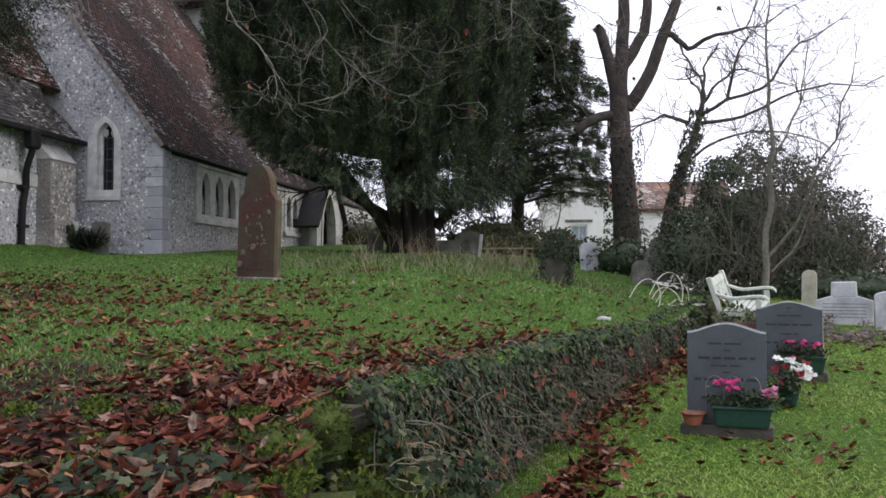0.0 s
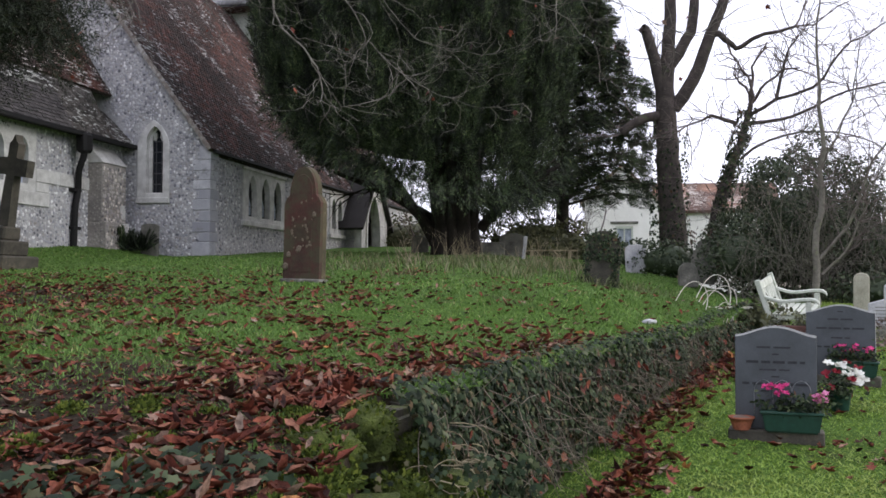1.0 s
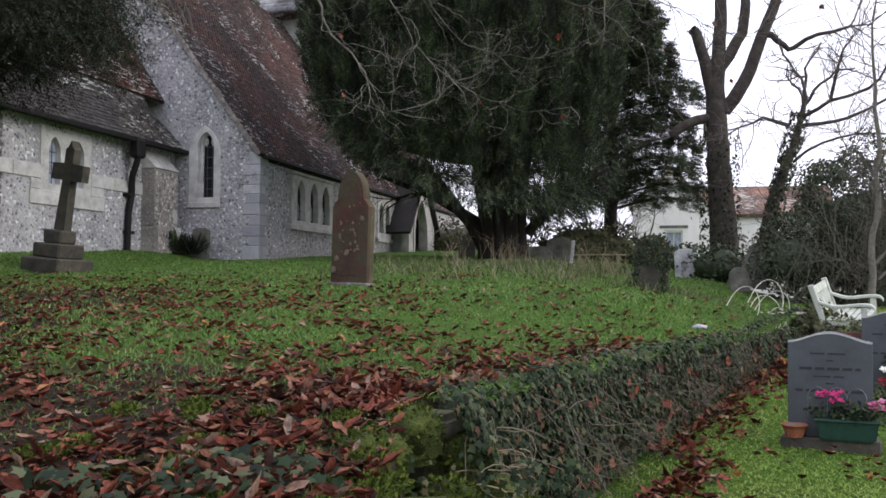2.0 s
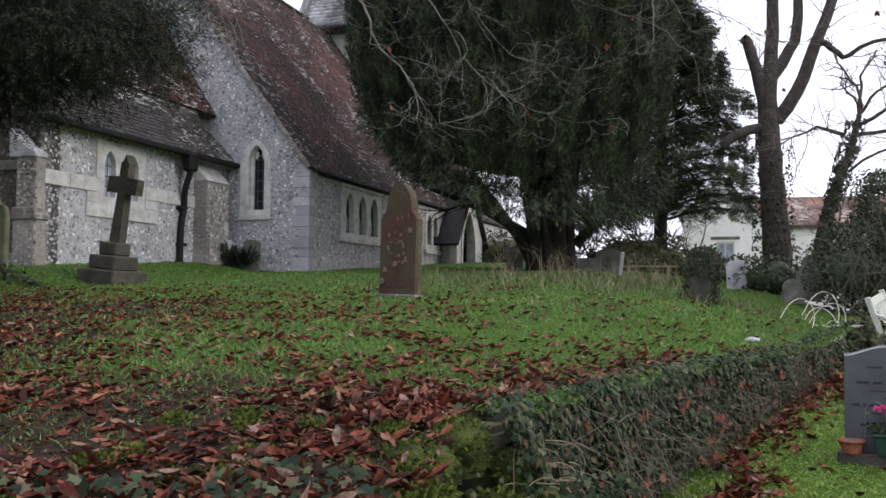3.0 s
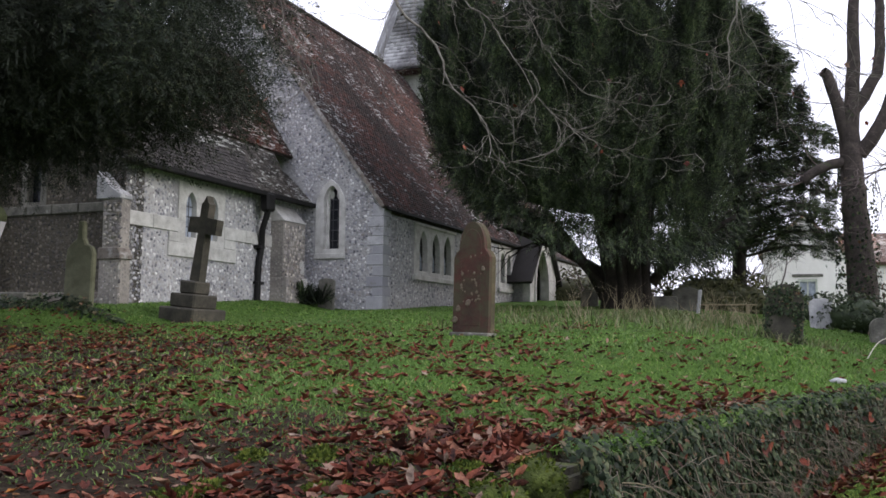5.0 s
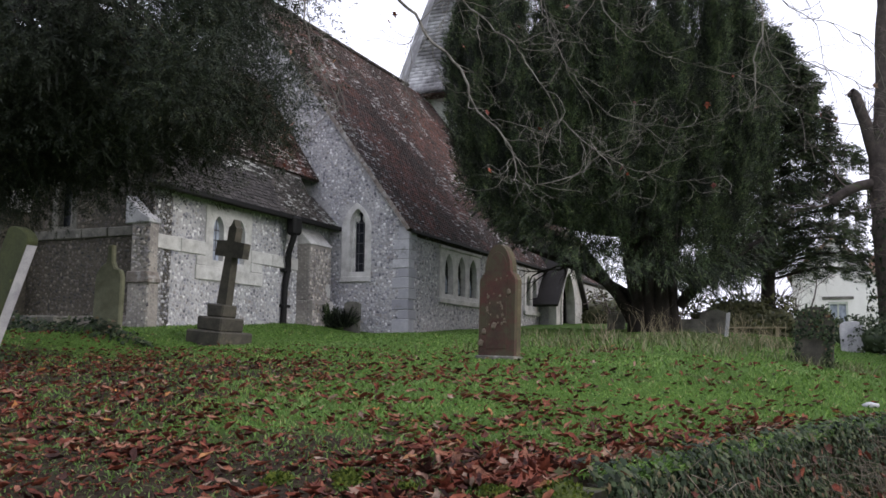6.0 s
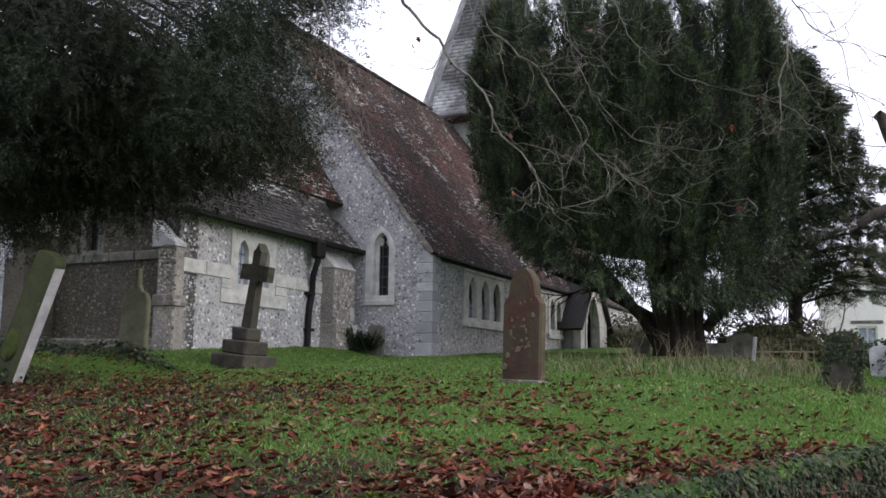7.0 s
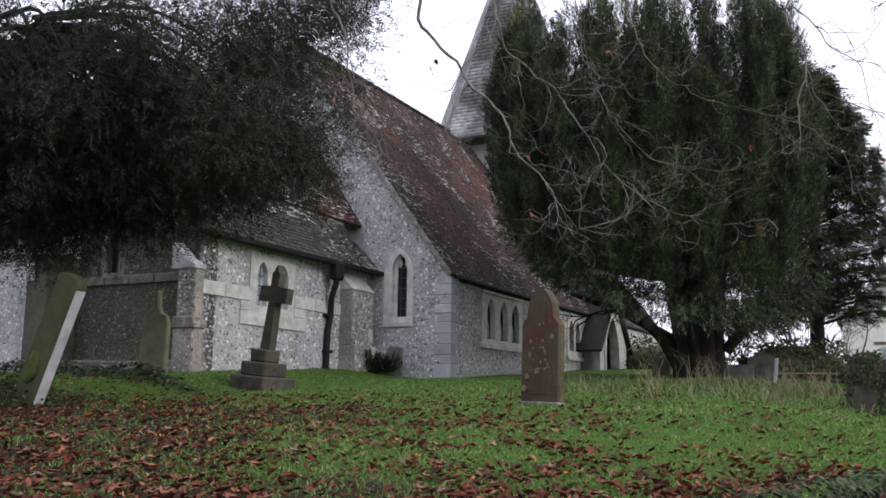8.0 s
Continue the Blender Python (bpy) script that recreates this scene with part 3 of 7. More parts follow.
# triple window of the south wall
lights = [2.80, 3.80, 4.76]
tri = part("triple_window", plate("triple_window", [(2.12, 3.58), (5.36, 3.58), (5.36, 5.24), (2.12, 5.24)], [lancet(c, 3.80, 0.60, 1.26) for c in lights], on_south(-0.03), 0.26, DRESSED, 0.012), church, "three-light limestone window")
part("sill", plate("sill", [(2.02, 3.50), (5.46, 3.50), (5.46, 3.66), (2.02, 3.66)], [], on_south(-0.10), 0.16, DRESSED, 0.015), tri)
part("hood", plate("hood", [(2.06, 5.18), (5.42, 5.18), (5.42, 5.27), (2.06, 5.27)], [], on_south(-0.07), 0.08, DRESSED, 0.012), tri)
for c in lights:
    part("pane", plate("pane", lancet(c, 3.78, 0.64, 1.30), [], on_south(0.15), 0.02, LEAD_GLASS), tri, "dark leaded glass")
    # pale piece before the dark pane: a sky reflection put in as colour
    part("sky_pane", plate("sky_pane", [(c - 0.20, 3.86), (c + 0.22, 3.86), (c + 0.20, 4.20), (c + 0.02, 4.46), (c - 0.18, 4.20)], [], on_south(0.128), 0.018, SKY_GLASS), tri, "pale pane with the sky's reflection in its colour")
    for z in (4.1, 4.35, 4.6):
        part("glazing_bar", plate("glazing_bar", [(c - 0.30, z), (c + 0.30, z), (c + 0.30, z + 0.02), (c - 0.30, z + 0.02)], [], on_south(0.115), 0.018, LEAD), tri)
two = part("double_window", plate("double_window", [(9.9, 3.58), (11.56, 3.58), (11.56, 5.3), (9.9, 5.3)], [lancet(10.36, 3.86, 0.5, 1.16), lancet(11.10, 3.86, 0.5, 1.16)], on_south(-0.03), 0.26, DRESSED, 0.012), church, "two-light limestone window")
part("sill", plate("sill", [(9.8, 3.50), (11.62, 3.50), (11.62, 3.66), (9.8, 3.66)], [], on_south(-0.10), 0.16, DRESSED, 0.015), two)
for c in (10.36, 11.10):
    part("pane", plate("pane", lancet(c, 3.86, 0.54, 1.18), [], on_south(0.15), 0.02, LEAD_GLASS), two)

# quoins at the corner, long and short in turn
z, i = 2.2, 0
rq = random.Random(4)
while z < EAVE - 0.12:
    h = rq.choice((0.26, 0.32, 0.40, 0.62 if i in (1, 2) else 0.3))
    h = min(h, EAVE - z)
    a, b = (0.34, 0.50) if i % 2 else (0.48, 0.32)
    part("quoin", block(-0.022, a, -0.022, b, z + 0.008, z + h - 0.008, QUOIN, 0.012, "quoin", 0.006, i), church, "pale limestone quoin" if i == 0 else "")
    z, i = z + h, i + 1


def tiled(name, parent, origin, along, up, length, rise, w, gauge, mat, rng, label, skip=None, thick=0.016):
    """Courses of plain tiles: real laps, each tile a little askew."""
    along, up = Vector(along).normalized(), Vector(up).normalized()
    out = along.cross(up)
    if out.z < 0:
        out = -out
    A, U, O, B = (np.array(v) for v in (along, up, out, origin))
    rows, cols = int(rise / gauge), int(length / w)
    r, c = np.meshgrid(np.arange(rows), np.arange(cols), indexing="ij")
    r, c = r.ravel(), c.ravel()
    if skip is not None:
        keep = ~skip(r, c)
        r, c = r[keep], c[keep]
    n = len(r)
    a0 = c * w + (r % 2) * w / 2 + rng.normal(0, 0.004, n)
    u0 = r * gauge + rng.normal(0, 0.006, n)
    lift = 0.020 + rng.uniform(0, 0.012, n)
    tilt = rng.normal(0, 0.004, n)
    V = np.zeros((n, 6, 3))
    for j, (da, du, do) in enumerate(((0.004, 0, 0), (w - 0.004, 0, 0), (w - 0.004, gauge * 1.25, -0.022), (0.004, gauge * 1.25, -0.022), (0.004, 0, -thick - 0.006), (w - 0.004, 0, -thick - 0.006))):
        V[:, j] = B + (a0 + da)[:, None] * A + (u0 + du)[:, None] * U + (lift + do + tilt * (1 if da > 0.01 else -1))[:, None] * O
    F = np.array([(0, 1, 2, 3), (4, 5, 1, 0), (4, 0, 3, 3), (1, 5, 2, 2)])
    quads = (np.arange(n)[:, None, None] * 6 + F[None, :2]).reshape(-1, 4)
    tris = (np.arange(n)[:, None, None] * 6 + F[None, 2:, :3]).reshape(-1, 3)
    return tagged(part(name, mesh_of(name, V.reshape(-1, 3), [quads, tris], mat), parent, label), kind="stuff")


def roof_deck(name, corners, thick, mat, parent, label=""):
    """A roof slope as a slab under its tiles."""
    a, b, c, d = (Vector(v) for v in corners)
    nrm = (b - a).cross(d - a).normalized()
    if nrm.z < 0:
        nrm = -nrm
    verts = [*(a, b, c, d), *(v - nrm * thick for v in (a, b, c, d))]
    bm = bmesh.new()
    vs = [bm.verts.new(v) for v in verts]
    for f in ((0, 1, 2, 3), (7, 6, 5, 4), (0, 4, 5, 1), (1, 5, 6, 2), (2, 6, 7, 3), (3, 7, 4, 0)):
        bm.faces.new([vs[i] for i in f])
    bmesh.ops.recalc_face_normals(bm, faces=bm.faces[:])
    return part(name, from_bm(name, bm, mat), parent, label)


# nave roof
e0, ez = -0.10, EAVE - 0.08
up_n = Vector((0, RIDGE_S - e0, RIDGE_Z + 0.10 - ez))
south_roof = roof_deck("nave_roof_south", ((-0.14, e0, ez), (24.2, e0, ez), (24.2, RIDGE_S, RIDGE_Z + 0.10), (-0.14, RIDGE_S, RIDGE_Z + 0.10)), 0.10, OAK, church, "steep nave roof of lichened brown clay tiles")
tiled("nave_tiles", south_roof, (-0.16, e0, ez), (1, 0, 0), up_n, 24.3, up_n.length, 0.17, 0.105, TILE_NAVE, RNG, "weathered brown clay tiles with white lichen")
roof_deck("nave_roof_north", ((-0.14, NORTH + 0.1, ez), (24.2, NORTH + 0.1, ez), (24.2, RIDGE_S, RIDGE_Z + 0.09), (-0.14, RIDGE_S, RIDGE_Z + 0.09)), 0.10, TILE_NAVE, church)
for i in range(46):
    part("ridge_tile", block(-0.14 + i * 0.53, 0.38 + i * 0.53, RIDGE_S - 0.13, RIDGE_S + 0.13, RIDGE_Z + 0.08, RIDGE_Z + 0.20, TILE_GREY, 0.05, "ridge_tile", 0.008, i), church) if i < 22 else None
roof_deck("verge", ((-0.17, e0, ez + 0.015), (-0.10, e0, ez + 0.015), (-0.10, RIDGE_S, RIDGE_Z + 0.12), (-0.17, RIDGE_S, RIDGE_Z + 0.12)), 0.11, BRICKY, church, "mortared tile verge")
part("gutter", plate("gutter", [(0, ez - 0.10), (24, ez - 0.10), (24, ez - 0.01), (0, ez - 0.01)], [], on_south(e0 - 0.06), 0.08, IRON, 0.01), church, "black iron gutter")
part("soffit", plate("soffit", [(0.0, ez - 0.16), (24, ez - 0.16), (24, EAVE), (0.0, EAVE)], [], on_south(-0.02), 0.018, OAK), church)

# chancel: south wall at y = CS, running towards the camera to its east end at x = CE
CS, CE, C_EAVE = 2.66, -7.4, 5.66
hole_c = [(-5.36, 4.10), (-3.95, 4.10), (-3.95, 5.30), (-5.36, 5.30)]
part("chancel_south_wall", plate("chancel_south_wall", [(CE, 1.8), (0, 1.8), (0, C_EAVE + 0.1), (CE, C_EAVE + 0.1)], [hole_c], on_south(CS), 0.6, FLINT_WALL), church)
flints("chancel_flint_facing", scatter(CE + 0.05, -0.05, 2.3, 5.62, lambda k, z: not (-6.0 < k < -3.2 and 3.6 < z < 3.98) and not (-5.75 < k < -3.7 and 3.6 < z < 5.5) and not (4.2 < z < 4.56), RNG), on_south(CS), RNG, church)
for a, b in ((CE + 0.02, -5.62), (-3.80, 0.0)):
    n = max(1, round((b - a) / 0.95))
    for i in range(n):
        part("band_stone", block(a + (b - a) * i / n + 0.004, a + (b - a) * (i + 1) / n - 0.004, CS - 0.045, CS + 0.1, 4.22, 4.54, DRESSED, 0.012, "band_stone", 0.004, i), church, "limestone string course")
cw = part("chancel_window", plate("chancel_window", [(-5.62, 3.98), (-3.80, 3.98), (-3.80, 5.46), (-5.62, 5.46)], [lancet(-5.14, 4.14, 0.40, 1.10), lancet(-4.28, 4.14, 0.40, 1.10)], on_south(CS - 0.03), 0.24, DRESSED, 0.012), church, "two-light window with a wide pale stone surround")
part("apron", plate("apron", [(-5.95, 3.64), (-3.28, 3.64), (-3.28, 3.978), (-5.95, 3.978)], [], on_south(CS - 0.05), 0.16, DRESSED, 0.015), cw)
part("side_block", plate("side_block", [(-3.79, 3.984), (-3.30, 3.984), (-3.30, 4.212), (-3.79, 4.212)], [], on_south(CS - 0.045), 0.14, DRESSED, 0.012), cw)
part("side_block", plate("side_block", [(-5.93, 3.984), (-5.63, 3.984), (-5.63, 4.212), (-5.93, 4.212)], [], on_south(CS - 0.045), 0.14, DRESSED, 0.012), cw)
for c in (-5.14, -4.28):
    glazing(cw, lancet(c, 4.14, 0.44, 1.12), on_south(CS), 0.12, (c - 0.07, c + 0.07), (4.4, 4.65, 4.9), SKY_GLASS, (c - 0.2, c + 0.2, 4.14, 5.2))
# chancel east wall; its dark flint colour holds the yew's shade
part("chancel_east_wall", plate("chancel_east_wall", [(CS + 0.6, 1.8), (7.1, 1.8), (7.1, C_EAVE), (5.1, 9.9), (CS, C_EAVE), (CS, 1.8)], [lancet(5.32, 4.72, 0.44, 1.9)], on_gable(CE), 0.6, SHADED_WALL), church)
flints("east_flint_facing", scatter(CS + 0.05, 7.0, 2.3, 6.6, lambda s, z: not (4.95 < s < 5.7 and 4.5 < z < 6.7) and not (4.5 < z < 4.78), RNG), on_gable(CE), RNG, church, SHADED_FLINT)
# window and band in darker stone, to go with the wall's painted shade
ew = part("east_window", plate("east_window", lancet(5.32, 4.62, 0.78, 2.2), [lancet(5.32, 4.80, 0.40, 1.8)], lambda u, v, w: (CE - 0.035 + w, u, v), 0.22, OLD_STONE, 0.012), church, "tall stone lancet in shade")
part("pane", plate("pane", lancet(5.32, 4.80, 0.42, 1.82), [], on_gable(CE + 0.15), 0.02, LEAD_GLASS), ew)
for i in range(5):
    part("band_stone", block(CE - 0.07, CE + 0.1, CS + 0.5 + i * 0.78, CS + 1.27 + i * 0.78, 4.50, 4.72, OLD_STONE, 0.02, "band_stone", 0.005, i), church)
part("plinth", block(CE - 0.10, CE + 0.1, CS + 0.3, 7.1, 2.2, 2.72, BRICKY, 0.03, "plinth", 0.01, 3), church)


def buttress(x0, x1, y0, y1, steps, ways):
    """A stepped buttress with sloping weatherings; ways is the direction in which it grows thinner upwards."""
    b = child_empty("buttress", church, "flint and limestone buttress with a sloping stone cap")
    for i, (z0, z1, out, mat) in enumerate(steps):
        if ways == "s":
            part("stage", block(x0, x1, CS - out, CS + 0.05, z0, z1, mat, 0.02, "stage", 0.012, i), b)
        else:
            part("stage", block(CE - out, CE + 0.05, y0, y1, z0, z1, mat, 0.02, "stage", 0.012, i), b)
    top = steps[-1]
    z1, out = top[1], top[2]
    if ways == "s":
        part("cap", plate("cap", [(-out - 0.04, z1), (0, z1), (0, z1 + out * 1.15)], [], lambda u, v, w: (x0 - 0.02 + w, CS + u, v), x1 - x0 + 0.04, DRESSED, 0.015), b, "sloping limestone cap")
    else:
        part("cap", plate("cap", [(-out - 0.04, z1), (0, z1), (0, z1 + out * 1.15)], [], lambda u, v, w: (CE + u, y0 - 0.02 + w, v), y1 - y0 + 0.04, DRESSED, 0.015), b, "sloping limestone cap")
    return b


buttress(-1.62, -0.50, 0, 0, [(2.2, 3.4, 0.55, RUBBLE), (3.4, 4.95, 0.42, RUBBLE)], "s")
flints("buttress_flint_facing", scatter(-1.58, -0.54, 2.3, 4.9, lambda u, z: True, RNG, 0.10), on_south(CS - 0.43), RNG, church, BROWN_FLINT)
flints("buttress_flint_facing", scatter(-1.58, -0.54, 2.3, 3.36, lambda u, z: True, RNG, 0.10), on_south(CS - 0.56), RNG, church, BROWN_FLINT)
for i, (z0, h) in enumerate(((3.02, 0.36), (3.5, 0.40), (4.62, 0.32))):
    part("buttress_quoin", block(-0.86 + (i % 2) * 0.06, -0.53, CS - 0.57 + 0.14 * (z0 > 3.38), CS - 0.2, z0, z0 + h, DRESSED, 0.015, "buttress_quoin", 0.012, i), church)
# corner buttress at the chancel's east end: brown rubble, a dark offset course and a long sloping cap
bt = child_empty("buttress", church, "brown flint and brick buttress with a long sloping cap")
part("stage", block(CE - 0.36, CE - 0.004, 2.42, 3.00, 2.1, 3.42, RUBBLE, 0.03, "stage", 0.012, 3), bt)
part("stage", block(CE - 0.33, CE - 0.004, 2.48, 2.98, 3.42, 4.80, RUBBLE, 0.03, "stage", 0.012, 4), bt)
part("offset_course", plate("offset_course", [(2.38, 3.40), (3.02, 3.40), (3.02, 3.66), (2.46, 3.66), (2.38, 3.50)], [], lambda u, v, w: (CE - 0.40 + w, u, v), 0.396, BRICKY, 0.02), bt, "dark weathered offset course")
part("cap", plate("cap", [(2.44, 4.72), (3.14, 4.72), (3.14, 5.38), (2.96, 5.22), (2.72, 4.98), (2.44, 4.82)], [], lambda u, v, w: (CE - 0.38 + w, u, v), 0.376, PALE_STONE, 0.02), bt, "sloping limestone cap")
flints("buttress_flint_facing", scatter(2.46, 2.96, 2.3, 4.68, lambda u, z: not 3.38 < z < 3.68, RNG, 0.10), on_gable(CE - 0.355), RNG, church, BROWN_FLINT)
buttress(0, 0, 6.45, 7.15, [(2.0, 4.6, 0.9, SHADED_WALL), (4.6, 5.2, 0.7, SHADED_WALL)], "e")

# chancel roof: red upper slope, greyer bell-cast lower slope
lo0, lo1 = (CS - 0.36, 5.64), (CS + 0.35, 7.02)
up1 = (5.1, 10.30)
L0 = CE - 0.25
W0 = -1.05
lower_roof = roof_deck("chancel_eaves_roof", ((L0, *lo0), (W0, *lo0), (W0, *lo1), (L0, *lo1)), 0.07, OAK, church, "lower chancel roof of grey lichened tiles")
upv = Vector((0, lo1[0] - lo0[0], lo1[1] - lo0[1]))
LOOSE = lambda r, c: (c < 28) & (r < 10)
tiled("lower_tiles", lower_roof, (L0, *lo0), (1, 0, 0), upv, W0 - L0, upv.length, 0.17, 0.105, TILE_GREY, RNG, "grey lichened tiles", LOOSE, 0.02)
# flatter strip of eaves beside the gable; dark plate added as the shaded underside
flat1 = (CS + 0.62, 6.62)
flat_up = Vector((0, flat1[0] - lo0[0], flat1[1] - lo0[1]))
flat_roof = roof_deck("chancel_flat_eaves", ((W0 + 0.004, *lo0), (-0.06, *lo0), (-0.06, *flat1), (W0 + 0.004, *flat1)), 0.07, OAK, church)
tiled("flat_eaves_tiles", flat_roof, (W0, *lo0), (1, 0, 0), flat_up, 1.02, flat_up.length, 0.17, 0.105, TILE_GREY, RNG, "grey lichened tiles", None, 0.02)
part("shade_plate", plate("shade_plate", [lo0, flat1, (flat1[0], lo1[1] - 0.08), (lo1[0], lo1[1] - 0.03)], [], lambda u, v, w: (W0 - 0.06 + w, u, v), 0.05, OAK), church, "dark plate standing for the shaded underside of the steeper tiling")
hi0 = (CS + 0.32, 7.05)
upper_roof = roof_deck("chancel_upper_roof", ((L0, *hi0), (-0.04, *hi0), (-0.04, *up1), (L0, *up1)), 0.09, OAK, church, "upper chancel roof of red clay tiles")
upv2 = Vector((0, up1[0] - hi0[0], up1[1] - hi0[1]))
tiled("upper_tiles", upper_roof, (L0, *hi0), (1, 0, 0), upv2, 7.6, upv2.length, 0.17, 0.105, TILE_RED, RNG, "red clay tiles with white lichen")
roof_deck("chancel_north_roof", ((L0, 7.5, 6.4), (0, 7.5, 6.4), (0, *up1), (L0, *up1)), 0.09, TILE_RED, church)
part("chancel_gutter", plate("chancel_gutter", [(L0, 5.51), (0.05, 5.51), (0.05, 5.63), (L0, 5.63)], [], on_south(CS - 0.46), 0.10, IRON, 0.012), church, "black iron gutter")
part("chancel_soffit", plate("chancel_soffit", [(L0, CS - 0.34), (0.0, CS - 0.34), (0.0, CS), (L0, CS)], [], lambda u, v, w: (u, v, 5.58 + w), 0.03, OAK), church)
# rainwater pipe with its hopper and swan neck
pipe = child_empty("downpipe", church, "black iron downpipe with a hopper head")
pp = curve_through([(-2.38, CS - 0.40, 5.50), (-2.38, CS - 0.37, 5.05), (-2.34, CS - 0.20, 4.62), (-2.24, CS - 0.13, 4.30), (-2.26, CS - 0.11, 4.0), (-2.34, CS - 0.11, 3.6), (-2.36, CS - 0.10, 2.35)], 0.12)
part("pipe", mesh_of("pipe", *tube([(pp, np.full(len(pp), 0.085))], 10), IRON, True), pipe)
part("hopper", block(-2.56, -2.20, CS - 0.54, CS - 0.22, 5.10, 5.60, IRON, 0.06, "hopper", 0.02, 2), pipe)
for zz in (4.12, 3.15):
    part("bracket", block(-2.45, -2.14, CS - 0.17, CS + 0.02, zz, zz + 0.08, IRON, 0.01, "bracket"), pipe)

# lower north vestry beyond the chancel's east end
part("vestry_wall", plate("vestry_wall", [(7.1, 1.8), (14, 1.8), (14, 6.4), (7.1, 6.4)], [[(7.9, 5.35), (9.3, 5.35), (9.3, 6.3), (7.9, 6.3)]], on_gable(CE - 0.6), 0.6, FLINT_WALL), church)
flints("vestry_flint_facing", scatter(7.3, 11, 2.3, 5.2, lambda s, z: True, RNG, 0.12), on_gable(CE - 0.6), RNG, church)
part("vestry_coping", plate("vestry_coping", [(7.0, 5.26), (13, 5.20), (13, 5.36), (7.5, 5.42), (6.9, 6.15), (6.8, 6.02)], [], on_gable(CE - 0.78), 0.22, DRESSED, 0.02), church, "white stone weathering")
vw = part("vestry_window", plate("vestry_window", [(7.7, 5.40), (9.5, 5.40), (9.5, 6.35), (7.7, 6.35)], [lancet(8.2, 5.5, 0.5, 0.75), lancet(8.95, 5.5, 0.5, 0.75)], on_gable(CE - 0.63), 0.2, DRESSED, 0.01), church)
part("pane", plate("pane", [(7.85, 5.45), (9.35, 5.45), (9.35, 6.28), (7.85, 6.28)], [], on_gable(CE - 0.45), 0.02, LEAD_GLASS), vw)
for i in range(9):
    part("vestry_quoin", block(CE - 0.64, CE - 0.2, 7.06, 7.34 + 0.14 * (i % 2), 2.2 + i * 0.33, 2.51 + i * 0.33, QUOIN, 0.012, "vestry_quoin", 0.006, i), church)
roof_deck("vestry_roof", ((CE - 0.8, 7.3, 6.5), (CE - 0.8, 14, 6.4), (-0.1, 14, 8.6), (-0.1, 7.3, 8.7)), 0.1, TILE_GREY, church)

# south porch
porch = child_empty("porch", church, "small stone porch with a pointed arch and dark tiled roof")
PK, PP = 13.45, -0.75
front = lambda u, v, w: (u, PP + w, v)
part("porch_front", plate("porch_front", [(11.6, 2.6), (15.3, 2.6), (15.3, 4.35), (PK, 6.35), (11.6, 4.35)], [lancet(13.2, 2.6, 1.75, 2.75)], front, 0.32, DRESSED, 0.02), porch, "pale stone porch arch")
part("porch_hood", plate("porch_hood", lancet(13.2, 2.6, 2.12, 3.1), [lancet(13.2, 2.59, 1.78, 2.78)], lambda u, v, w: (u, PP - 0.05 + w, v), 0.08, DRESSED, 0.012), porch)
part("porch_side", block(11.7, 12.0, PP + 0.32, 0.0, 2.4, 4.4, FLINT_WALL, 0.01, "porch_side"), porch)
part("porch_side", block(15.0, 15.3, PP + 0.32, 0.0, 2.4, 4.4, FLINT_WALL, 0.01, "porch_side"), porch)
roof_deck("porch_roof", ((11.1, PP - 0.2, 3.95), (11.1, 0.8, 3.95), (PK, 0.8, 6.55), (PK, PP - 0.2, 6.55)), 0.12, TILE_DARK, porch)
roof_deck("porch_roof", ((15.8, PP - 0.2, 3.95), (15.8, 0.8, 3.95), (PK, 0.8, 6.55), (PK, PP - 0.2, 6.55)), 0.12, TILE_DARK, porch)
part("door", plate("door", lancet(13.2, 2.6, 1.9, 2.85), [], front, 0.05, OAK), porch, "dark oak door", Matrix.Translation((0, 0.5, 0)))
part("notice", block(PK - 0.12, PK + 0.22, PP + 0.46, PP + 0.49, 4.0, 4.35, WHITE_PAINT, 0.004, "notice"), porch, "white paper notice on the door")

# bell turret with its shingled spire on the ridge
spire = child_empty("spire", church, "silver-grey shingled broach spire")
SK, SP_S, SZ = 16.5, 5.05, 13.45
part("turret_wall", block(SK - 3.1, SK + 3.1, SP_S - 3.1, SP_S + 3.1, 9.5, SZ, WHITE_PAINT, 0.02, "turret_wall"), spire, "white weatherboarded turret")
part("eaves_course", block(SK - 3.75, SK + 3.75, SP_S - 3.75, SP_S + 3.75, SZ - 0.06, SZ + 0.04, TILE_RED, 0.02, "eaves_course"), spire, "orange tile eaves course")
V, F = [], []
rs = np.random.default_rng(3)
corner = [(1, -0.414), (1, 0.414), (0.414, 1), (-0.414, 1), (-1, 0.414), (-1, -0.414), (-0.414, -1), (0.414, -1)]
core = []
for j in range(2):
    rr = (3.7, 0.02)[j]
    core += [(SK + rr * a, SP_S + rr * b, (SZ, 24.9)[j]) for a, b in corner]
part("spire_core", mesh_of("spire_core", core, [(i, (i + 1) % 8, 8 + (i + 1) % 8, 8 + i) for i in range(8)], SHINGLE), spire)
at = 0
G_S = 0.20
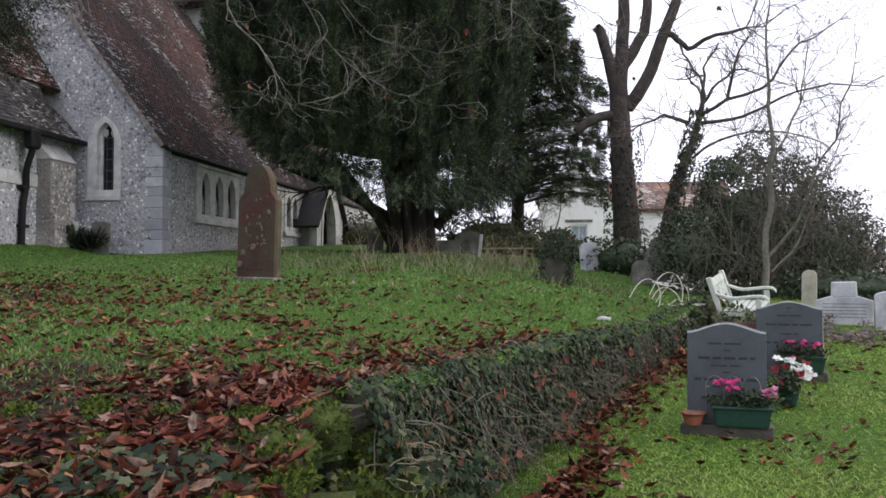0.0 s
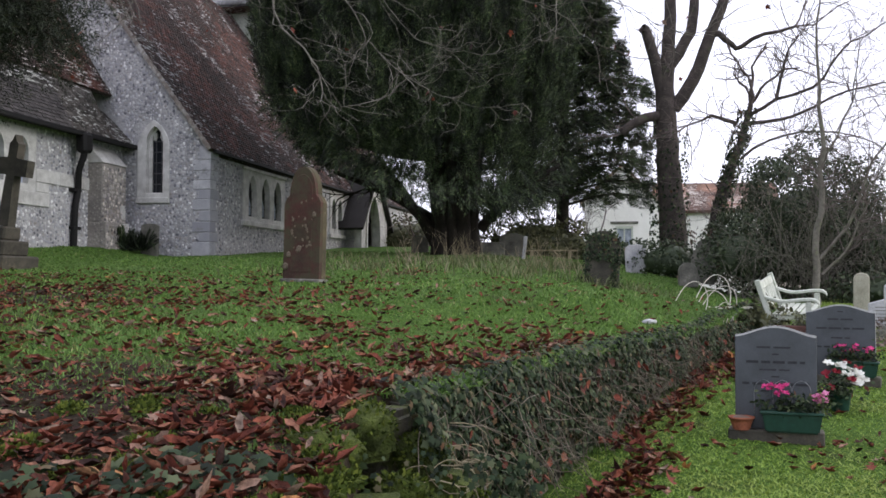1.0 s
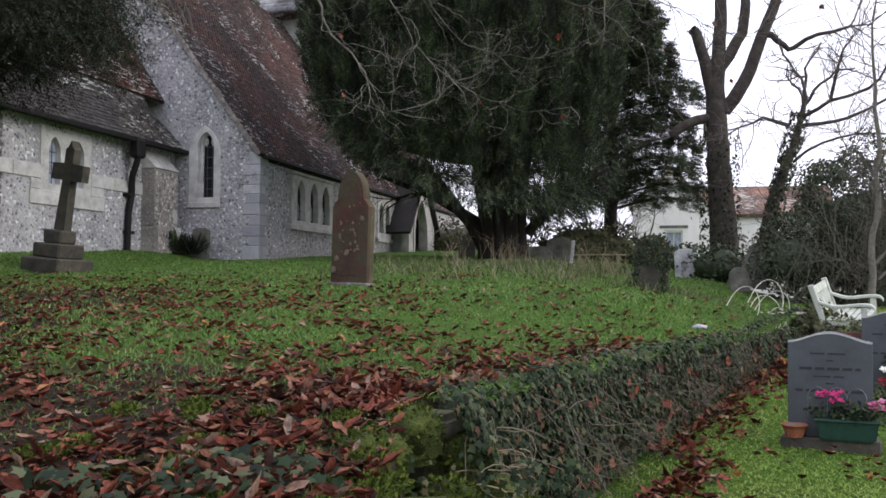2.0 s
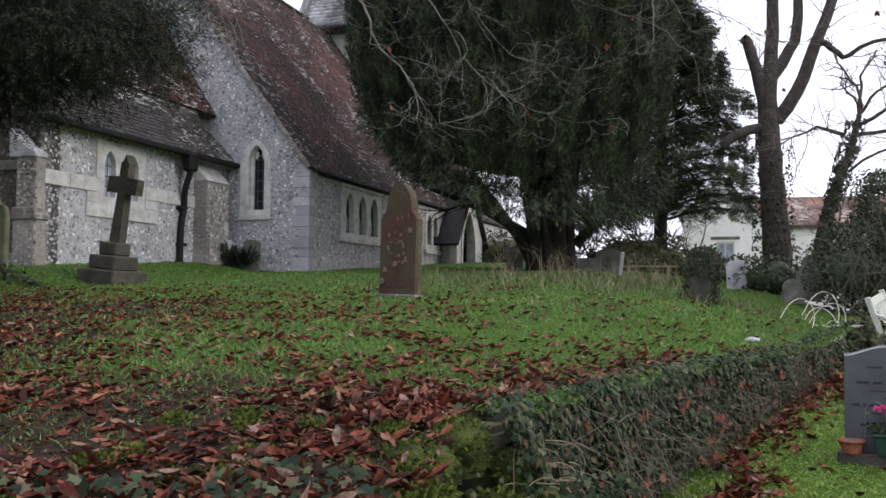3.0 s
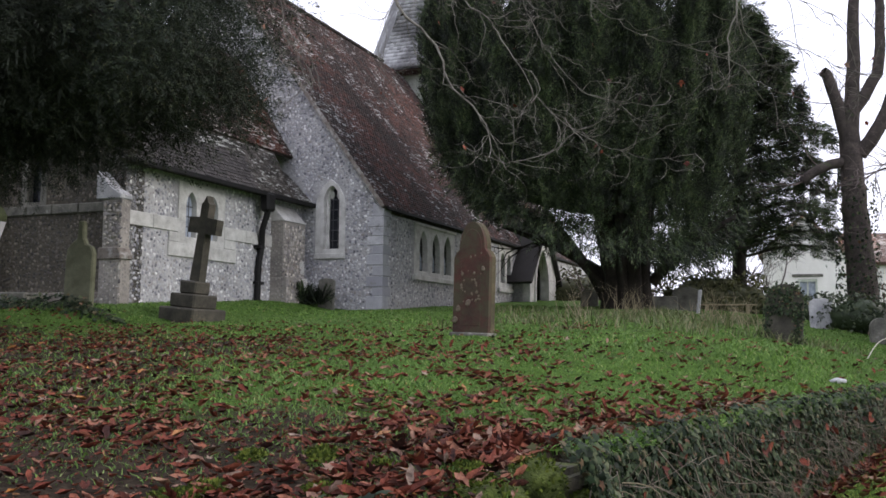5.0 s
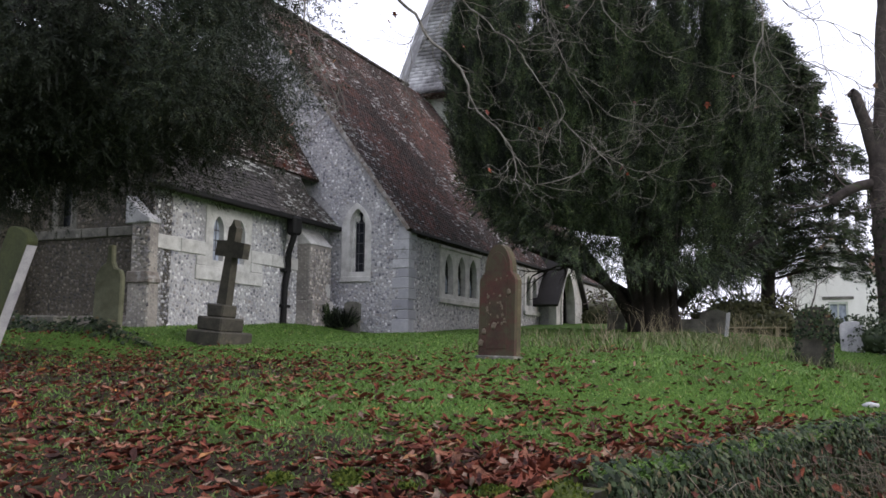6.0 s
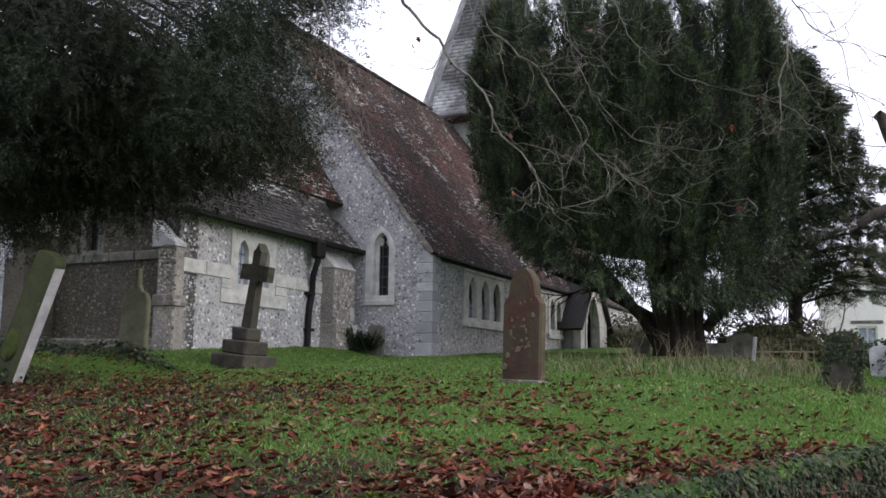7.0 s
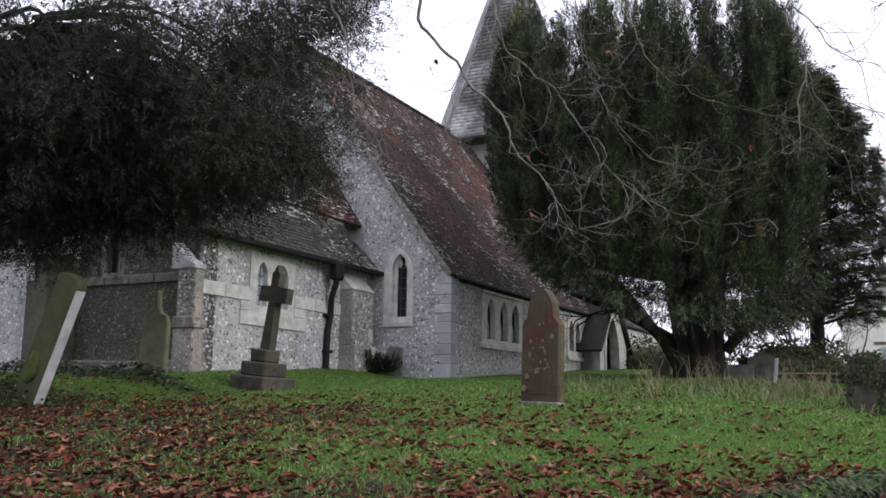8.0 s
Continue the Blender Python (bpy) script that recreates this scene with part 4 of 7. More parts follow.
for row in range(int(11.2 / G_S)):
    z0 = SZ + row * G_S
    r0 = 3.78 * (1 - (z0 - SZ) / 11.5) + 0.35 * math.exp(-(z0 - SZ) / 0.7)
    for f in range(8):
        if f in (1, 2, 3):
            continue
        a, b = np.array(corner[f]), np.array(corner[(f + 1) % 8])
        wid = np.linalg.norm(b - a) * r0
        n = max(1, int(wid / 0.2))
        nrm = unit(a + b)
        for c in range(n):
            p0, p1 = a + (b - a) * (c + 0.03) / n, a + (b - a) * (c + 0.97) / n
            o = rs.uniform(0.02, 0.045)
            r1 = r0 - G_S * 1.2 * 3.78 / 11.5
            q = [(*(p0 * r0 + nrm * o), z0), (*(p1 * r0 + nrm * o), z0), (*(p1 * r1), z0 + G_S * 1.2), (*(p0 * r1), z0 + G_S * 1.2), (*(p0 * r0), z0), (*(p1 * r0), z0)]
            V += [(SK + x, SP_S + y, z) for x, y, z in q]
            F += [(at, at + 1, at + 2, at + 3), (at + 4, at + 5, at + 1, at)]
            at += 6
tagged(part("shingles", mesh_of("shingles", V, [np.array(F)], SHINGLE), spire, "silvered oak shingles"), kind="stuff")

# ---------------------------------------------------------------- graves
def stand(x, y, turn=0.0, lean=0.0, tip=0.0, sink=0.0):
    """A pose on the ground; turn round the upright, lean sideways, tip backwards, in degrees."""
    return Matrix.Translation((x, y, ground_at(x, y) - sink)) @ Matrix.Rotation(radians(turn), 4, "Z") @ Matrix.Rotation(radians(lean), 4, "Y") @ Matrix.Rotation(radians(tip), 4, "X")


def slab(name, outline, thick, mat, parent=None, label="", bevel=0.012, y0=0.0):
    return part(name, plate(name, outline, [], lambda u, v, w: (u, y0 - thick / 2 + w, v), thick, mat, bevel), parent, label)


def ogee_top(w, h, dip, n=16):
    """A headstone whose top swells in a soft wave."""
    top = [(w / 2 - w * i / n, h - dip + dip * (0.5 - 0.5 * math.cos(2 * math.pi * i / n)) ** 0.8) for i in range(n + 1)]
    return [(-w / 2, -0.2), (w / 2, -0.2), *top]


def round_top(w, h, n=14, rise=0.5):
    return [(-w / 2, -0.25), (w / 2, -0.25), *[(w / 2 * math.cos(math.pi * i / n), h - w * rise + w * rise * math.sin(math.pi * i / n)) for i in range(n + 1)]]


def shouldered(w, h, sh=0.12, n=12, tall=1.25):
    """A round head between stepped shoulders."""
    r = w / 2 - sh
    head = [(r * math.cos(math.pi * i / n), h - r * tall + r * tall * math.sin(math.pi * i / n)) for i in range(n + 1)]
    zs = h - r * tall
    return [(-w / 2, -0.25), (w / 2, -0.25), (w / 2, zs - 0.12), (w / 2 - 0.05, zs - 0.03), (r + 0.03, zs - 0.05), *head, (-r - 0.03, zs - 0.05), (-w / 2 + 0.05, zs - 0.03), (-w / 2, zs - 0.12)]


def petals(name, spots, size, mat, parent, rng, count=9):
    """Blooms: rosettes of small cupped petals."""
    P, N, W, S = [], [], [], []
    for s in spots:
        ax = unit(np.array([rng.normal(0, 0.35), rng.normal(0, 0.35) - 0.35, 1.0]))
        for i in range(count):
            a = i * 2.4
            out = np.array([math.cos(a), math.sin(a), 0.25 + 0.05 * i])
            P.append(np.array(s) + 0.10 * size * out)
            W.append(out)
            N.append(unit(ax + rng.normal(0, 0.3, 3)))
            S.append(size * rng.uniform(0.6, 1.0))
    v, f = leaves(P, N, W, S, [(0.4, 0, 0), (0, -0.12, 0), (0.35, -0.36, 0.10), (0.8, -0.28, 0.22), (1, 0, 0.26), (0.8, 0.28, 0.22), (0.35, 0.36, 0.10), (0, 0.12, 0)])
    return part(name, mesh_of(name, v, f, mat), parent)


LEAF = [(0.45, 0, 0.04), (0, 0, 0), (0.2, -0.24, 0), (0.6, -0.26, 0), (1, 0, -0.06), (0.6, 0.26, 0), (0.2, 0.24, 0)]


def foliage_tuft(name, spots, size, mat, parent, rng, n=14):
    P = np.repeat(np.asarray(spots, float), n, 0) + rng.normal(0, size * 0.8, (len(spots) * n, 3))
    W = rng.normal(0, 1, P.shape) + np.array([0, 0, 0.4])
    N = unit(rng.normal(0, 0.6, P.shape) + np.array([0, -0.3, 1]))
    v, f = leaves(P, N, W, size * rng.uniform(0.6, 1.1, len(P)), LEAF)
    return part(name, mesh_of(name, v, f, mat), parent)


def granite_stone(x, y, turn, w, h, lines, label):
    g = thing("gravestone", stand(x, y, turn, 0, -1.5), label, "gravestone", "modern granite gravestones")
    slab("tablet", [(u, max(v, 0.06)) for u, v in ogee_top(w, h, 0.075)], 0.085, GRANITE, g, "polished dark grey face", 0.004)
    # pale sawn edge along top and side, just proud of the face's rim
    top = [(u, v) for u, v in ogee_top(w, h, 0.075)[2:]]
    ring = [(w / 2, 0.07), *top, (-w / 2, 0.07)]
    outer = [(u * 1.004, v + 0.004) for u, v in ring]
    verts = [(u, yy, v) for u, v in outer for yy in (-0.034, 0.040)]
    faces = [(2 * i, 2 * i + 2, 2 * i + 3, 2 * i + 1) for i in range(len(outer) - 1)]
    part("sawn_edge", mesh_of("sawn_edge", verts, faces, GRANITE_EDGE), g, "pale sawn stone edge")
    rim = [(u, v) for u, v in top] + [(u * 0.985, v - 0.013) for u, v in top[::-1]]
    part("rim", plate("rim", rim, [], lambda u, v, w_: (u, -0.0465 + w_, v), 0.004, GRANITE_EDGE), g, "pale chamfered rim")
    part("plinth", block(-w / 2 - 0.05, w / 2 + 0.05, -0.17, 0.10, -0.12, 0.07, CROSS_STONE, 0.01, "plinth"), g)
    for v, length, t in lines:
        # unreadable inscription, as plain cut bars broken into words
        at, r = -length / 2, random.Random(int(v * 1000))
        while at < length / 2 - 0.02:
            n = min(r.uniform(0.05, 0.13), length / 2 - at)
            part("inscription", block(at, at + n, -0.0455, -0.040, h * v, h * v + t, CUT, 0, "inscription"), g)
            at += n + 0.022
    return g


gs = granite_stone(2.29, 7.49, -18, 0.61, 0.88, [(0.80, 0.28, 0.014), (0.74, 0.05, 0.012), (0.665, 0.44, 0.020), (0.60, 0.24, 0.012), (0.54, 0.06, 0.012), (0.47, 0.50, 0.020), (0.41, 0.22, 0.012)], "dark grey granite gravestone with a wavy top and faint inscription")
gs2 = granite_stone(3.66, 9.79, -24, 0.66, 0.80, [(0.90, 0.05, 0.012), (0.80, 0.24, 0.014), (0.68, 0.46, 0.018), (0.56, 0.18, 0.014), (0.44, 0.48, 0.018), (0.32, 0.30, 0.012)], "dark grey granite gravestone with a flower trough")
rf = np.random.default_rng(21)


def rel(m, x, y, z):
    return m @ Matrix.Translation((x, y, z))


# trough of cyclamen before the first granite stone
def trough(m, w, blooms, label):
    t = thing("flower_trough", m, label, "planter")
    bm = bmesh.new()
    bmesh.ops.create_cube(bm, size=1)
    for v in bm.verts:
        k = 1.0 if v.co.z > 0 else 0.88
        v.co = Vector((v.co.x * w * k, v.co.y * 0.16 * k, 0.075 + v.co.z * 0.15))
    bmesh.ops.bevel(bm, geom=bm.edges[:], offset=0.012, segments=2, affect="EDGES")
    part("box", from_bm("box", bm, GREEN_PLASTIC), t, "dark green plastic trough")
    part("rim", block(-w / 2 - 0.012, w / 2 + 0.012, -0.095, 0.095, 0.14, 0.162, GREEN_PLASTIC, 0.006, "rim"), t)
    foliage_tuft("foliage", [(rf.uniform(-w / 2, w / 2), rf.uniform(-0.07, 0.07), rf.uniform(0.16, 0.25)) for _ in range(34)], 0.045, IVY, t, rf)
    for name, spots, size, mat in blooms:
        for spot in spots:
            petals(name, [spot], size, mat, t, rf)
    return t


M1 = stand(2.28, 7.49, -18)
trough(rel(M1, 0.13, -0.14, 0.07), 0.44, [
    ("magenta_bloom", [(rf.normal(-0.12, 0.045), rf.normal(-0.02, 0.03), rf.uniform(0.29, 0.36)) for _ in range(11)], 0.036, DARK_PINK),
    ("pink_bloom", [(rf.normal(0.20, 0.035), rf.normal(-0.03, 0.03), rf.uniform(0.23, 0.32)) for _ in range(11)], 0.034, PINK)], "green plastic trough of pink cyclamen on the gravestone's base")
wires = thing("wire_hoop", rel(M1, 0.08, -0.08, 0.07), "thin galvanised wire flower support", "wire support")
for wx in (-0.16, -0.02, 0.12):
    arc = [(wx + 0.07 * math.cos(a), 0, 0.30 + 0.09 * math.sin(a)) for a in np.linspace(math.pi, 0, 9)]
    pts = [(wx - 0.07, 0, 0.12), *arc, (wx + 0.07, 0, 0.12)]
    part("hoop", mesh_of("hoop", *tube([(pts, np.full(len(pts), 0.003))]), WIRE), wires)


def bowl(m, r, h, mat, label):
    b = thing("flower_pot", m, label, "pot")
    prof = [(0.66 * r, 0), (0.84 * r, 0.5 * h), (r, 0.86 * h), (1.07 * r, 0.87 * h), (1.07 * r, h), (0.95 * r, h), (0.85 * r, 0.8 * h)]
    n = 20
    V = [(p * math.cos(2 * math.pi * i / n), p * math.sin(2 * math.pi * i / n), z) for p, z in prof for i in range(n)]
    F = [(k * n + i, k * n + (i + 1) % n, (k + 1) * n + (i + 1) % n, (k + 1) * n + i) for k in range(len(prof) - 1) for i in range(n)]
    part("bowl", mesh_of("bowl", V, F, mat, True), b)
    part("soil", lump(0.86 * r, 0.86 * r, 0.03, BROWN_HEDGE, 2, 0.4, 4, 1, "soil"), b, "", Matrix.Translation((0, 0, h * 0.82)))
    return b


bowl(rel(M1, -0.245, -0.13, 0.07), 0.095, 0.10, TERRACOTTA, "small terracotta pot of faded plants on the stone base")
M2 = stand(3.66, 9.79, -24)
trough(rel(M2, 0.14, -0.14, 0.07), 0.44, [("magenta_bloom", [(c + rf.normal(0, 0.03), rf.normal(0, 0.03), rf.uniform(0.25, 0.33)) for c in (-0.17, -0.15, -0.03, 0.0, 0.12, 0.16) for _ in range(3)], 0.028, DARK_PINK)], "green plastic trough of red cyclamen on the gravestone's base")
# bouquet in a pot on the grass between the two stones
bq = thing("bouquet", stand(3.15, 8.45, 0), "bouquet of white and dark red roses on the grass", "flowers")
part("pot", mesh_of("pot", [((0.07 + 0.025 * k) * math.cos(a), (0.07 + 0.025 * k) * math.sin(a), 0.16 * k - 0.01) for k in (0, 1) for a in np.arange(16) * math.pi / 8], [(i, (i + 1) % 16, 16 + (i + 1) % 16, 16 + i) for i in range(16)], GREEN_PLASTIC, True), bq)
foliage_tuft("foliage", [(rf.normal(0, 0.10), rf.normal(0, 0.08), rf.uniform(0.12, 0.28)) for _ in range(34)], 0.05, IVY, bq, rf)
for nm, mat, pts in (("white_rose", WHITE_PETAL, [(-0.12, -0.05, 0.42), (-0.02, -0.08, 0.40), (0.07, -0.03, 0.37), (0.13, -0.09, 0.33), (0.02, -0.11, 0.33), (0.17, -0.06, 0.28), (0.11, -0.13, 0.25)]), ("red_rose", RED_PETAL, [(-0.15, -0.08, 0.33), (-0.07, -0.10, 0.35), (0.04, -0.07, 0.43), (0.05, -0.14, 0.29), (-0.12, -0.12, 0.22), (0.14, -0.04, 0.38)])):
    for s in pts:
        petals(nm, [s], 0.062 if mat is WHITE_PETAL else 0.046, mat, bq, rf, 15)

# tall red sandstone headstone
rs_ = thing("headstone", stand(-2.50, 12.50, -24, 0.6, -1), "tall red sandstone headstone with lichened shoulders", "headstone")
slab("tablet", shouldered(0.60, 1.56, 0.085, 16, 1.75), 0.15, SANDSTONE, rs_, "red sandstone face", 0.012)
slab("border", shouldered(0.604, 1.565, 0.085, 16, 1.75), 0.10, SANDSTONE_EDGE, rs_, "yellow-green lichened edge", 0.006, 0.032)
slab("inner_panel", [(u, max(v, 0.12)) for u, v in round_top(0.34, 1.46, rise=0.75)], 0.03, SANDSTONE, rs_, "raised panel blotched with lichen", 0.008, -0.066)
part("foot", block(-0.33, 0.33, -0.12, 0.12, -0.2, 0.03, OLD_STONE, 0.012, "foot", 0.006, 5), rs_, "pale stone footing")
rl = random.Random(9)
for i in range(34):
    u, v, r = rl.uniform(-0.19, 0.17), rl.uniform(0.45, 1.12), rl.uniform(0.008, 0.028)
    if i < 4:
        u, v, r = ((-0.20, 0.36, 0.045), (-0.04, 0.44, 0.05), (-0.26, 0.2, 0.06), (0.2, 0.9, 0.04))[i]
    part("lichen", lump(r, 0.006, r * 1.1, LICHEN, 1, 0.5, 3, i, "lichen"), rs_, "", Matrix.Translation((u, -0.082, v)))

# stone cross on three steps
cr = thing("cross_monument", stand(-8.80, 16.3, -16, 5.5, 0), "blackened stone cross on three square steps", "cross")
zc = -0.25
for i, (w, h) in enumerate(((0.90, 0.52), (0.64, 0.27), (0.43, 0.25))):
    part("step", block(-w / 2, w / 2, -w / 2, w / 2, zc, zc + h - 0.004, CROSS_STONE, 0.03, "step", 0.012, i), cr)
    zc += h
shaft = plate("shaft", [(-0.125, 0), (0.125, 0), (0.09, 0.92), (0.36, 0.92), (0.36, 1.22), (0.10, 1.24), (0.10, 1.50), (0.05, 1.54), (0.0, 1.66), (-0.05, 1.54), (-0.10, 1.50), (-0.10, 1.24), (-0.36, 1.22), (-0.36, 0.92), (-0.09, 0.92)], [], lambda u, v, w: (u, -0.09 + w, zc + v), 0.18, CROSS_STONE, 0.02)
part("cross", shaft, cr, "", Matrix.Rotation(radians(3.5), 4, "Y"))

# leaning and shouldered old slabs beside the chancel
ls = thing("headstone", stand(-9.45, 10.7, -13, 25, 0, 0.1), "tall leaning headstone green with algae", "headstone", "old churchyard headstones")
slab("tablet", round_top(0.46, 2.05, rise=0.25), 0.18, GREEN_STONE, ls, "", 0.015)
part("edge", mesh_of("edge", [(0.234, yy, zz) for zz in (-0.1, 0.6, 1.2, 1.90) for yy in (-0.08, 0.08)], [(2 * i, 2 * i + 1, 2 * i + 3, 2 * i + 2) for i in range(3)], PALE_STONE), ls, "pale clean stone edge")
part("lichen", lump(0.15, 0.012, 0.26, MOSS, 2, 0.5, 3, 2, "lichen"), ls, "yellow lichen patch", Matrix.Translation((-0.06, -0.09, 0.6)))
os_ = thing("headstone", stand(-10.25, 14.8, -8, -1.5, -3), "old grey-green headstone with scrolled shoulders", "headstone", "old churchyard headstones")
slab("tablet", [(-0.32, -0.2), (0.32, -0.2), (0.32, 1.0), (0.26, 1.14), (0.14, 1.18), (0.08, 1.3), (0.06, 1.62), (-0.06, 1.62), (-0.08, 1.3), (-0.2, 1.22), (-0.30, 1.10), (-0.32, 0.9)], 0.12, weathered("green_grey_slab", (0.17, 0.17, 0.11), (0.08, 0.085, 0.05), 3), os_, "", 0.025)
# low chest tomb slabs by the east wall
tb = thing("tomb_slab", stand(-13.6, 16.6, 8, 0, 0), "low grey tomb slab half hidden by ivy", "tomb")
part("slab", block(-1.0, 1.0, -0.4, 0.4, 0.10, 0.26, OLD_STONE, 0.03, "slab", 0.01, 3), tb)
part("base", block(-0.92, 0.92, -0.33, 0.33, -0.2, 0.10, OLD_STONE, 0.02, "base", 0.01, 4), tb)


def headstone(x, y, outline, thick, mat, turn, lean, label, tip=0.0, z=None):
    h = thing("headstone", stand(x, y, turn, lean, tip), label, "headstone", "old churchyard headstones")
    if z is not None:
        h.matrix_basis.translation.z = z
    slab("tablet", outline, thick, mat, h, "", 0.015)
    return h


dk = headstone(2.05, 16.71, round_top(0.62, 0.98, rise=0.42), 0.14, CROSS_STONE, -8, 3, "dark weathered headstone overgrown with ivy")
headstone(3.78, 23.7, [(-0.26, -0.6), (0.26, -0.6), (0.26, 0.5), (0.14, 0.58), (-0.14, 0.58), (-0.26, 0.5)], 0.12, PALE_STONE, -5, -3, "pale lichen-blotched upright headstone beyond the lawn", 0, 2.22)
headstone(4.95, 21.5, shouldered(0.56, 0.80, 0.08), 0.14, OLD_STONE, -10, 6, "tilted grey headstone streaked with white", 0, 2.06)
headstone(4.42, 20.6, round_top(0.42, 0.30), 0.14, OLD_STONE, 0, -2, "low round-topped grey headstone", 0, 1.98)
# stones beneath the yew: its shade is put in with a darker material
headstone(-2.05, 27.9, round_top(0.52, 0.62, rise=0.2), 0.12, OLD_STONE, -8, 4, "dark square-topped headstone beneath the yew", 0, 2.62)
headstone(0.10, 26.3, [(-0.42, -0.4), (0.42, -0.4), (0.40, 0.36), (-0.40, 0.42)], 0.14, OLD_STONE, 4, -3, "broad low grey headstone beneath the yew", 0, 2.58)
headstone(0.68, 26.6, [(-0.36, -0.4), (0.36, -0.4), (0.34, 0.58), (0.10, 0.66), (-0.2, 0.60), (-0.36, 0.52)], 0.14, OLD_STONE, -6, 4, "broken-topped grey headstone beneath the yew", 0, 2.6)
headstone(1.0, 25.6, [(-0.05, -0.4), (0.05, -0.4), (0.05, 0.62), (-0.05, 0.6)], 0.08, PALE_STONE, 0, 6, "thin pale upright stone stump", 0, 2.5)
headstone(6.31, 15.94, round_top(0.25, 0.66, rise=0.4), 0.12, BUFF_STONE, -20, 1, "narrow round-topped buff headstone")
bk = headstone(6.04, 13.92, [(-0.40, -0.2), (0.40, -0.2), (0.40, 0.36), (0.20, 0.42), (-0.20, 0.42), (-0.40, 0.36)], 0.16, PALE_STONE, -24, 0, "broad pale headstone carrying a small upper block")
part("upper_block", block(-0.18, 0.18, -0.08, 0.08, 0.40, 0.64, PALE_STONE, 0.02, "upper_block", 0.01, 3), bk)
for k in range(5):
    part("inscription", block(-0.3, 0.3, -0.0815, -0.078, 0.10 + k * 0.05, 0.110 + k * 0.05, OLD_STONE, 0, "inscription"), bk)
headstone(6.45, 13.3, round_top(0.42, 0.56, rise=0.16), 0.14, PALE_STONE, -26, -2, "plain pale square headstone at the lawn's edge")
for x, y, w in ((5.35, 12.9, 0.13), (5.75, 12.6, 0.11), (6.25, 12.2, 0.12), (5.55, 13.3, 0.10)):
    v = thing("grave_vase", stand(x, y, 12), "small pale stone flower vase on a grave", "vase", "grave vases")
    part("body", block(-w / 2, w / 2, -w / 2, w / 2, -0.03, 0.12, OLD_STONE, 0.02, "body", 0.006, int(x * 9)), v)
    foliage_tuft("faded_flowers", [(rf.normal(0, 0.03), rf.normal(0, 0.03), 0.19) for _ in range(5)], 0.035, BROWN_HEDGE, v, rf)["kind"] = "stuff"

# ---------------------------------------------------------------- bench, planter and hoops
bench = thing("bench", Matrix.Translation((4.58, 13.77, 1.17)) @ Matrix.Rotation(radians(66), 4, "Z") @ Matrix.Rotation(radians(-5), 4, "Y") @ Matrix.Diagonal((1, 1, 0.86, 1)), "weathered white-painted wooden garden bench", "bench")
# the bench's own axes: x along the seat, front towards -y
BL = 1.35
BLK = lambda n, a, s=0, m=None: part(n, block(*a, WHITE_PAINT, 0.008, n, 0.003, s), bench, "", m)
RAKE = Matrix.Translation((0, 0.27, 0.45)) @ Matrix.Rotation(radians(-15), 4, "X") @ Matrix.Translation((0, -0.27, -0.45))
for i, x in enumerate((-BL, -0.07)):
    BLK("back_leg", (x, x + 0.07, 0.24, 0.31, -0.05, 0.46), i)
    BLK("back_post", (x, x + 0.07, 0.24, 0.31, 0.44, 0.98), i, RAKE)
    BLK("front_leg", (x, x + 0.07, -0.27, -0.20, -0.05, 0.62), i)
    arm = curve_through([(x + 0.035, 0.32, 0.70), (x + 0.035, 0.10, 0.63), (x + 0.035, -0.18, 0.66), (x + 0.035, -0.32, 0.65), (x + 0.035, -0.37, 0.59)], 0.06)
    me = plate("arm", [(p[1], p[2] + 0.025) for p in arm] + [(p[1], p[2] - 0.025) for p in arm[::-1]], [], lambda u, v, w, x=x: (x - 0.01 + w, u, v), 0.09, WHITE_PAINT, 0.01)
    part("arm", me, bench)
    BLK("side_rail", (x + 0.015, x + 0.055, -0.22, 0.26, 0.34, 0.41), i)
for i in range(6):
    BLK("seat_slat", (-BL, 0.0, -0.27 + i * 0.085, -0.20 + i * 0.085, 0.42, 0.445), i)
BLK("top_rail", (-BL + 0.07, -0.07, 0.26, 0.30, 0.82, 0.94), 0, RAKE)
BLK("low_rail", (-BL + 0.07, -0.07, 0.26, 0.30, 0.50, 0.57), 0, RAKE)
for i in range(11):
    x = -BL + 0.13 + i * 0.108
    BLK("back_slat", (x, x + 0.055, 0.27, 0.29, 0.57, 0.82), i, RAKE)
BLK("front_rail", (-BL + 0.07, -0.07, -0.25, -0.22, 0.33, 0.41))

box = thing("planter", stand(3.86, 11.75, -14, 0, 0, 0.02), "dark brown wooden planter with yellowing plants", "planter")
for i in range(3):
    part("plank", block(-0.27, 0.27, -0.2, 0.2, 0.02 + i * 0.11, 0.12 + i * 0.11, weathered(f"brown_plank_{i}", (0.10, 0.045, 0.035), (0.04, 0.02, 0.018), 6), 0.008, "plank", 0.004, i), box)
foliage_tuft("plants", [(rf.uniform(-0.22, 0.22), rf.uniform(-0.15, 0.15), rf.uniform(0.34, 0.42)) for _ in range(26)], 0.06, HEDGE, box, rf)["kind"] = "stuff"

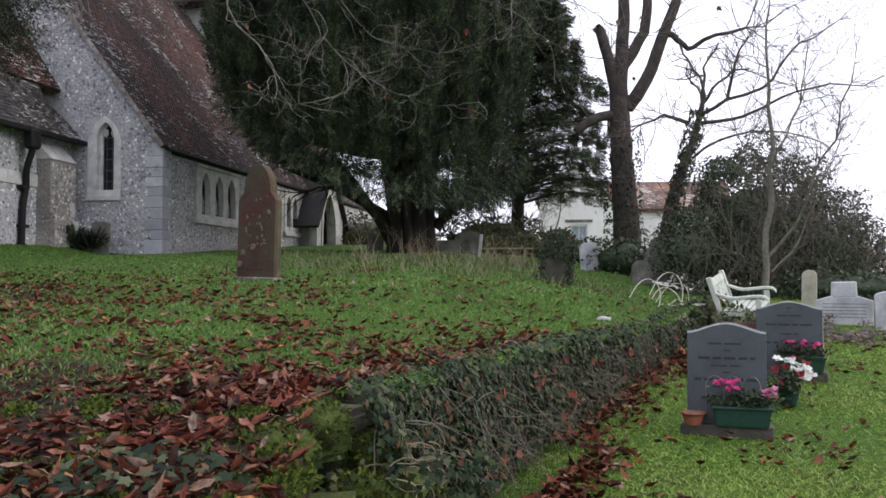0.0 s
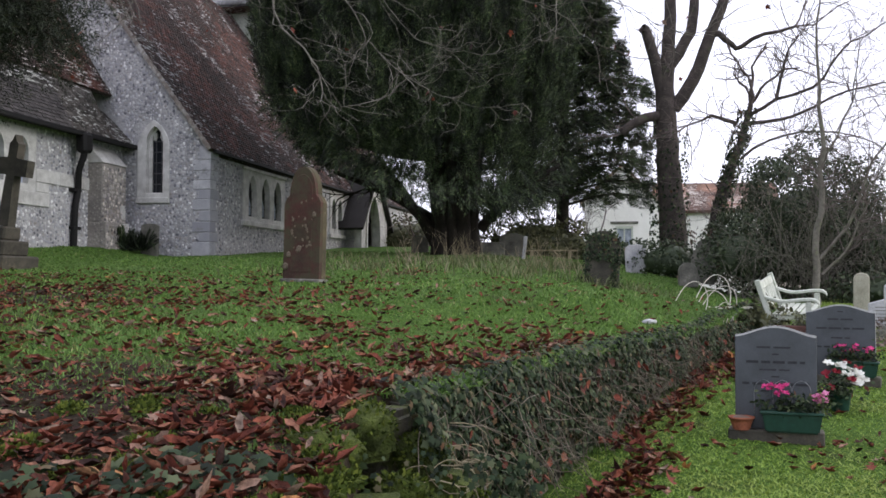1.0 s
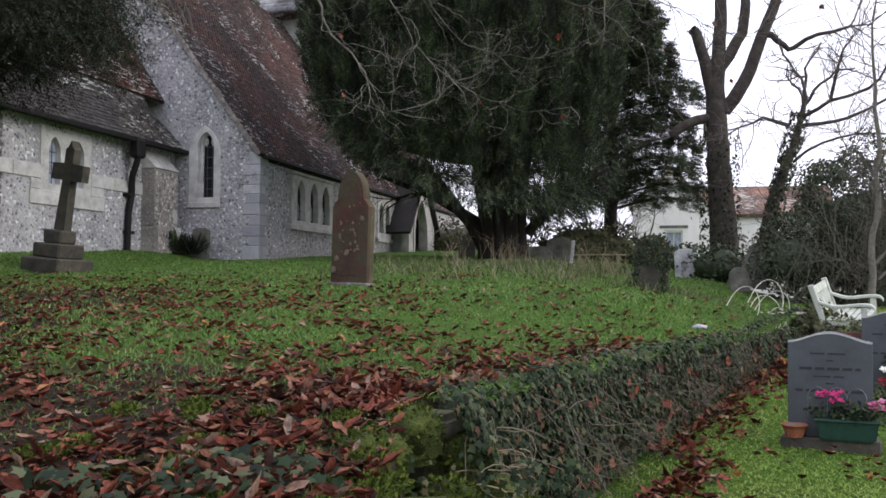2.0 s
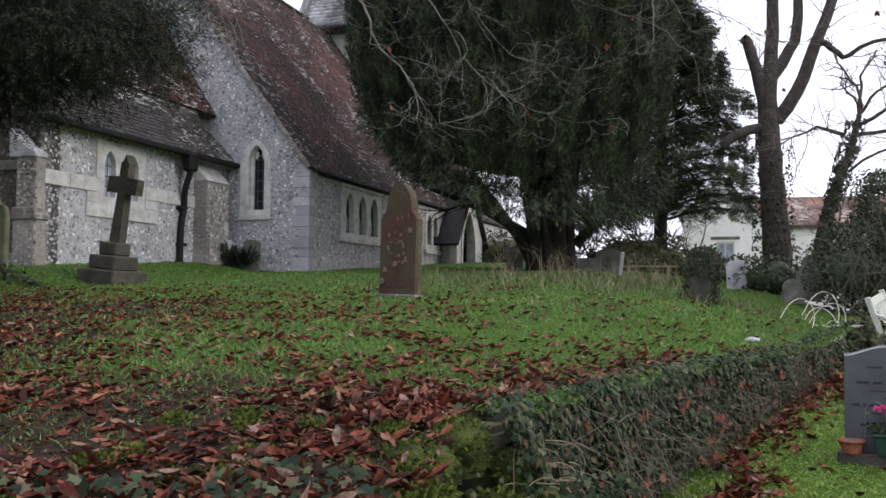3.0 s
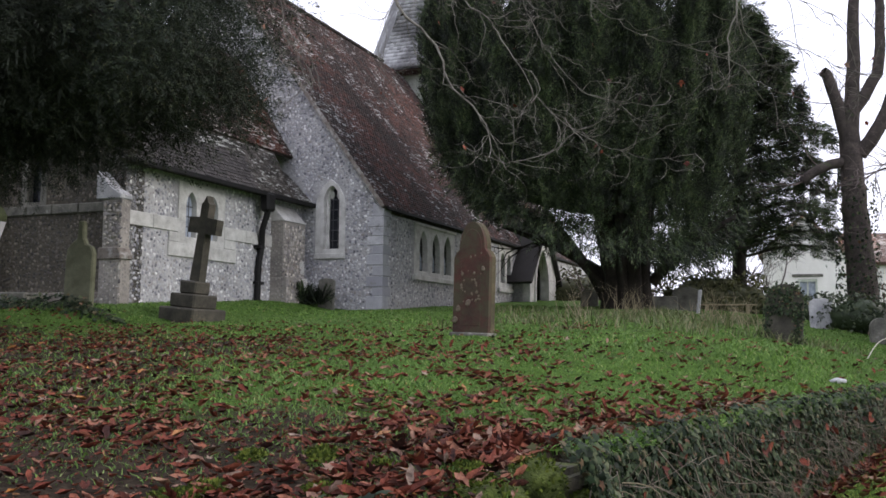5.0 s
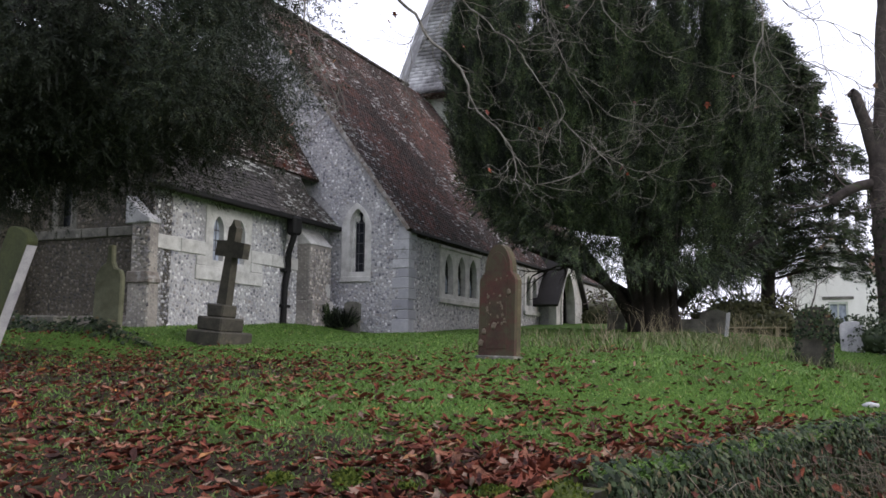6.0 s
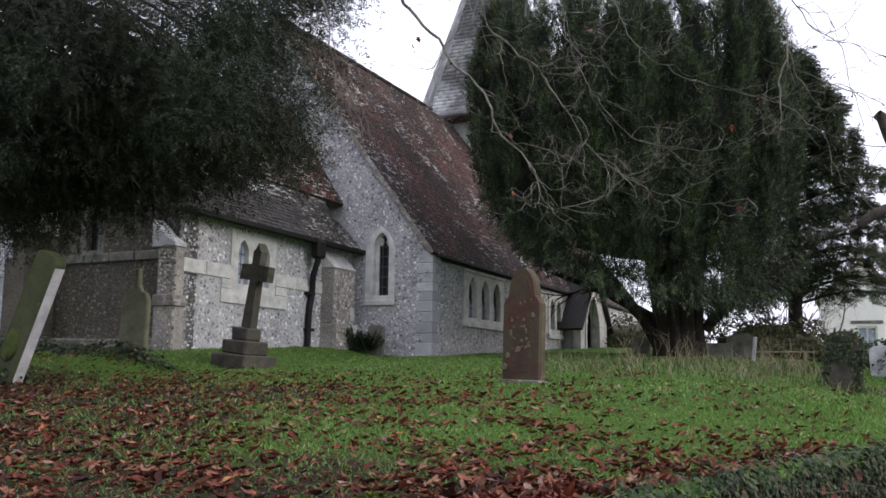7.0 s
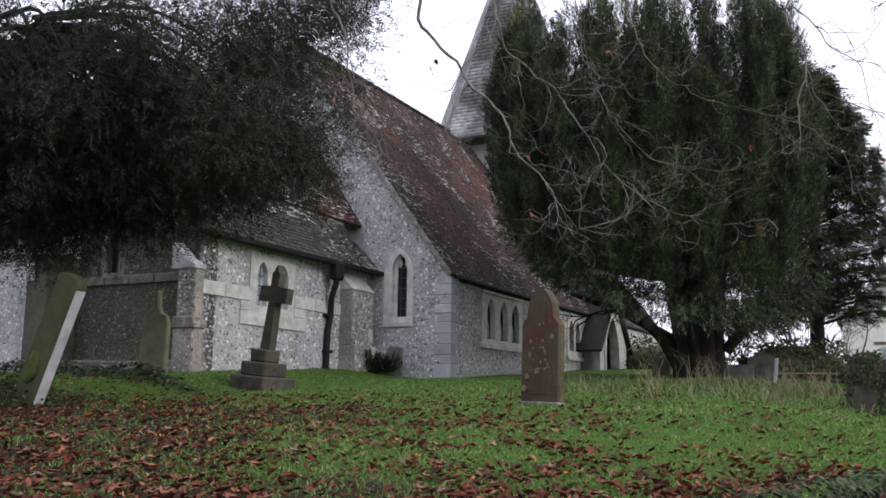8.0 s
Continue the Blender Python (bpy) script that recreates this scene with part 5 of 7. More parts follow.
for i, (x, y, w, h, turn) in enumerate(((2.60, 12.05, 0.50, 0.42, 50), (2.98, 12.5, 0.62, 0.52, 55), (3.10, 12.8, 0.50, 0.52, 40), (3.25, 13.1, 0.46, 0.44, 60), (2.95, 12.25, 0.55, 0.30, 50))):
    hoop = thing("hoop", stand(x, y, turn - 20, 34, 0), "bent white rod hoop stuck in the turf", "hoop", "white hoops on the lawn")
    a = np.linspace(math.pi, 0, 15)
    pts = [(w / 2 * math.cos(t), 0, h * math.sin(t) ** 0.7 - 0.03) for t in a]
    part("rod", mesh_of("rod", *tube([(pts, np.full(len(pts), 0.007))], 6), WHITE_PIPE, True), hoop)
st = thing("stake", stand(3.2, 12.75, 10, 0, 0), "pale wooden stake lying across the hoops", "stake")
part("rod", block(-0.35, 0.45, -0.014, 0.014, 0.26, 0.29, WHITE_PIPE, 0.004, "rod"), st)
for x, y, s in ((1.87, 10.79, 0.10), (4.05, 15.4, 0.20)):
    k = thing("stone", stand(x, y, 20), "small flat pale stone on the grass", "stone", "flat pale stones")
    part("body", lump(s, s * 0.6, s * 0.35, PALE_STONE, 2, 0.3, 2, x, "body"), k, "", Matrix.Translation((0, 0, s * 0.15)))

# ---------------------------------------------------------------- retaining wall, ivy and moss
rw = np.random.default_rng(31)
wall = tagged(new("wall_retaining"), "low rubble retaining wall smothered in ivy and moss", "wall", kind="structure")


def wall_stone(x, y, z, sx, sy, sz, seed, mat=None, turn=0.0):
    me = block(-sx / 2, sx / 2, -sy / 2, sy / 2, -sz / 2, sz / 2, mat or WALL_STONE, min(sx, sy, sz) * 0.22, "wall_stone", 0.025, seed, 2)
    part("stone", me, wall, "", Matrix.Translation((x, y, z)) @ Matrix.Rotation(turn, 4, "Z"))


y, n = 4.12, 0
while y < 12.6:
    ln = rw.uniform(0.28, 0.5)
    yy = y + ln / 2
    a = math.atan2(1, float(wall_x(yy + 0.1) - wall_x(yy - 0.1)) / 0.2) - math.pi / 2
    lo, hi = float(lower(0, yy)), 1.27 - 0.14 * float(1 - smooth(2.2, 4.4, yy))
    z = lo - 0.05
    while z < hi - 0.06:
        h = min(rw.uniform(0.13, 0.22), hi - z + 0.02)
        wall_stone(float(wall_x(yy)) + rw.normal(-0.05, 0.03), yy, z + h / 2, 0.30, ln * 0.97, h * 0.96, n, None, a + rw.normal(0, 0.06))
        z, n = z + h, n + 1
    y += ln
# tumbled mossy stones at the broken end
for i, (x, yy, z, sx, sy, sz, t) in enumerate(((-0.64, 3.62, 1.17, 0.30, 0.18, 0.14, 0.2), (-0.52, 4.05, 1.17, 0.20, 0.30, 0.16, 0.35), (-0.22, 4.05, 0.96, 0.3, 0.2, 0.16, -0.3), (-0.85, 3.1, 1.08, 0.26, 0.2, 0.12, 0.1), (-0.45, 3.55, 0.92, 0.34, 0.22, 0.2, 0.1), (0.05, 4.6, 0.62, 0.24, 0.2, 0.16, 0.8))):
    wall_stone(x, yy, z, sx, sy, sz, 200 + i, MOSS, t)

for i, (x, yy, z, rx, ry, rz) in enumerate(((-0.66, 3.58, 1.20, 0.17, 0.10, 0.075), (-0.52, 4.00, 1.22, 0.12, 0.16, 0.10), (-0.28, 4.1, 1.08, 0.12, 0.08, 0.10), (-0.36, 3.8, 0.98, 0.12, 0.08, 0.08))):
    part("moss_cap", lump(rx, ry, rz, MOSS, 3, 0.35, 3.5, i, "moss_cap"), wall, "bright green moss", Matrix.Translation((x, yy, z)))

MOSSY = [(-0.66, 3.58, 1.20, 0.17, 0.10, 0.075), (-0.52, 4.00, 1.22, 0.12, 0.16, 0.10), (-0.28, 4.1, 1.08, 0.12, 0.08, 0.10), (-0.36, 3.8, 0.98, 0.12, 0.08, 0.08)]
for i in range(14):
    spot = (rw.uniform(-0.60, 0.02), rw.uniform(3.70, 4.1), rw.uniform(0.70, 1.05), rw.uniform(0.05, 0.10), rw.uniform(0.05, 0.08), rw.uniform(0.04, 0.08))
    part("moss_cap", lump(*spot[3:], MOSS if i % 3 else WALL_STONE, 3, 0.6, 4.0, i + 9, "moss_cap"), wall, "", Matrix.Translation(spot[:3]))
    MOSSY.append(spot)

IVY_LEAF = [(0.35, 0, 0.05), (0.0, 0, 0), (-0.12, -0.30, -0.03), (0.25, -0.28, 0.02), (0.42, -0.52, -0.05), (0.60, -0.22, 0.02), (1.0, 0, -0.06), (0.60, 0.22, 0.02), (0.42, 0.52, -0.05), (0.25, 0.28, 0.02), (-0.12, 0.30, -0.03)]


def ivy_cover(name, P, out, size, rng, label, mat=IVY, parent=None):
    """Ivy leaves lying like scales on a surface, tips hanging."""
    N = unit(out + rng.normal(0, 0.45, P.shape))
    W = np.tile([0, 0, -1.0], (len(P), 1)) + rng.normal(0, 0.6, P.shape)
    v, f = leaves(P + N * rng.uniform(0.01, 0.07, (len(P), 1)), N, W, size * rng.uniform(0.55, 1.15, len(P)), IVY_LEAF)
    ob = part(name, mesh_of(name, v, f, mat), parent)
    return tagged(ob, label, "" if parent else "ivy", kind="stuff")


n = 34000
yy = 3.95 + 8.75 * rw.uniform(0, 1, n) ** 1.25
t = rw.uniform(0, 1, n) ** 0.85
lo, hi = lower(0, yy), 1.30 - 0.14 * (1 - smooth(2.2, 4.4, yy))
over = 0.06 * np.sin(yy * 5) + 0.05 * np.sin(yy * 11 + 1)
P = np.stack([wall_x(yy) + 0.13 + 0.16 * np.sin(t * 3.0) * (0.6 + over * 3) + rw.normal(0, 0.02, n), yy, lo + 0.02 + (hi + over * 0.4 - lo) * t], -1)
# thinner and browner in places, where bare stems show
thin = (np.sin(yy * 1.9 + 1) + np.sin(yy * 4.3 + t * 3)) * 0.5
keep = rw.uniform(0, 1, n) < np.where(thin > 0.1, 0.5, 1.0) * np.where((t < 0.35) & (yy > 4.4), 0.6, 1) * (1 - 0.45 * smooth(6, 9, yy))
ivy_cover("ivy", P[keep], np.array([0.9, -0.35, 0.35]), 0.041, rw, "dark green ivy leaves over the wall face")
n = 1100
yy = 4.1 + 8.4 * rw.uniform(0, 1, n)
x = wall_x(yy) + 0.18 - np.abs(rw.normal(0, 0.10, n))
P = np.stack([x, yy, height(np.minimum(x, wall_x(yy) - 0.14), yy) + 0.03 + rw.uniform(0, 0.06, n)], -1)
ivy_cover("ivy_on_coping", P, np.array([0.3, -0.2, 0.9]), 0.045, rw, "ivy creeping over the wall top")
stems = []
for _ in range(620):
    y0 = 4.1 + 8.6 * rw.uniform() ** 0.9
    hi, lo = 1.28, float(lower(0, y0))
    p = np.array([float(wall_x(y0)) + 0.24, y0, hi - rw.uniform(0, 0.3)])
    pts = []
    d = np.array([0.05, rw.normal(0, 0.25), -1.0])
    for _ in range(7):
        pts.append(p.copy())
        d = d + rw.normal(0, 0.5, 3)
        p = p + unit(d) * (hi - lo) / 8
        p[0] = max(p[0], float(wall_x(p[1])) + 0.17)
    stems.append((np.array(pts), np.linspace(0.0034, 0.0016, 7)))
tagged(part("ivy_stems", mesh_of("ivy_stems", *tube(stems), weathered("dead_ivy_stem", (0.22, 0.18, 0.14), (0.08, 0.065, 0.05), 8))), "tangled bare ivy stems and dead stalks", "ivy", kind="stuff")
# fringe of grass hanging over the wall's top, and leaves caught in the ivy
fy = 4.5 + 8.0 * rw.uniform(0, 1, 11000)
fx = wall_x(fy) + 0.17 - np.abs(rw.normal(0, 0.16, 11000))
fz = height(np.minimum(fx, wall_x(fy) - 0.14), fy) + 0.02
W_ = np.stack([rw.uniform(0.2, 1.2, 11000), rw.normal(0, 0.6, 11000), rw.uniform(-0.4, 0.9, 11000)], -1)
tagged(part("grass_fringe", mesh_of("grass_fringe", *leaves(np.stack([fx, fy, fz], -1), unit(rw.normal(0, 1, (11000, 3)) + np.array([0, 0, 1])), W_, rw.uniform(0.03, 0.075, 11000), [(0.5, 0, 0.1), (0, -0.06, 0), (0.5, -0.07, 0.1), (1, 0, -0.05), (0.5, 0.07, 0.1), (0, 0.06, 0)]), GRASS)), "long grass hanging over the wall top", "grass", kind="stuff")
loops = []
for _ in range(26):
    c = np.array([rw.normal(-0.18, 0.10), rw.normal(4.15, 0.15), rw.normal(1.0, 0.07)])
    r, a0 = rw.uniform(0.06, 0.14), rw.uniform(0, 6)
    pts = [c + np.array([r * math.cos(a0 + a), 0.3 * r * math.sin(3 * a), r * 0.7 * math.sin(a0 + a)]) for a in np.linspace(0, rw.uniform(2.5, 5), 10)]
    loops.append((pts, np.full(10, 0.003)))
tagged(part("dry_stalks", mesh_of("dry_stalks", *tube(loops), DRY)), "curled pale dry stalks at the wall's broken end", "stalks", kind="stuff")
# moss on the near bank
for i in range(26):
    x, yy = rw.uniform(-1.9, -0.35), rw.uniform(2.6, 4.2)
    spot = (x, yy, ground_at(x, yy) - 0.005, rw.uniform(0.04, 0.12), rw.uniform(0.04, 0.10), 0.03)
    k = part("moss", lump(*spot[3:], MOSS, 3, 0.6, 5, i, "moss"), None, "", Matrix.Translation(spot[:3]))
    tagged(k, "cushion of bright green moss on the bank", "moss", "moss cushions")
    MOSSY.append(spot)
# the fuzz of the moss
q = np.repeat(np.array(MOSSY), 420, 0)
d = unit(rw.normal(0, 1, (len(q), 3)) + np.array([0, -0.3, 0.5]))
FUZZ = leafy("moss_fuzz", [(0.0, (0.022, 0.036, 0.008)), (0.6, (0.068, 0.095, 0.016)), (1.0, (0.14, 0.165, 0.030))], 0.8, 0.1)
tagged(part("moss_fuzz", mesh_of("moss_fuzz", *leaves(q[:, :3] + d * q[:, 3:] * rw.uniform(0.9, 1.15, (len(q), 1)), unit(rw.normal(0, 1, q[:, :3].shape)), d, rw.uniform(0.012, 0.028, len(q)), [(0.4, 0, 0), (0, -0.25, 0), (0.5, -0.3, 0), (1, 0, 0), (0.5, 0.3, 0), (0, 0.25, 0)]), FUZZ)), "short fuzzy green moss", "moss", kind="stuff")
# ivy on the dark headstone, at the leaning slab and by the chancel
P = np.array([(u, v) for u, v in rw.uniform((-0.34, 0.42), (0.34, 1.0), (420, 2))] + [(0.22 + rw.normal(0, 0.06), rw.uniform(0, 0.5)) for _ in range(110)] + [(-0.27 + rw.normal(0, 0.04), rw.uniform(0.1, 0.5)) for _ in range(60)])
P = P[(P[:, 0] / 0.36) ** 2 + (np.maximum(P[:, 1] - 0.62, 0) / 0.42) ** 2 < 1.05]
ivy_cover("ivy", np.stack([P[:, 0], np.full(len(P), -0.09), P[:, 1]], -1), np.array([0.1, -1, 0.2]), 0.05, rw, "dark ivy over the head of the stone", IVY, dk)


n = 620
P = np.stack([rw.uniform(-0.50, 0.22, n), 3.58 + 0.12 * rw.uniform(0, 1, n), rw.uniform(0.55, 1.20, n)], -1)
P = P[(np.sin(9 * P[:, 0] + 7 * P[:, 2]) + rw.normal(0, 0.5, n)) > -0.1]
ivy_cover("ivy_on_broken_end", P, np.array([0.1, -0.9, 0.4]), 0.036, rw, "ivy hanging over the broken end of the wall")


def ivy_mound(x, y, rx, ry, h, n, label, mat=IVY, size=0.09):
    a, r = rw.uniform(0, 6.28, n), np.sqrt(rw.uniform(0, 1, n))
    px, py = x + rx * r * np.cos(a), y + ry * r * np.sin(a)
    P = np.stack([px, py, height(px, py) + h * (1 - r ** 2) * rw.uniform(0.3, 1, n)], -1)
    ivy_cover("ivy_clump", P, np.array([0, -0.4, 1.0]), size, rw, label, mat)


ivy_mound(-10.3, 14.3, 1.3, 0.5, 0.30, 700, "low ivy clump at the foot of an old headstone")
ivy_mound(-10.3, 10.6, 1.3, 0.8, 0.5, 800, "ivy clump round the leaning headstone")
ivy_mound(-13.2, 15.4, 1.6, 0.8, 0.4, 700, "ivy spreading before the tomb slab")
ivy_mound(-1.6, 2.75, 0.7, 0.35, 0.08, 160, "trailing ivy on the bank", IVY, 0.06)
ivy_mound(5.9, 12.2, 0.9, 0.6, 0.12, 420, "withered plants on a grave bed", BROWN_HEDGE, 0.07)
ivy_mound(5.1, 13.0, 0.5, 0.4, 0.16, 260, "low plants on a grave bed", HEDGE, 0.06)
ivy_mound(7.0, 14.4, 1.0, 0.6, 0.25, 360, "brown withered growth behind the graves", BROWN_HEDGE, 0.08)
ivy_mound(-0.95, 2.95, 0.35, 0.25, 0.08, 130, "trailing ivy among fallen leaves", IVY, 0.06)

# ---------------------------------------------------------------- trees
rt_ = np.random.default_rng(51)


def tree(name, m, label):
    return thing(name, m, label, "tree")


I4 = Matrix.Identity(4)


def crown_shell(n, centre, prof, rng, flutes=0.16, seed=0.0, jitter=0.12):
    """Points and outward ways on an uneven crown; prof rows are (height, radius)."""
    hs, rs = np.array(prof).T
    z = rng.uniform(hs[0], hs[-1], n * 2)
    keep = rng.uniform(0, rs.max(), n * 2) < np.interp(z, hs, rs) + 0.3
    z = z[keep][:n]
    a = rng.uniform(0, 2 * np.pi, len(z))
    r = np.interp(z, hs, rs)
    f = 1 + flutes * (0.55 * np.sin(7 * a + 1.3 * np.sin(z * 0.5 + seed)) + 0.45 * np.sin(17 * a + 0.6 * z + seed) + 0.4 * np.sin(1.7 * z + 3 * a)) - np.abs(rng.normal(0, jitter, len(z)))
    P = np.stack([centre[0] + r * f * np.cos(a), centre[1] + r * f * np.sin(a), z], -1)
    return P, np.stack([np.cos(a), np.sin(a), np.zeros_like(a)], -1)


def core_mesh(name, centre, prof, scale, mat, seed):
    """The dark inner mass of a dense crown."""
    V, F, n = [], [], 28
    for i, (z, r) in enumerate(prof):
        for k in range(n):
            a = 2 * math.pi * k / n
            q = r * scale * (1 + 0.16 * noise.noise(Vector((math.cos(a) * 2, math.sin(a) * 2, z * 0.6 + seed))))
            V.append((centre[0] - 0.05 * min(max(z - 8, 0), 3.3) + q * math.cos(a), centre[1] + q * math.sin(a), z + 0.2 * math.sin(3 * a)))
    for i in range(len(prof) - 1):
        F += [(i * n + k, i * n + (k + 1) % n, (i + 1) * n + (k + 1) % n, (i + 1) * n + k) for k in range(n)]
    F += [tuple(range(n))[::-1], tuple(range((len(prof) - 1) * n, len(prof) * n))]
    return mesh_of(name, V, F, mat, True)


# the great yew beside the nave
yew = tree("yew_tree", I4, "massive dark green old yew with upright shoots and fluted trunk")
YC = (-2.05, 26.2)
PROF = [(3.5, 2.0), (4.2, 3.0), (5.0, 3.6), (5.8, 3.9), (7.0, 4.15), (8.5, 4.4), (10.2, 4.45), (11.4, 4.2), (12.3, 3.85), (13.2, 3.35), (14.6, 2.5), (15.8, 1.2)]
HS, RS = np.array(PROF).T


def under(x, y=26.2):
    """The height of the crown's underside: low over the trunk, lifting towards the nave."""
    return 1.85 + (np.interp(x, [-6.8, -5.4, -4.5, -2.9, -1.6, 0.0, 1.5, 2.2, 2.8], [8.0, 6.5, 5.5, 4.95, 4.5, 3.95, 4.2, 5.1, 7.0]) - 1.85) * y / 26.2


def crest(y):
    """How high the crown stands: its far side taller than the near one."""
    return 1.85 + 11.3 * y / 26.2


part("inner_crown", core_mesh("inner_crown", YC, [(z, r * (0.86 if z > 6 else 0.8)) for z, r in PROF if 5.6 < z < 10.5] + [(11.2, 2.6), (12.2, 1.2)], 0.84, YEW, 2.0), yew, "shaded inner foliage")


def plume(c0, a, z0, h, w, k, lean=0.0):
    """One upright shoot of the crown that follows its outline."""
    u = rt_.uniform(0, 1, k)
    th = rt_.uniform(0, 6.28, k)
    z = z0 + u * h
    r = np.minimum(c0, np.interp(z, HS, RS)) if lean else c0 + 0 * u
    rr = w * np.sqrt(rt_.uniform(0.25, 1, k)) * (1 - u ** 2.2) ** 0.6
    x = YC[0] + r * math.cos(a) + rr * np.cos(th)
    y = YC[1] + r * math.sin(a) + rr * np.sin(th)
    return np.stack([x, y, z], -1), np.stack([0.5 * np.cos(th) + 0.25 * math.cos(a), 0.5 * np.sin(th) + 0.25 * math.sin(a), np.ones(k) * 1.1], -1)


PP, WW = [], []
SLOTS = 44
COLS = 620
for i in range(COLS):
    k_ = int(rt_.integers(0, SLOTS))
    a = 2 * math.pi * (k_ + rt_.normal(0, 0.12)) / SLOTS
    if math.sin(a) > 0.3 and i % 3:
        a = -a
    z0 = rt_.uniform(3.4, 11.5)
    lid = crest(YC[1] + 4.4 * math.sin(a)) + rt_.uniform(-1.0, 0.8)
    h = min(rt_.uniform(2.2, 4.2), lid - z0)
    if h < 0.8:
        z0, h = lid - 2.4, 2.4
    c0 = np.interp(z0 + h * 0.35, HS, RS) * (1.0 + 0.10 * (-1) ** k_ + rt_.uniform(-0.05, 0.04)) + 0.18 * math.sin(2.3 * z0 + 1.7 * k_)
    p, w = plume(c0, a, z0, h, rt_.uniform(0.20, 0.36), 125, 1.0)
    PP.append(p)
    WW.append(w)
P, W = np.concatenate(PP), np.concatenate(WW) + rt_.normal(0, 0.45, (COLS * 125, 3))
P[:, 0] -= 0.05 * np.clip(P[:, 2] - 8, 0, 3.3)
ok = P[:, 2] > under(P[:, 0], P[:, 1]) + rt_.normal(0, 0.14, len(P)) + 0.25 * np.sin(2.9 * P[:, 0]) * np.sin(1.7 * P[:, 1])
P, W = P[ok], W[ok]
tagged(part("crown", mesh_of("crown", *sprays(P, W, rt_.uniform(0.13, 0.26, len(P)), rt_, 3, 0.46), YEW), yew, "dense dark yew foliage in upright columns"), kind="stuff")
# plumes that break the skyline
PP, WW = [], []
for _ in range(130):
    a, r = rt_.uniform(0, 6.28), 4.3 * math.sqrt(rt_.uniform(0.05, 1.0))
    top = crest(YC[1] + r * math.sin(a)) + rt_.uniform(-1.1, 1.1) + 0.5 * (1 - r / 4.3)
    h = rt_.uniform(2.4, 3.8)
    p, w = plume(r, a, top - h, h, rt_.uniform(0.14, 0.27), 110)
    PP.append(p)
    WW.append(w)
PP, WW = np.concatenate(PP), np.concatenate(WW) + rt_.normal(0, 0.15, (130 * 110, 3))
PP[:, 0] -= 0.05 * np.clip(PP[:, 2] - 8, 0, 3.3)
cut = len(PP) * 88 // 100
tagged(part("upper_crown", mesh_of("upper_crown", *sprays(PP[:cut], WW[:cut], rt_.uniform(0.16, 0.32, cut), rt_, 4, 0.28), YEW), yew, "upright yew shoots"), kind="stuff")
tagged(part("young_growth", mesh_of("young_growth", *sprays(PP[cut:], WW[cut:], rt_.uniform(0.16, 0.3, len(PP) - cut), rt_, 4, 0.28), YEW_TIPS), yew, "yellow-green young shoots"), kind="stuff")
trunks = []
for i in range(11):
    a = i * 2 * math.pi / 11
    b = np.array([-0.86 + 0.58 * math.cos(a), 26.0 + 0.5 * math.sin(a), 2.2])
    t = b + np.array([0.30 * math.cos(a) - 0.1, 0.6 * math.sin(a), 4.2])
    ln = curve_through([b, b + (t - b) * 0.35 + np.array([-0.15 * math.cos(a), 0, 0.2]), t], 0.3)
    trunks.append((ln, np.linspace(0.24, 0.13, len(ln)) * rt_.uniform(0.6, 1.25)))
ln = curve_through([(-0.86, 26.0, 2.1), (-0.9, 26.0, 4.2), (-1.0, 26.0, 6.6)], 0.4)
trunks.append((ln, np.linspace(0.55, 0.62, len(ln))))
part("trunk", mesh_of("trunk", *tube(trunks, 10), BARK_YEW, True), yew, "fluted reddish-black trunk")
lim = []
for s, e in (((-1.3, 25.8, 3.0), (-3.5, 25.2, 5.2)), ((-1.4, 26.0, 2.8), (-2.8, 25.8, 5.0)), ((-0.2, 25.9, 3.3), (1.4, 25.6, 4.9)), ((0.0, 26.1, 3.6), (2.1, 26.5, 5.2)), ((-1.2, 25.9, 3.4), (-4.4, 26.3, 5.0))):
    s, e = np.array(s), np.array(e)
    ln = curve_through([s, (s + e) / 2 + np.array([0, 0, 0.12]), e], 0.25)
    lim.append((ln, np.linspace(0.17, 0.06, len(ln))))
    sprout(rt_, ln[len(ln) // 2], (e - s) + rt_.normal(0, 0.6, 3), 1.6, 0.045, 2, lim, 0.5, 0.5)
part("limb", mesh_of("limb", *tube(lim, 7), BARK_YEW, True), yew)
# drooping fringe under the crown
m_ = 3200
a, r = rt_.uniform(0, 6.28, m_), rt_.uniform(2.2, 4.3, m_)
px_ = YC[0] + r * np.cos(a)
P = np.stack([px_, YC[1] + r * np.sin(a), under(px_, YC[1] + r * np.sin(a)) + 0.15 + rt_.normal(0, 0.22, m_) + 0.2 * np.sin(5 * a)], -1)
tagged(part("drooping_fringe", mesh_of("drooping_fringe", *sprays(P, np.stack([np.cos(a), np.sin(a), -np.ones(m_)], -1) + rt_.normal(0, 0.5, P.shape), rt_.uniform(0.2, 0.4, m_), rt_, 4, 0.34), YEW), yew), kind="stuff")

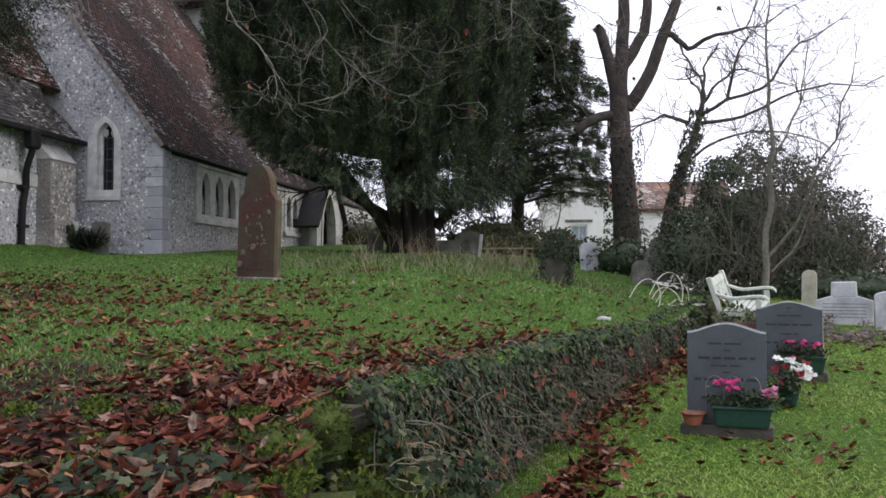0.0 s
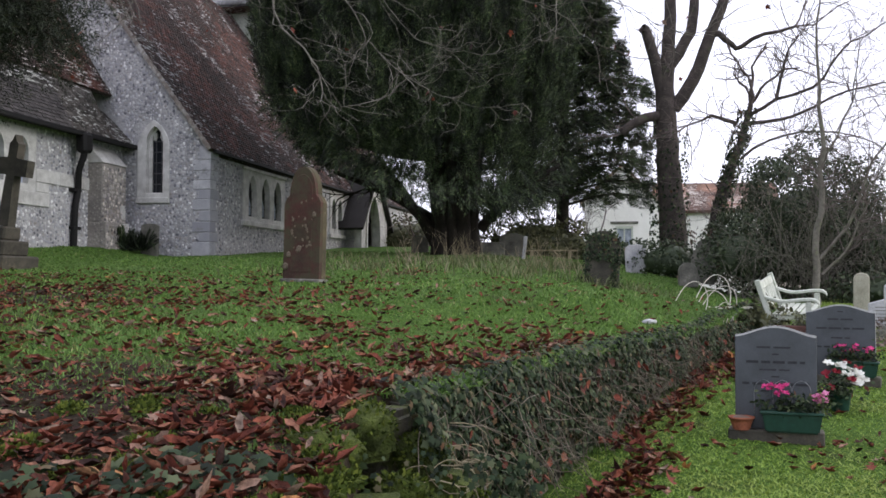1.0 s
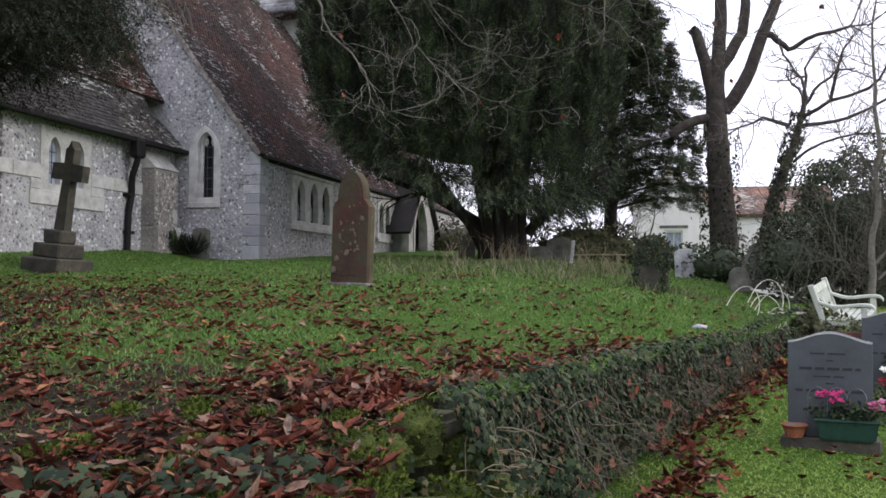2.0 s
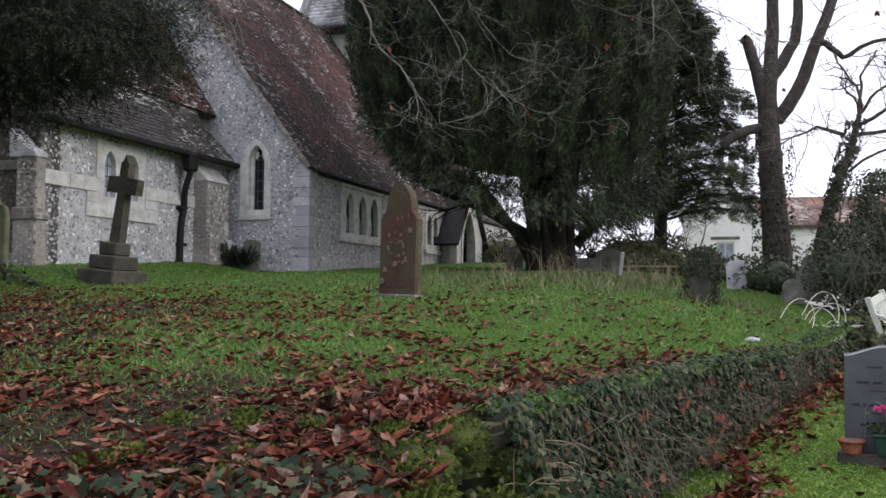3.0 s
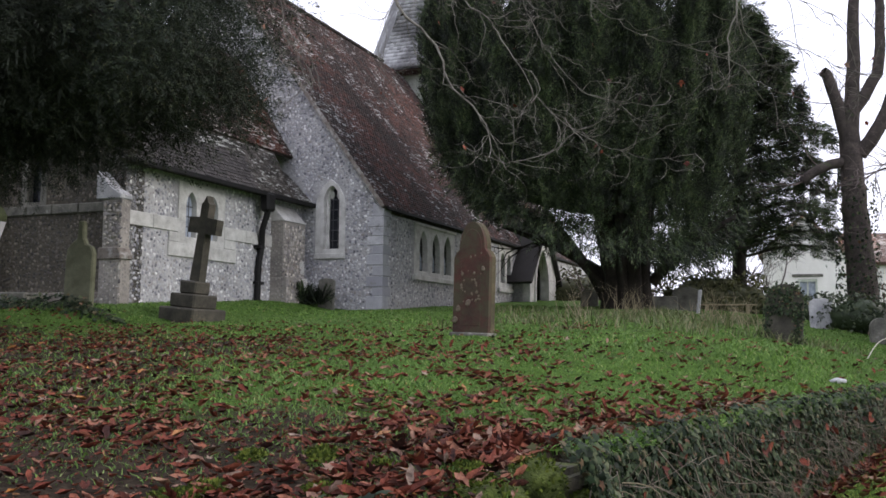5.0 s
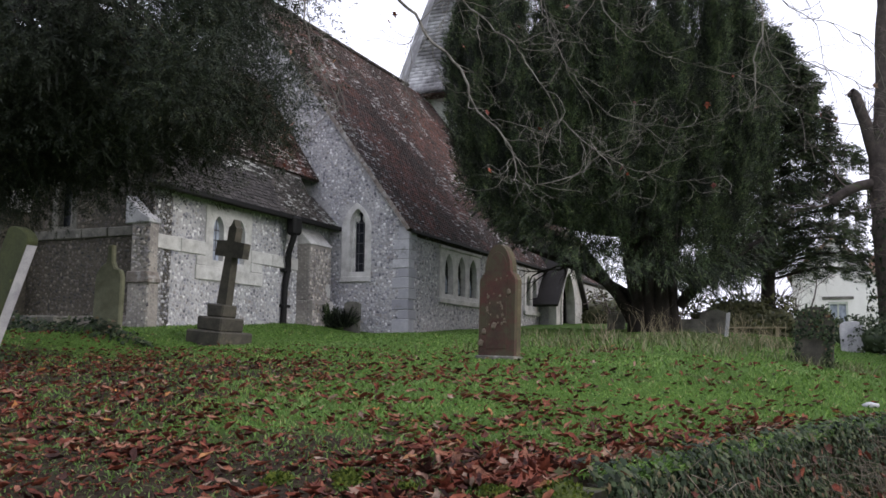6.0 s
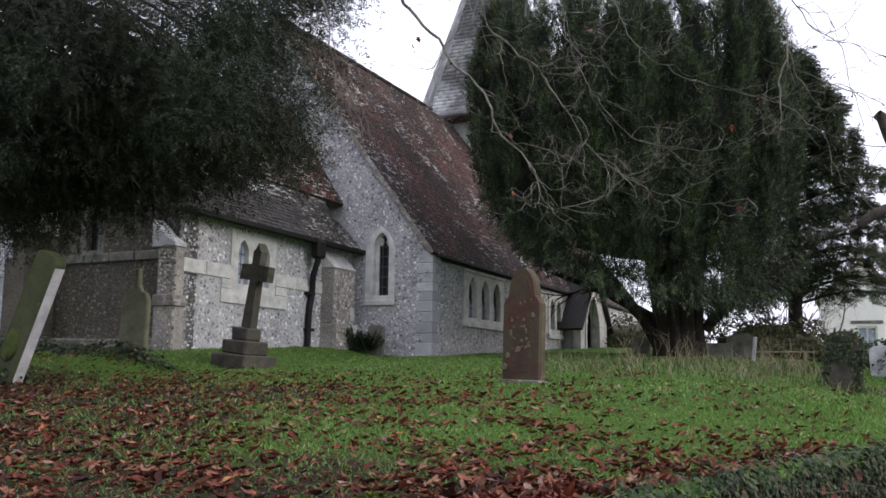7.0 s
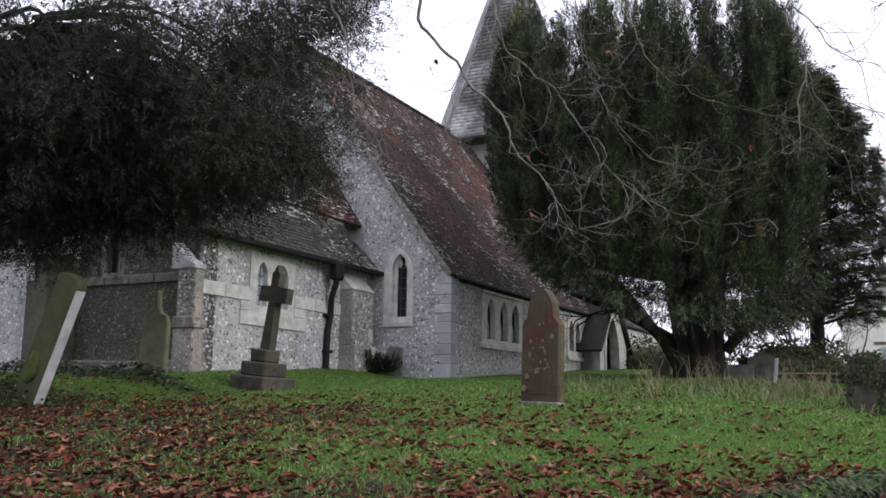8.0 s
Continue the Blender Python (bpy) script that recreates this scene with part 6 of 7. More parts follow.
# a looser conifer behind it: tiers of flat sprays with sky between
con = tree("conifer", I4, "dark spreading conifer with layered boughs and gaps of sky")
cx, cy = 2.7, 33.8
boughs, PP, WW = [], [], []
ln = curve_through([(cx, cy, 2.3), (cx + 0.1, cy, 8), (cx, cy, 13)], 0.5)
part("trunk", mesh_of("trunk", *tube([(ln, np.linspace(0.28, 0.05, len(ln)))], 9), BARK_YEW, True), con)
for i in range(120):
    z = 4.6 + 8.8 * (i / 120) ** 1.0
    a = i * 2.4 + rt_.normal(0, 0.2)
    R = np.interp(z, [4.5, 6.5, 9.2, 11.6, 13.6], [3.5, 3.9, 3.3, 1.8, 0.4]) * rt_.uniform(0.75, 1.06)
    d = np.array([math.cos(a), math.sin(a), 0.12])
    ln = curve_through([(cx, cy, z), np.array((cx, cy, z)) + d * R * 0.55 + np.array([0, 0, 0.25]), np.array((cx, cy, z)) + d * R - np.array([0, 0, 0.25])], 0.5)
    boughs.append((ln, np.linspace(0.06, 0.012, len(ln))))
    k = 190
    u = rt_.uniform(0.25, 1.0, k) ** 0.7
    side = np.array([-d[1], d[0], 0])
    idx = np.clip((u * (len(ln) - 1)).astype(int), 0, len(ln) - 1)
    off = rt_.normal(0, 0.36, k) * (1.2 - 0.5 * u)
    PP.append(ln[idx] + side * off[:, None] + np.stack([np.zeros(k), np.zeros(k), rt_.normal(-0.05, 0.15, k)], -1))
    WW.append(d * 0.8 + side * np.sign(off)[:, None] * 0.6 + np.array([0, 0, -0.25]) + rt_.normal(0, 0.3, (k, 3)))
part("bough_framework", mesh_of("bough_framework", *tube(boughs, 5), BARK_YEW, True), con)
PP, WW = np.concatenate(PP), np.concatenate(WW)
tagged(part("crown", mesh_of("crown", *sprays(PP, WW, rt_.uniform(0.24, 0.46, len(PP)), rt_, 4, 0.36), YEW), con, "dark layered conifer foliage"), kind="stuff")

# the yew that overhangs the chancel's east end
ny_ = tree("yew_tree", I4, "broad dark yew tree overhanging the chancel's east end")
ln = curve_through([(-13.4, 10.2, 1.6), (-13.2, 10.3, 4), (-12.4, 10.6, 8), (-11.5, 11, 12)], 0.4)
part("trunk", mesh_of("trunk", *tube([(ln, np.linspace(0.6, 0.2, len(ln)))], 10), BARK_YEW, True), ny_)
C, R3 = np.array([-10.6, 12.0, 8.4]), np.array([5.2, 3.2, 4.0])
bl, PP, WW = [], [], []


def boxy(d):
    """A direction stretched on to a squarish rounded crown."""
    return d / (np.abs(d) ** 3).sum(-1, keepdims=True) ** (1 / 3)


def gaps(q):
    """Where the upper crown is open to the sky."""
    return math.sin(2.1 * q[0] + 0.8 * q[1]) + math.sin(3.1 * q[2] - 1.3 * q[0]) + 0.7 * math.sin(5.3 * q[0] + 2.0 * q[2])


for i in range(1900):
    d = unit(rt_.normal(0, 1, 3))
    if d[2] > 0.25:
        continue
    q = C + R3 * boxy(d) * (rt_.uniform(0.3, 1.0) ** 0.4) * (1 + 0.06 * math.sin(7 * d[0] + 5 * d[2]) + 0.05 * math.sin(11 * d[1] + 9 * d[0]))
    if q[2] > 6.5 and gaps(q) > 0.94 - 0.35 * (q[2] - 6.5):
        continue
    if i % 3 == 0 and q[2] < 6.6:
        s0 = C + (q - C) * 0.25 + np.array([-0.8, -0.3, 0])
        br = curve_through([s0, (s0 + q) / 2 + np.array([0, 0, 0.5]), q], 0.5)
        bl.append((br, np.linspace(0.05, 0.008, len(br))))
    k = 125
    out = unit((q - C) / R3)
    fan_ = unit(np.array([out[0], out[1], -0.25]))
    along = rt_.uniform(-0.45, 0.30, k)
    PP.append(q + fan_ * along[:, None] + rt_.normal(0, 1, (k, 3)) * np.array([0.24, 0.24, 0.20]) - np.array([0, 0, 0.3]) * np.clip(along, 0, 1)[:, None])
    WW.append(out * 0.5 + np.array([0, 0, -0.4]) + rt_.normal(0, 0.7, (k, 3)))
part("bough_framework", mesh_of("bough_framework", *tube(bl, 5), BARK_YEW, True), ny_)
k = 12000
d = unit(rt_.normal(0, 1, (k, 3)))
Q_ = C + R3 * boxy(d) * rt_.uniform(0.2, 0.86, (k, 1))
ok = (Q_[:, 2] < 6.7 + 0.3 * np.sin(2 * Q_[:, 0]))
d, Q_ = d[ok], Q_[ok]
k = len(d)
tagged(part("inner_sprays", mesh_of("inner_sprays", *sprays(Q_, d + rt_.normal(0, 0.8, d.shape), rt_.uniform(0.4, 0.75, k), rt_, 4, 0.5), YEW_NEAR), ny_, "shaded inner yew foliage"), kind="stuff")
PP, WW = np.concatenate(PP), np.concatenate(WW)
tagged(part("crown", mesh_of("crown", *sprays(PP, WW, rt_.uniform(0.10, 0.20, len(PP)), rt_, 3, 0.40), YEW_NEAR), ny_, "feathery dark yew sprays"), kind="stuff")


def bare_tree(name, label, stems, rng, mat, twigs, twig_mat=None, depth=3, twig_len=1.6, twig_r=0.03, wild=0.5, droop=-0.2, at_end=3, kids=(3, 5)):
    """A leafless tree: given stems (points, radius at the foot and tip), with side branches down to twigs."""
    t = tree(name, I4, label)
    thick, fine = [], []
    for ctrl, r0, r1 in stems:
        ln = curve_through(ctrl, 0.35)
        ln[1:-1] += rng.normal(0, 0.03 if r0 < 0.12 else 0.012, (len(ln) - 2, 3))
        rad = np.linspace(r0, r1, len(ln))
        thick.append((ln, rad))
        L = len(ln)
        for j in range(twigs):
            i = int(rng.integers(L // 3, L))
            d = unit(ln[i] - ln[i - 1])
            s = unit(np.cross(d, rng.normal(0, 1, 3)))
            sprout(rng, ln[i], d * 0.6 + s, twig_len * rng.uniform(0.6, 1.3), min(twig_r, rad[i] * 0.6), depth, fine, droop, wild, kids)
        for j in range(at_end if r1 < 0.13 else 0):
            sprout(rng, ln[-1], unit(ln[-1] - ln[-2]) + rng.normal(0, 0.35, 3), twig_len * 1.5, r1 * 0.7, depth, fine, droop, wild, kids)
    part("trunk", mesh_of("trunk", *tube(thick, 9), mat, True), t)
    tagged(part("twig_mass", mesh_of("twig_mass", *tube(fine, 5), twig_mat or mat), t, "bare winter twigs"), kind="stuff")
    return t


rb = np.random.default_rng(61)
big = bare_tree("bare_tree", "tall bare deciduous tree with a stout ivy-scarred trunk", [
    ([(5.2, 26.5, 1.6), (5.25, 26.5, 3.5), (5.12, 26.5, 6.0), (5.08, 26.5, 7.4), (5.12, 26.5, 8.2)], 0.44, 0.24),
    ([(5.05, 26.5, 7.0), (4.75, 26.4, 8.2), (4.55, 26.4, 8.95), (4.42, 26.35, 9.1)], 0.18, 0.14),
    ([(5.1, 26.5, 7.5), (5.22, 26.6, 8.8), (5.3, 26.7, 10.5), (5.45, 26.7, 13.5)], 0.21, 0.10),
    ([(5.2, 26.5, 8.0), (5.7, 26.6, 8.8), (5.95, 26.7, 9.6), (5.95, 26.8, 13.0)], 0.17, 0.09),
    ([(5.3, 26.5, 6.8), (5.85, 26.4, 7.6), (6.45, 26.3, 9.2), (7.0, 26.2, 10.8), (7.4, 26.0, 13)], 0.20, 0.09),
    ([(5.0, 26.5, 6.6), (4.5, 26.3, 6.5), (4.1, 26.2, 6.3), (3.8, 26.2, 6.05)], 0.15, 0.13),
    ([(6.3, 26.3, 8.9), (6.75, 26.2, 8.75), (7.0, 26.2, 8.4), (7.4, 26.1, 8.7), (8.6, 26.0, 9.0)], 0.10, 0.04)], rb, BARK_ASH, 4, TWIG_FAR, 3, 1.3, 0.018, at_end=2, kids=(2, 3))
a = rb.uniform(0, 6.28, 1500)
z = 1.9 + 4.2 * rb.uniform(0, 1, 1500) ** 1.6
P = np.stack([5.18 + 0.5 * np.cos(a), 26.5 + 0.5 * np.sin(a), z], -1)
ivy_cover("ivy", P, np.stack([np.cos(a), np.sin(a), 0 * a], -1), 0.09, rb, "dark ivy on the trunk", IVY, big)

lean = bare_tree("bare_tree", "leaning ivy-clad tree with long arching bare boughs", [
    ([(6.0, 25.6, 1.9), (6.4, 25.5, 4.2), (6.9, 25.5, 5.6), (7.2, 25.5, 6.7)], 0.26, 0.07),
    ([(7.1, 25.5, 6.4), (7.8, 25.2, 6.8), (8.7, 25.0, 7.1), (9.4, 24.8, 8.0), (10.6, 24.5, 8.8)], 0.055, 0.012),
    ([(7.1, 25.5, 6.2), (8.3, 25.2, 6.35), (9.2, 25.0, 6.8), (10.4, 24.6, 7.1), (11.2, 24.4, 7.0)], 0.055, 0.012),
    ([(7.8, 25.2, 6.8), (7.95, 25.1, 7.8), (8.3, 25, 8.4)], 0.05, 0.02),
    ([(6.9, 25.5, 5.2), (8.0, 25.0, 5.8), (9.6, 24.6, 5.7), (10.4, 24.3, 5.2)], 0.04, 0.01),
    ([(6.8, 25.5, 6.2), (6.0, 25.0, 6.3), (5.3, 24.6, 6.0)], 0.06, 0.02)], rb, BARK_ASH, 15, TWIG_FAR, 3, 1.25, 0.014, 0.7, -0.1, kids=(2, 4))
a = rb.uniform(0, 6.28, 1400)
u = rb.uniform(0, 1, 1400)
ctr = np.stack([np.interp(u, [0, 0.5, 1], [6.0, 6.5, 7.15]), np.full(1400, 25.5), np.interp(u, [0, 0.5, 1], [1.9, 4.4, 6.6])], -1)
ivy_cover("ivy", ctr + np.stack([np.cos(a), np.sin(a), 0 * a], -1) * 0.22, np.stack([np.cos(a), np.sin(a), 0 * a], -1), 0.10, rb, "ivy covering the leaning trunk", IVY, lean)

bare_tree("bare_tree", "slender pale-barked bare tree behind the bench", [
    ([(6.3, 18.0, 1.0), (6.32, 18.0, 2.5), (6.42, 18.0, 4.0), (6.38, 18.0, 5.6), (6.40, 18, 7.6)], 0.08, 0.012),
    ([(6.35, 18.0, 2.3), (6.85, 17.9, 2.9), (7.2, 17.8, 3.8), (7.7, 17.6, 5.2), (7.9, 17.6, 6.0)], 0.034, 0.01),
    ([(6.4, 18.0, 2.0), (6.75, 17.9, 2.4), (7.05, 17.8, 3.0), (7.5, 17.6, 4.2)], 0.028, 0.01),
    ([(6.4, 18.0, 4.0), (6.9, 18.1, 5.0), (7.2, 18.1, 6.4)], 0.024, 0.008),
    ([(6.4, 18.0, 3.6), (5.9, 18.1, 4.4), (5.6, 18.1, 5.4)], 0.02, 0.008)], rb, BARK_PALE, 24, TWIG_FAR, 3, 1.1, 0.010, 0.5, -0.25, kids=(2, 4))

# overhanging boughs of a tree above the camera, a few dead leaves still on
over = tree("overhanging_tree", I4, "thin bare boughs hanging overhead with a few dead leaves")
ro = np.random.default_rng(71)
BOUGHS = [
    ([(-2.37, 6.59, 5.33), (-2.23, 6.64, 4.76), (-1.92, 6.73, 4.39), (-1.7, 6.79, 4.11), (-1.55, 6.83, 3.83), (-1.4, 6.86, 3.6), (-1.19, 6.9, 3.23), (-1.05, 6.92, 3.17), (-0.82, 6.95, 3.26), (-0.6, 6.97, 3.4)], 0.032, 0.004, 16),
    ([(-1.9, 7.15, 5.54), (-1.8, 7.18, 4.98), (-1.62, 7.22, 4.68), (-1.32, 7.28, 4.42), (-1.08, 7.32, 3.98), (-0.77, 7.36, 3.59), (-0.42, 7.39, 3.37), (-0.17, 7.4, 3.27), (0.17, 7.4, 3.27)], 0.018, 0.003, 20),
    ([(0.44, 6.18, 4.68), (0.44, 6.18, 4.36), (0.52, 6.18, 4.11), (0.48, 6.18, 3.81), (0.44, 6.18, 3.43)], 0.018, 0.004, 5),
    ([(0.48, 6.58, 4.65), (0.65, 6.57, 4.41), (0.89, 6.54, 4.19), (1.15, 6.5, 4.03)], 0.014, 0.004, 8),
    ([(-2.9, 6.15, 5.1), (-2.79, 6.2, 4.65), (-2.73, 6.23, 4.38), (-2.64, 6.27, 4.07), (-2.52, 6.32, 3.85), (-2.55, 6.3, 3.63)], 0.018, 0.004, 9),
    ([(-0.8, 7.56, 5.59), (-0.67, 7.57, 4.86), (-0.36, 7.59, 4.49), (0.08, 7.6, 4.26), (0.51, 7.58, 4.14), (0.92, 7.54, 4.21)], 0.014, 0.003, 14),
    ([(-1.76, 6.98, 5.34), (-1.8, 6.97, 4.85), (-2.07, 6.9, 4.51), (-2.15, 6.87, 4.17), (-2.1, 6.89, 3.93)], 0.014, 0.003, 8),
    ([(-1.26, 7.7, 5.66), (-1.13, 7.72, 4.76), (-0.8, 7.76, 4.13), (-0.48, 7.79, 3.87), (0.02, 7.8, 3.79), (0.59, 7.78, 3.91)], 0.013, 0.003, 16),
    ([(0.44, 7.39, 4.39), (0.93, 7.34, 4.14), (1.24, 7.29, 3.94), (1.67, 7.21, 3.78), (2.21, 7.06, 3.92), (2.63, 6.92, 4.14)], 0.010, 0.003, 14),
]
tips = []
for ctrl, r0, r1, k in BOUGHS:
    ln = curve_through(ctrl, 0.07)
    ln[1:-1] += ro.normal(0, 0.010, (len(ln) - 2, 3)) + 0.025 * np.sin(np.arange(1, len(ln) - 1) * 0.7)[:, None] * ro.normal(0, 0.6, 3)
    fine = [(ln, np.linspace(r0, r1, len(ln)) * 0.5)]
    for _ in range(int(k * 1.35)):
        i = int(ro.integers(len(ln) // 6, len(ln)))
        d = unit(ln[i] - ln[i - 1])
        w = d + np.array([ro.normal(0.35, 0.6), ro.normal(0, 0.4), ro.normal(-0.1, 0.45)])
        sprout(ro, ln[i], w, ro.uniform(0.25, 0.75), 0.0034, 2, fine, -0.25, 0.75, (1, 4), 0.055, (0.35, 0.7), (0.4, 1.0), 0.5)
    part("bough", mesh_of("bough", *tube(fine, 6), TWIG), over)
    tips += [f[0][-1] for f in fine[1:]]
sel = [tips[i] for i in ro.choice(len(tips), 40, replace=False)]
S = np.array(sel)
MAPLE = [(0.35, 0, 0.0), (0, 0, 0), (0.05, -0.30, 0.05), (0.30, -0.22, 0.0), (0.45, -0.55, 0.10), (0.55, -0.20, 0.0), (1.0, 0, 0.12), (0.55, 0.20, 0.0), (0.45, 0.55, 0.12), (0.30, 0.22, 0.0), (0.05, 0.30, 0.06)]
tagged(part("dead_leaves", mesh_of("dead_leaves", *leaves(S, unit(ro.normal(0, 1, S.shape)), ro.normal(0, 0.5, S.shape) - np.array([0, 0, 1]), ro.uniform(0.03, 0.065, len(S)), MAPLE), FALLEN), over, "withered russet leaves"), kind="stuff")

# ---------------------------------------------------------------- shrubs and hedges
rh = np.random.default_rng(81)


def shrub(name, x, y, rx, ry, z0, z1, n, mat, size, label, core=0.8, stems=0, lumpy=0.25, category="shrub"):
    """A bush: an uneven cloud of leaves over a shaded core, and stems where they show."""
    s = thing(name, I4, label, category)
    d = unit(rh.normal(0, 1, (n, 3)))
    k = 1 + lumpy * (np.sin(6 * d[:, 0] + x) * np.sin(5 * d[:, 2] + y) + 0.5 * np.sin(13 * d[:, 0] + 7 * d[:, 1])) - np.abs(rh.normal(0, 0.10, n))
    c, R = np.array([x, y, (z0 + z1) / 2]), np.array([rx, ry, (z1 - z0) / 2])
    P = c + d * R * k[:, None]
    v, f = leaves(P, unit(d + rh.normal(0, 0.7, P.shape)), rh.normal(0, 1, P.shape) + np.array([0, 0, 0.2]), size * rh.uniform(0.6, 1.2, n), LEAF)
    tagged(part("foliage", mesh_of("foliage", v, f, mat), s), kind="stuff")
    if core:
        part("inner_mass", lump(rx * core, ry * core, (z1 - z0) / 2 * core, mat, 3, 0.4, 2.2, x + y, "inner_mass"), s, "", Matrix.Translation(c))
    if stems:
        st = []
        for _ in range(stems):
            p = c + np.array([rh.normal(0, rx * 0.3), -ry * rh.uniform(0.6, 1.0), -(z1 - z0) / 2])
            sprout(rh, p, (rh.normal(0, 0.45), rh.normal(-0.15, 0.15), 1.0), (z1 - z0) * rh.uniform(0.5, 0.95), rh.uniform(0.008, 0.018), 2, st, -0.1, 0.4, (2, 4))
        part("stem_tangle", mesh_of("stem_tangle", *tube(st, 5), BARK_PALE), s, "tangled pale bare stems")
    return s


shrub("shrub", 7.0, 21.0, 1.55, 1.2, 1.3, 4.8, 24000, EVERGREEN, 0.085, "dense evergreen shrub with bare stems before it", 0.46, 70, 0.30)
shrub("shrub", 5.5, 20.4, 0.9, 0.8, 1.5, 3.3, 3000, EVERGREEN, 0.08, "dark evergreen shrub by the lawn", 0.5, 16)
shrub("shrub", 8.4, 20.8, 1.2, 1.1, 1.2, 3.9, 12000, EVERGREEN, 0.085, "evergreen shrub behind the slender tree", 0.45, 26, 0.30)
shrub("hedge", 10.5, 24.0, 1.3, 1.2, 1.3, 3.5, 5500, BROWN_HEDGE, 0.09, "russet and green overgrown hedge", 0.5, 0, category="hedge")
shrub("hedge", 12.6, 25.0, 1.2, 1.2, 1.0, 1.9, 3000, HEDGE, 0.09, "low mixed hedge at the churchyard edge", 0.7, category="hedge")
shrub("hedge", 9.0, 18.9, 2.6, 0.7, 1.2, 2.1, 2600, EVERGREEN, 0.10, "low dark undergrowth behind the graves", 0.7, category="hedge")
shrub("shrub", 4.6, 23.6, 0.9, 0.7, 1.8, 2.9, 1200, EVERGREEN, 0.10, "dark shrub at the foot of the big tree", 0.7)
shrub("shrub", 6.6, 23.0, 1.6, 0.7, 1.6, 3.3, 2200, BROWN_HEDGE, 0.10, "brown tangled undergrowth beneath the trees", 0.7, 12)
shrub("hedge", 1.9, 33.0, 2.2, 1.0, 2.3, 4.0, 2600, HEDGE, 0.16, "yellow-green hedge beyond the headstones", 0.75, category="hedge")
shrub("hedge", 4.6, 34.0, 2.0, 1.0, 2.0, 3.4, 2200, EVERGREEN, 0.16, "dark hedge before the white house", 0.75, category="hedge")
shrub("hedge", -3.6, 41.0, 2.6, 1.2, 2.8, 4.6, 2200, HEDGE, 0.2, "bright green hedge beyond the porch", 0.75, category="hedge")
shrub("shrub", 3.75, 12.9, 0.35, 0.35, 1.05, 1.62, 700, HEDGE, 0.09, "straggling plant beside the bench", 0.5)
# dark sword-leaved clump against the gable wall
cl = thing("fern_clump", stand(-9.6, 24.4), "dark spiky evergreen clump against the gable wall", "shrub")
P = np.array([[rh.normal(0, 0.28), rh.normal(0, 0.12), 0.0] for _ in range(150)])
W = np.stack([rh.normal(0, 0.8, 150), rh.normal(-0.2, 0.3, 150), np.ones(150)], -1)
part("fronds", mesh_of("fronds", *sprays(P, W, rh.uniform(0.3, 0.62, 150), rh, 7, 0.14), YEW), cl)
hs_ = headstone(-9.1, 24.5, round_top(0.5, 0.9, rise=0.15), 0.1, OLD_STONE, -8, 1, "grey headstone propped against the gable wall", 0, 2.5)
# bare tangle beyond the porch and behind the yew
tw = []
for x, y, n in ((-3.4, 44, 5), (-1.2, 40, 4), (1.8, 37, 7), (3.4, 39, 5)):
    for _ in range(n):
        sprout(rh, (x + rh.normal(0, 0.8), y + rh.normal(0, 0.5), 2.2), (rh.normal(0, 0.35), 0, 1), rh.uniform(2.0, 3.6), 0.05, 3, tw, 0.0, 0.5, (3, 4), 0.4)
tagged(part("bare_thicket", mesh_of("bare_thicket", *tube(tw, 5), TWIG_FAR)), "bare winter thicket beyond the churchyard", "thicket", kind="stuff")

# ---------------------------------------------------------------- turf and fallen leaves
rg = np.random.default_rng(91)


def fan(n, az0, az1, r0, r1, power=1.0):
    """Spots spread over a sector, thinning out with distance as the eye sees it."""
    az = np.radians(rg.uniform(az0, az1, n))
    r = r0 + (r1 - r0) * rg.uniform(0, 1, n) ** power
    return r * np.sin(az), r * np.cos(az)


def patches(x, y, s=1.0):
    return 0.5 + 0.25 * (np.sin(1.3 * s * x + 1.1 * np.sin(0.9 * s * y)) + np.sin(1.7 * s * y + 1.3 * np.sin(1.1 * s * x + 2)))


def blades(name, x, y, hgt, wid, mat, label, lay=0.6):
    n = len(x)
    z = height(x, y)
    a = rg.uniform(0, 6.28, n)
    h = hgt * rg.uniform(0.5, 1.3, n)
    w = wid * rg.uniform(0.6, 1.3, n)
    bend = rg.normal(0, lay, (n, 2)) * h[:, None]
    V = np.zeros((n, 5, 3))
    cx, sx = np.cos(a) * w / 2, np.sin(a) * w / 2
    for j, (s, u, q) in enumerate(((-1, 0, 0), (1, 0, 0), (0.75, 0.55, 0.35), (-0.75, 0.55, 0.35), (0, 1, 1))):
        V[:, j, 0] = x + s * cx + bend[:, 0] * q
        V[:, j, 1] = y + s * sx + bend[:, 1] * q
        V[:, j, 2] = z - 0.01 + h * u * (1 - 0.25 * q)
    F4 = (np.arange(n)[:, None] * 5 + np.array([0, 1, 2, 3])[None])
    F3 = (np.arange(n)[:, None] * 5 + np.array([3, 2, 4])[None])
    tagged(part(name, mesh_of(name, V.reshape(-1, 3), [F4, F3], mat)), label, "grass", kind="stuff")


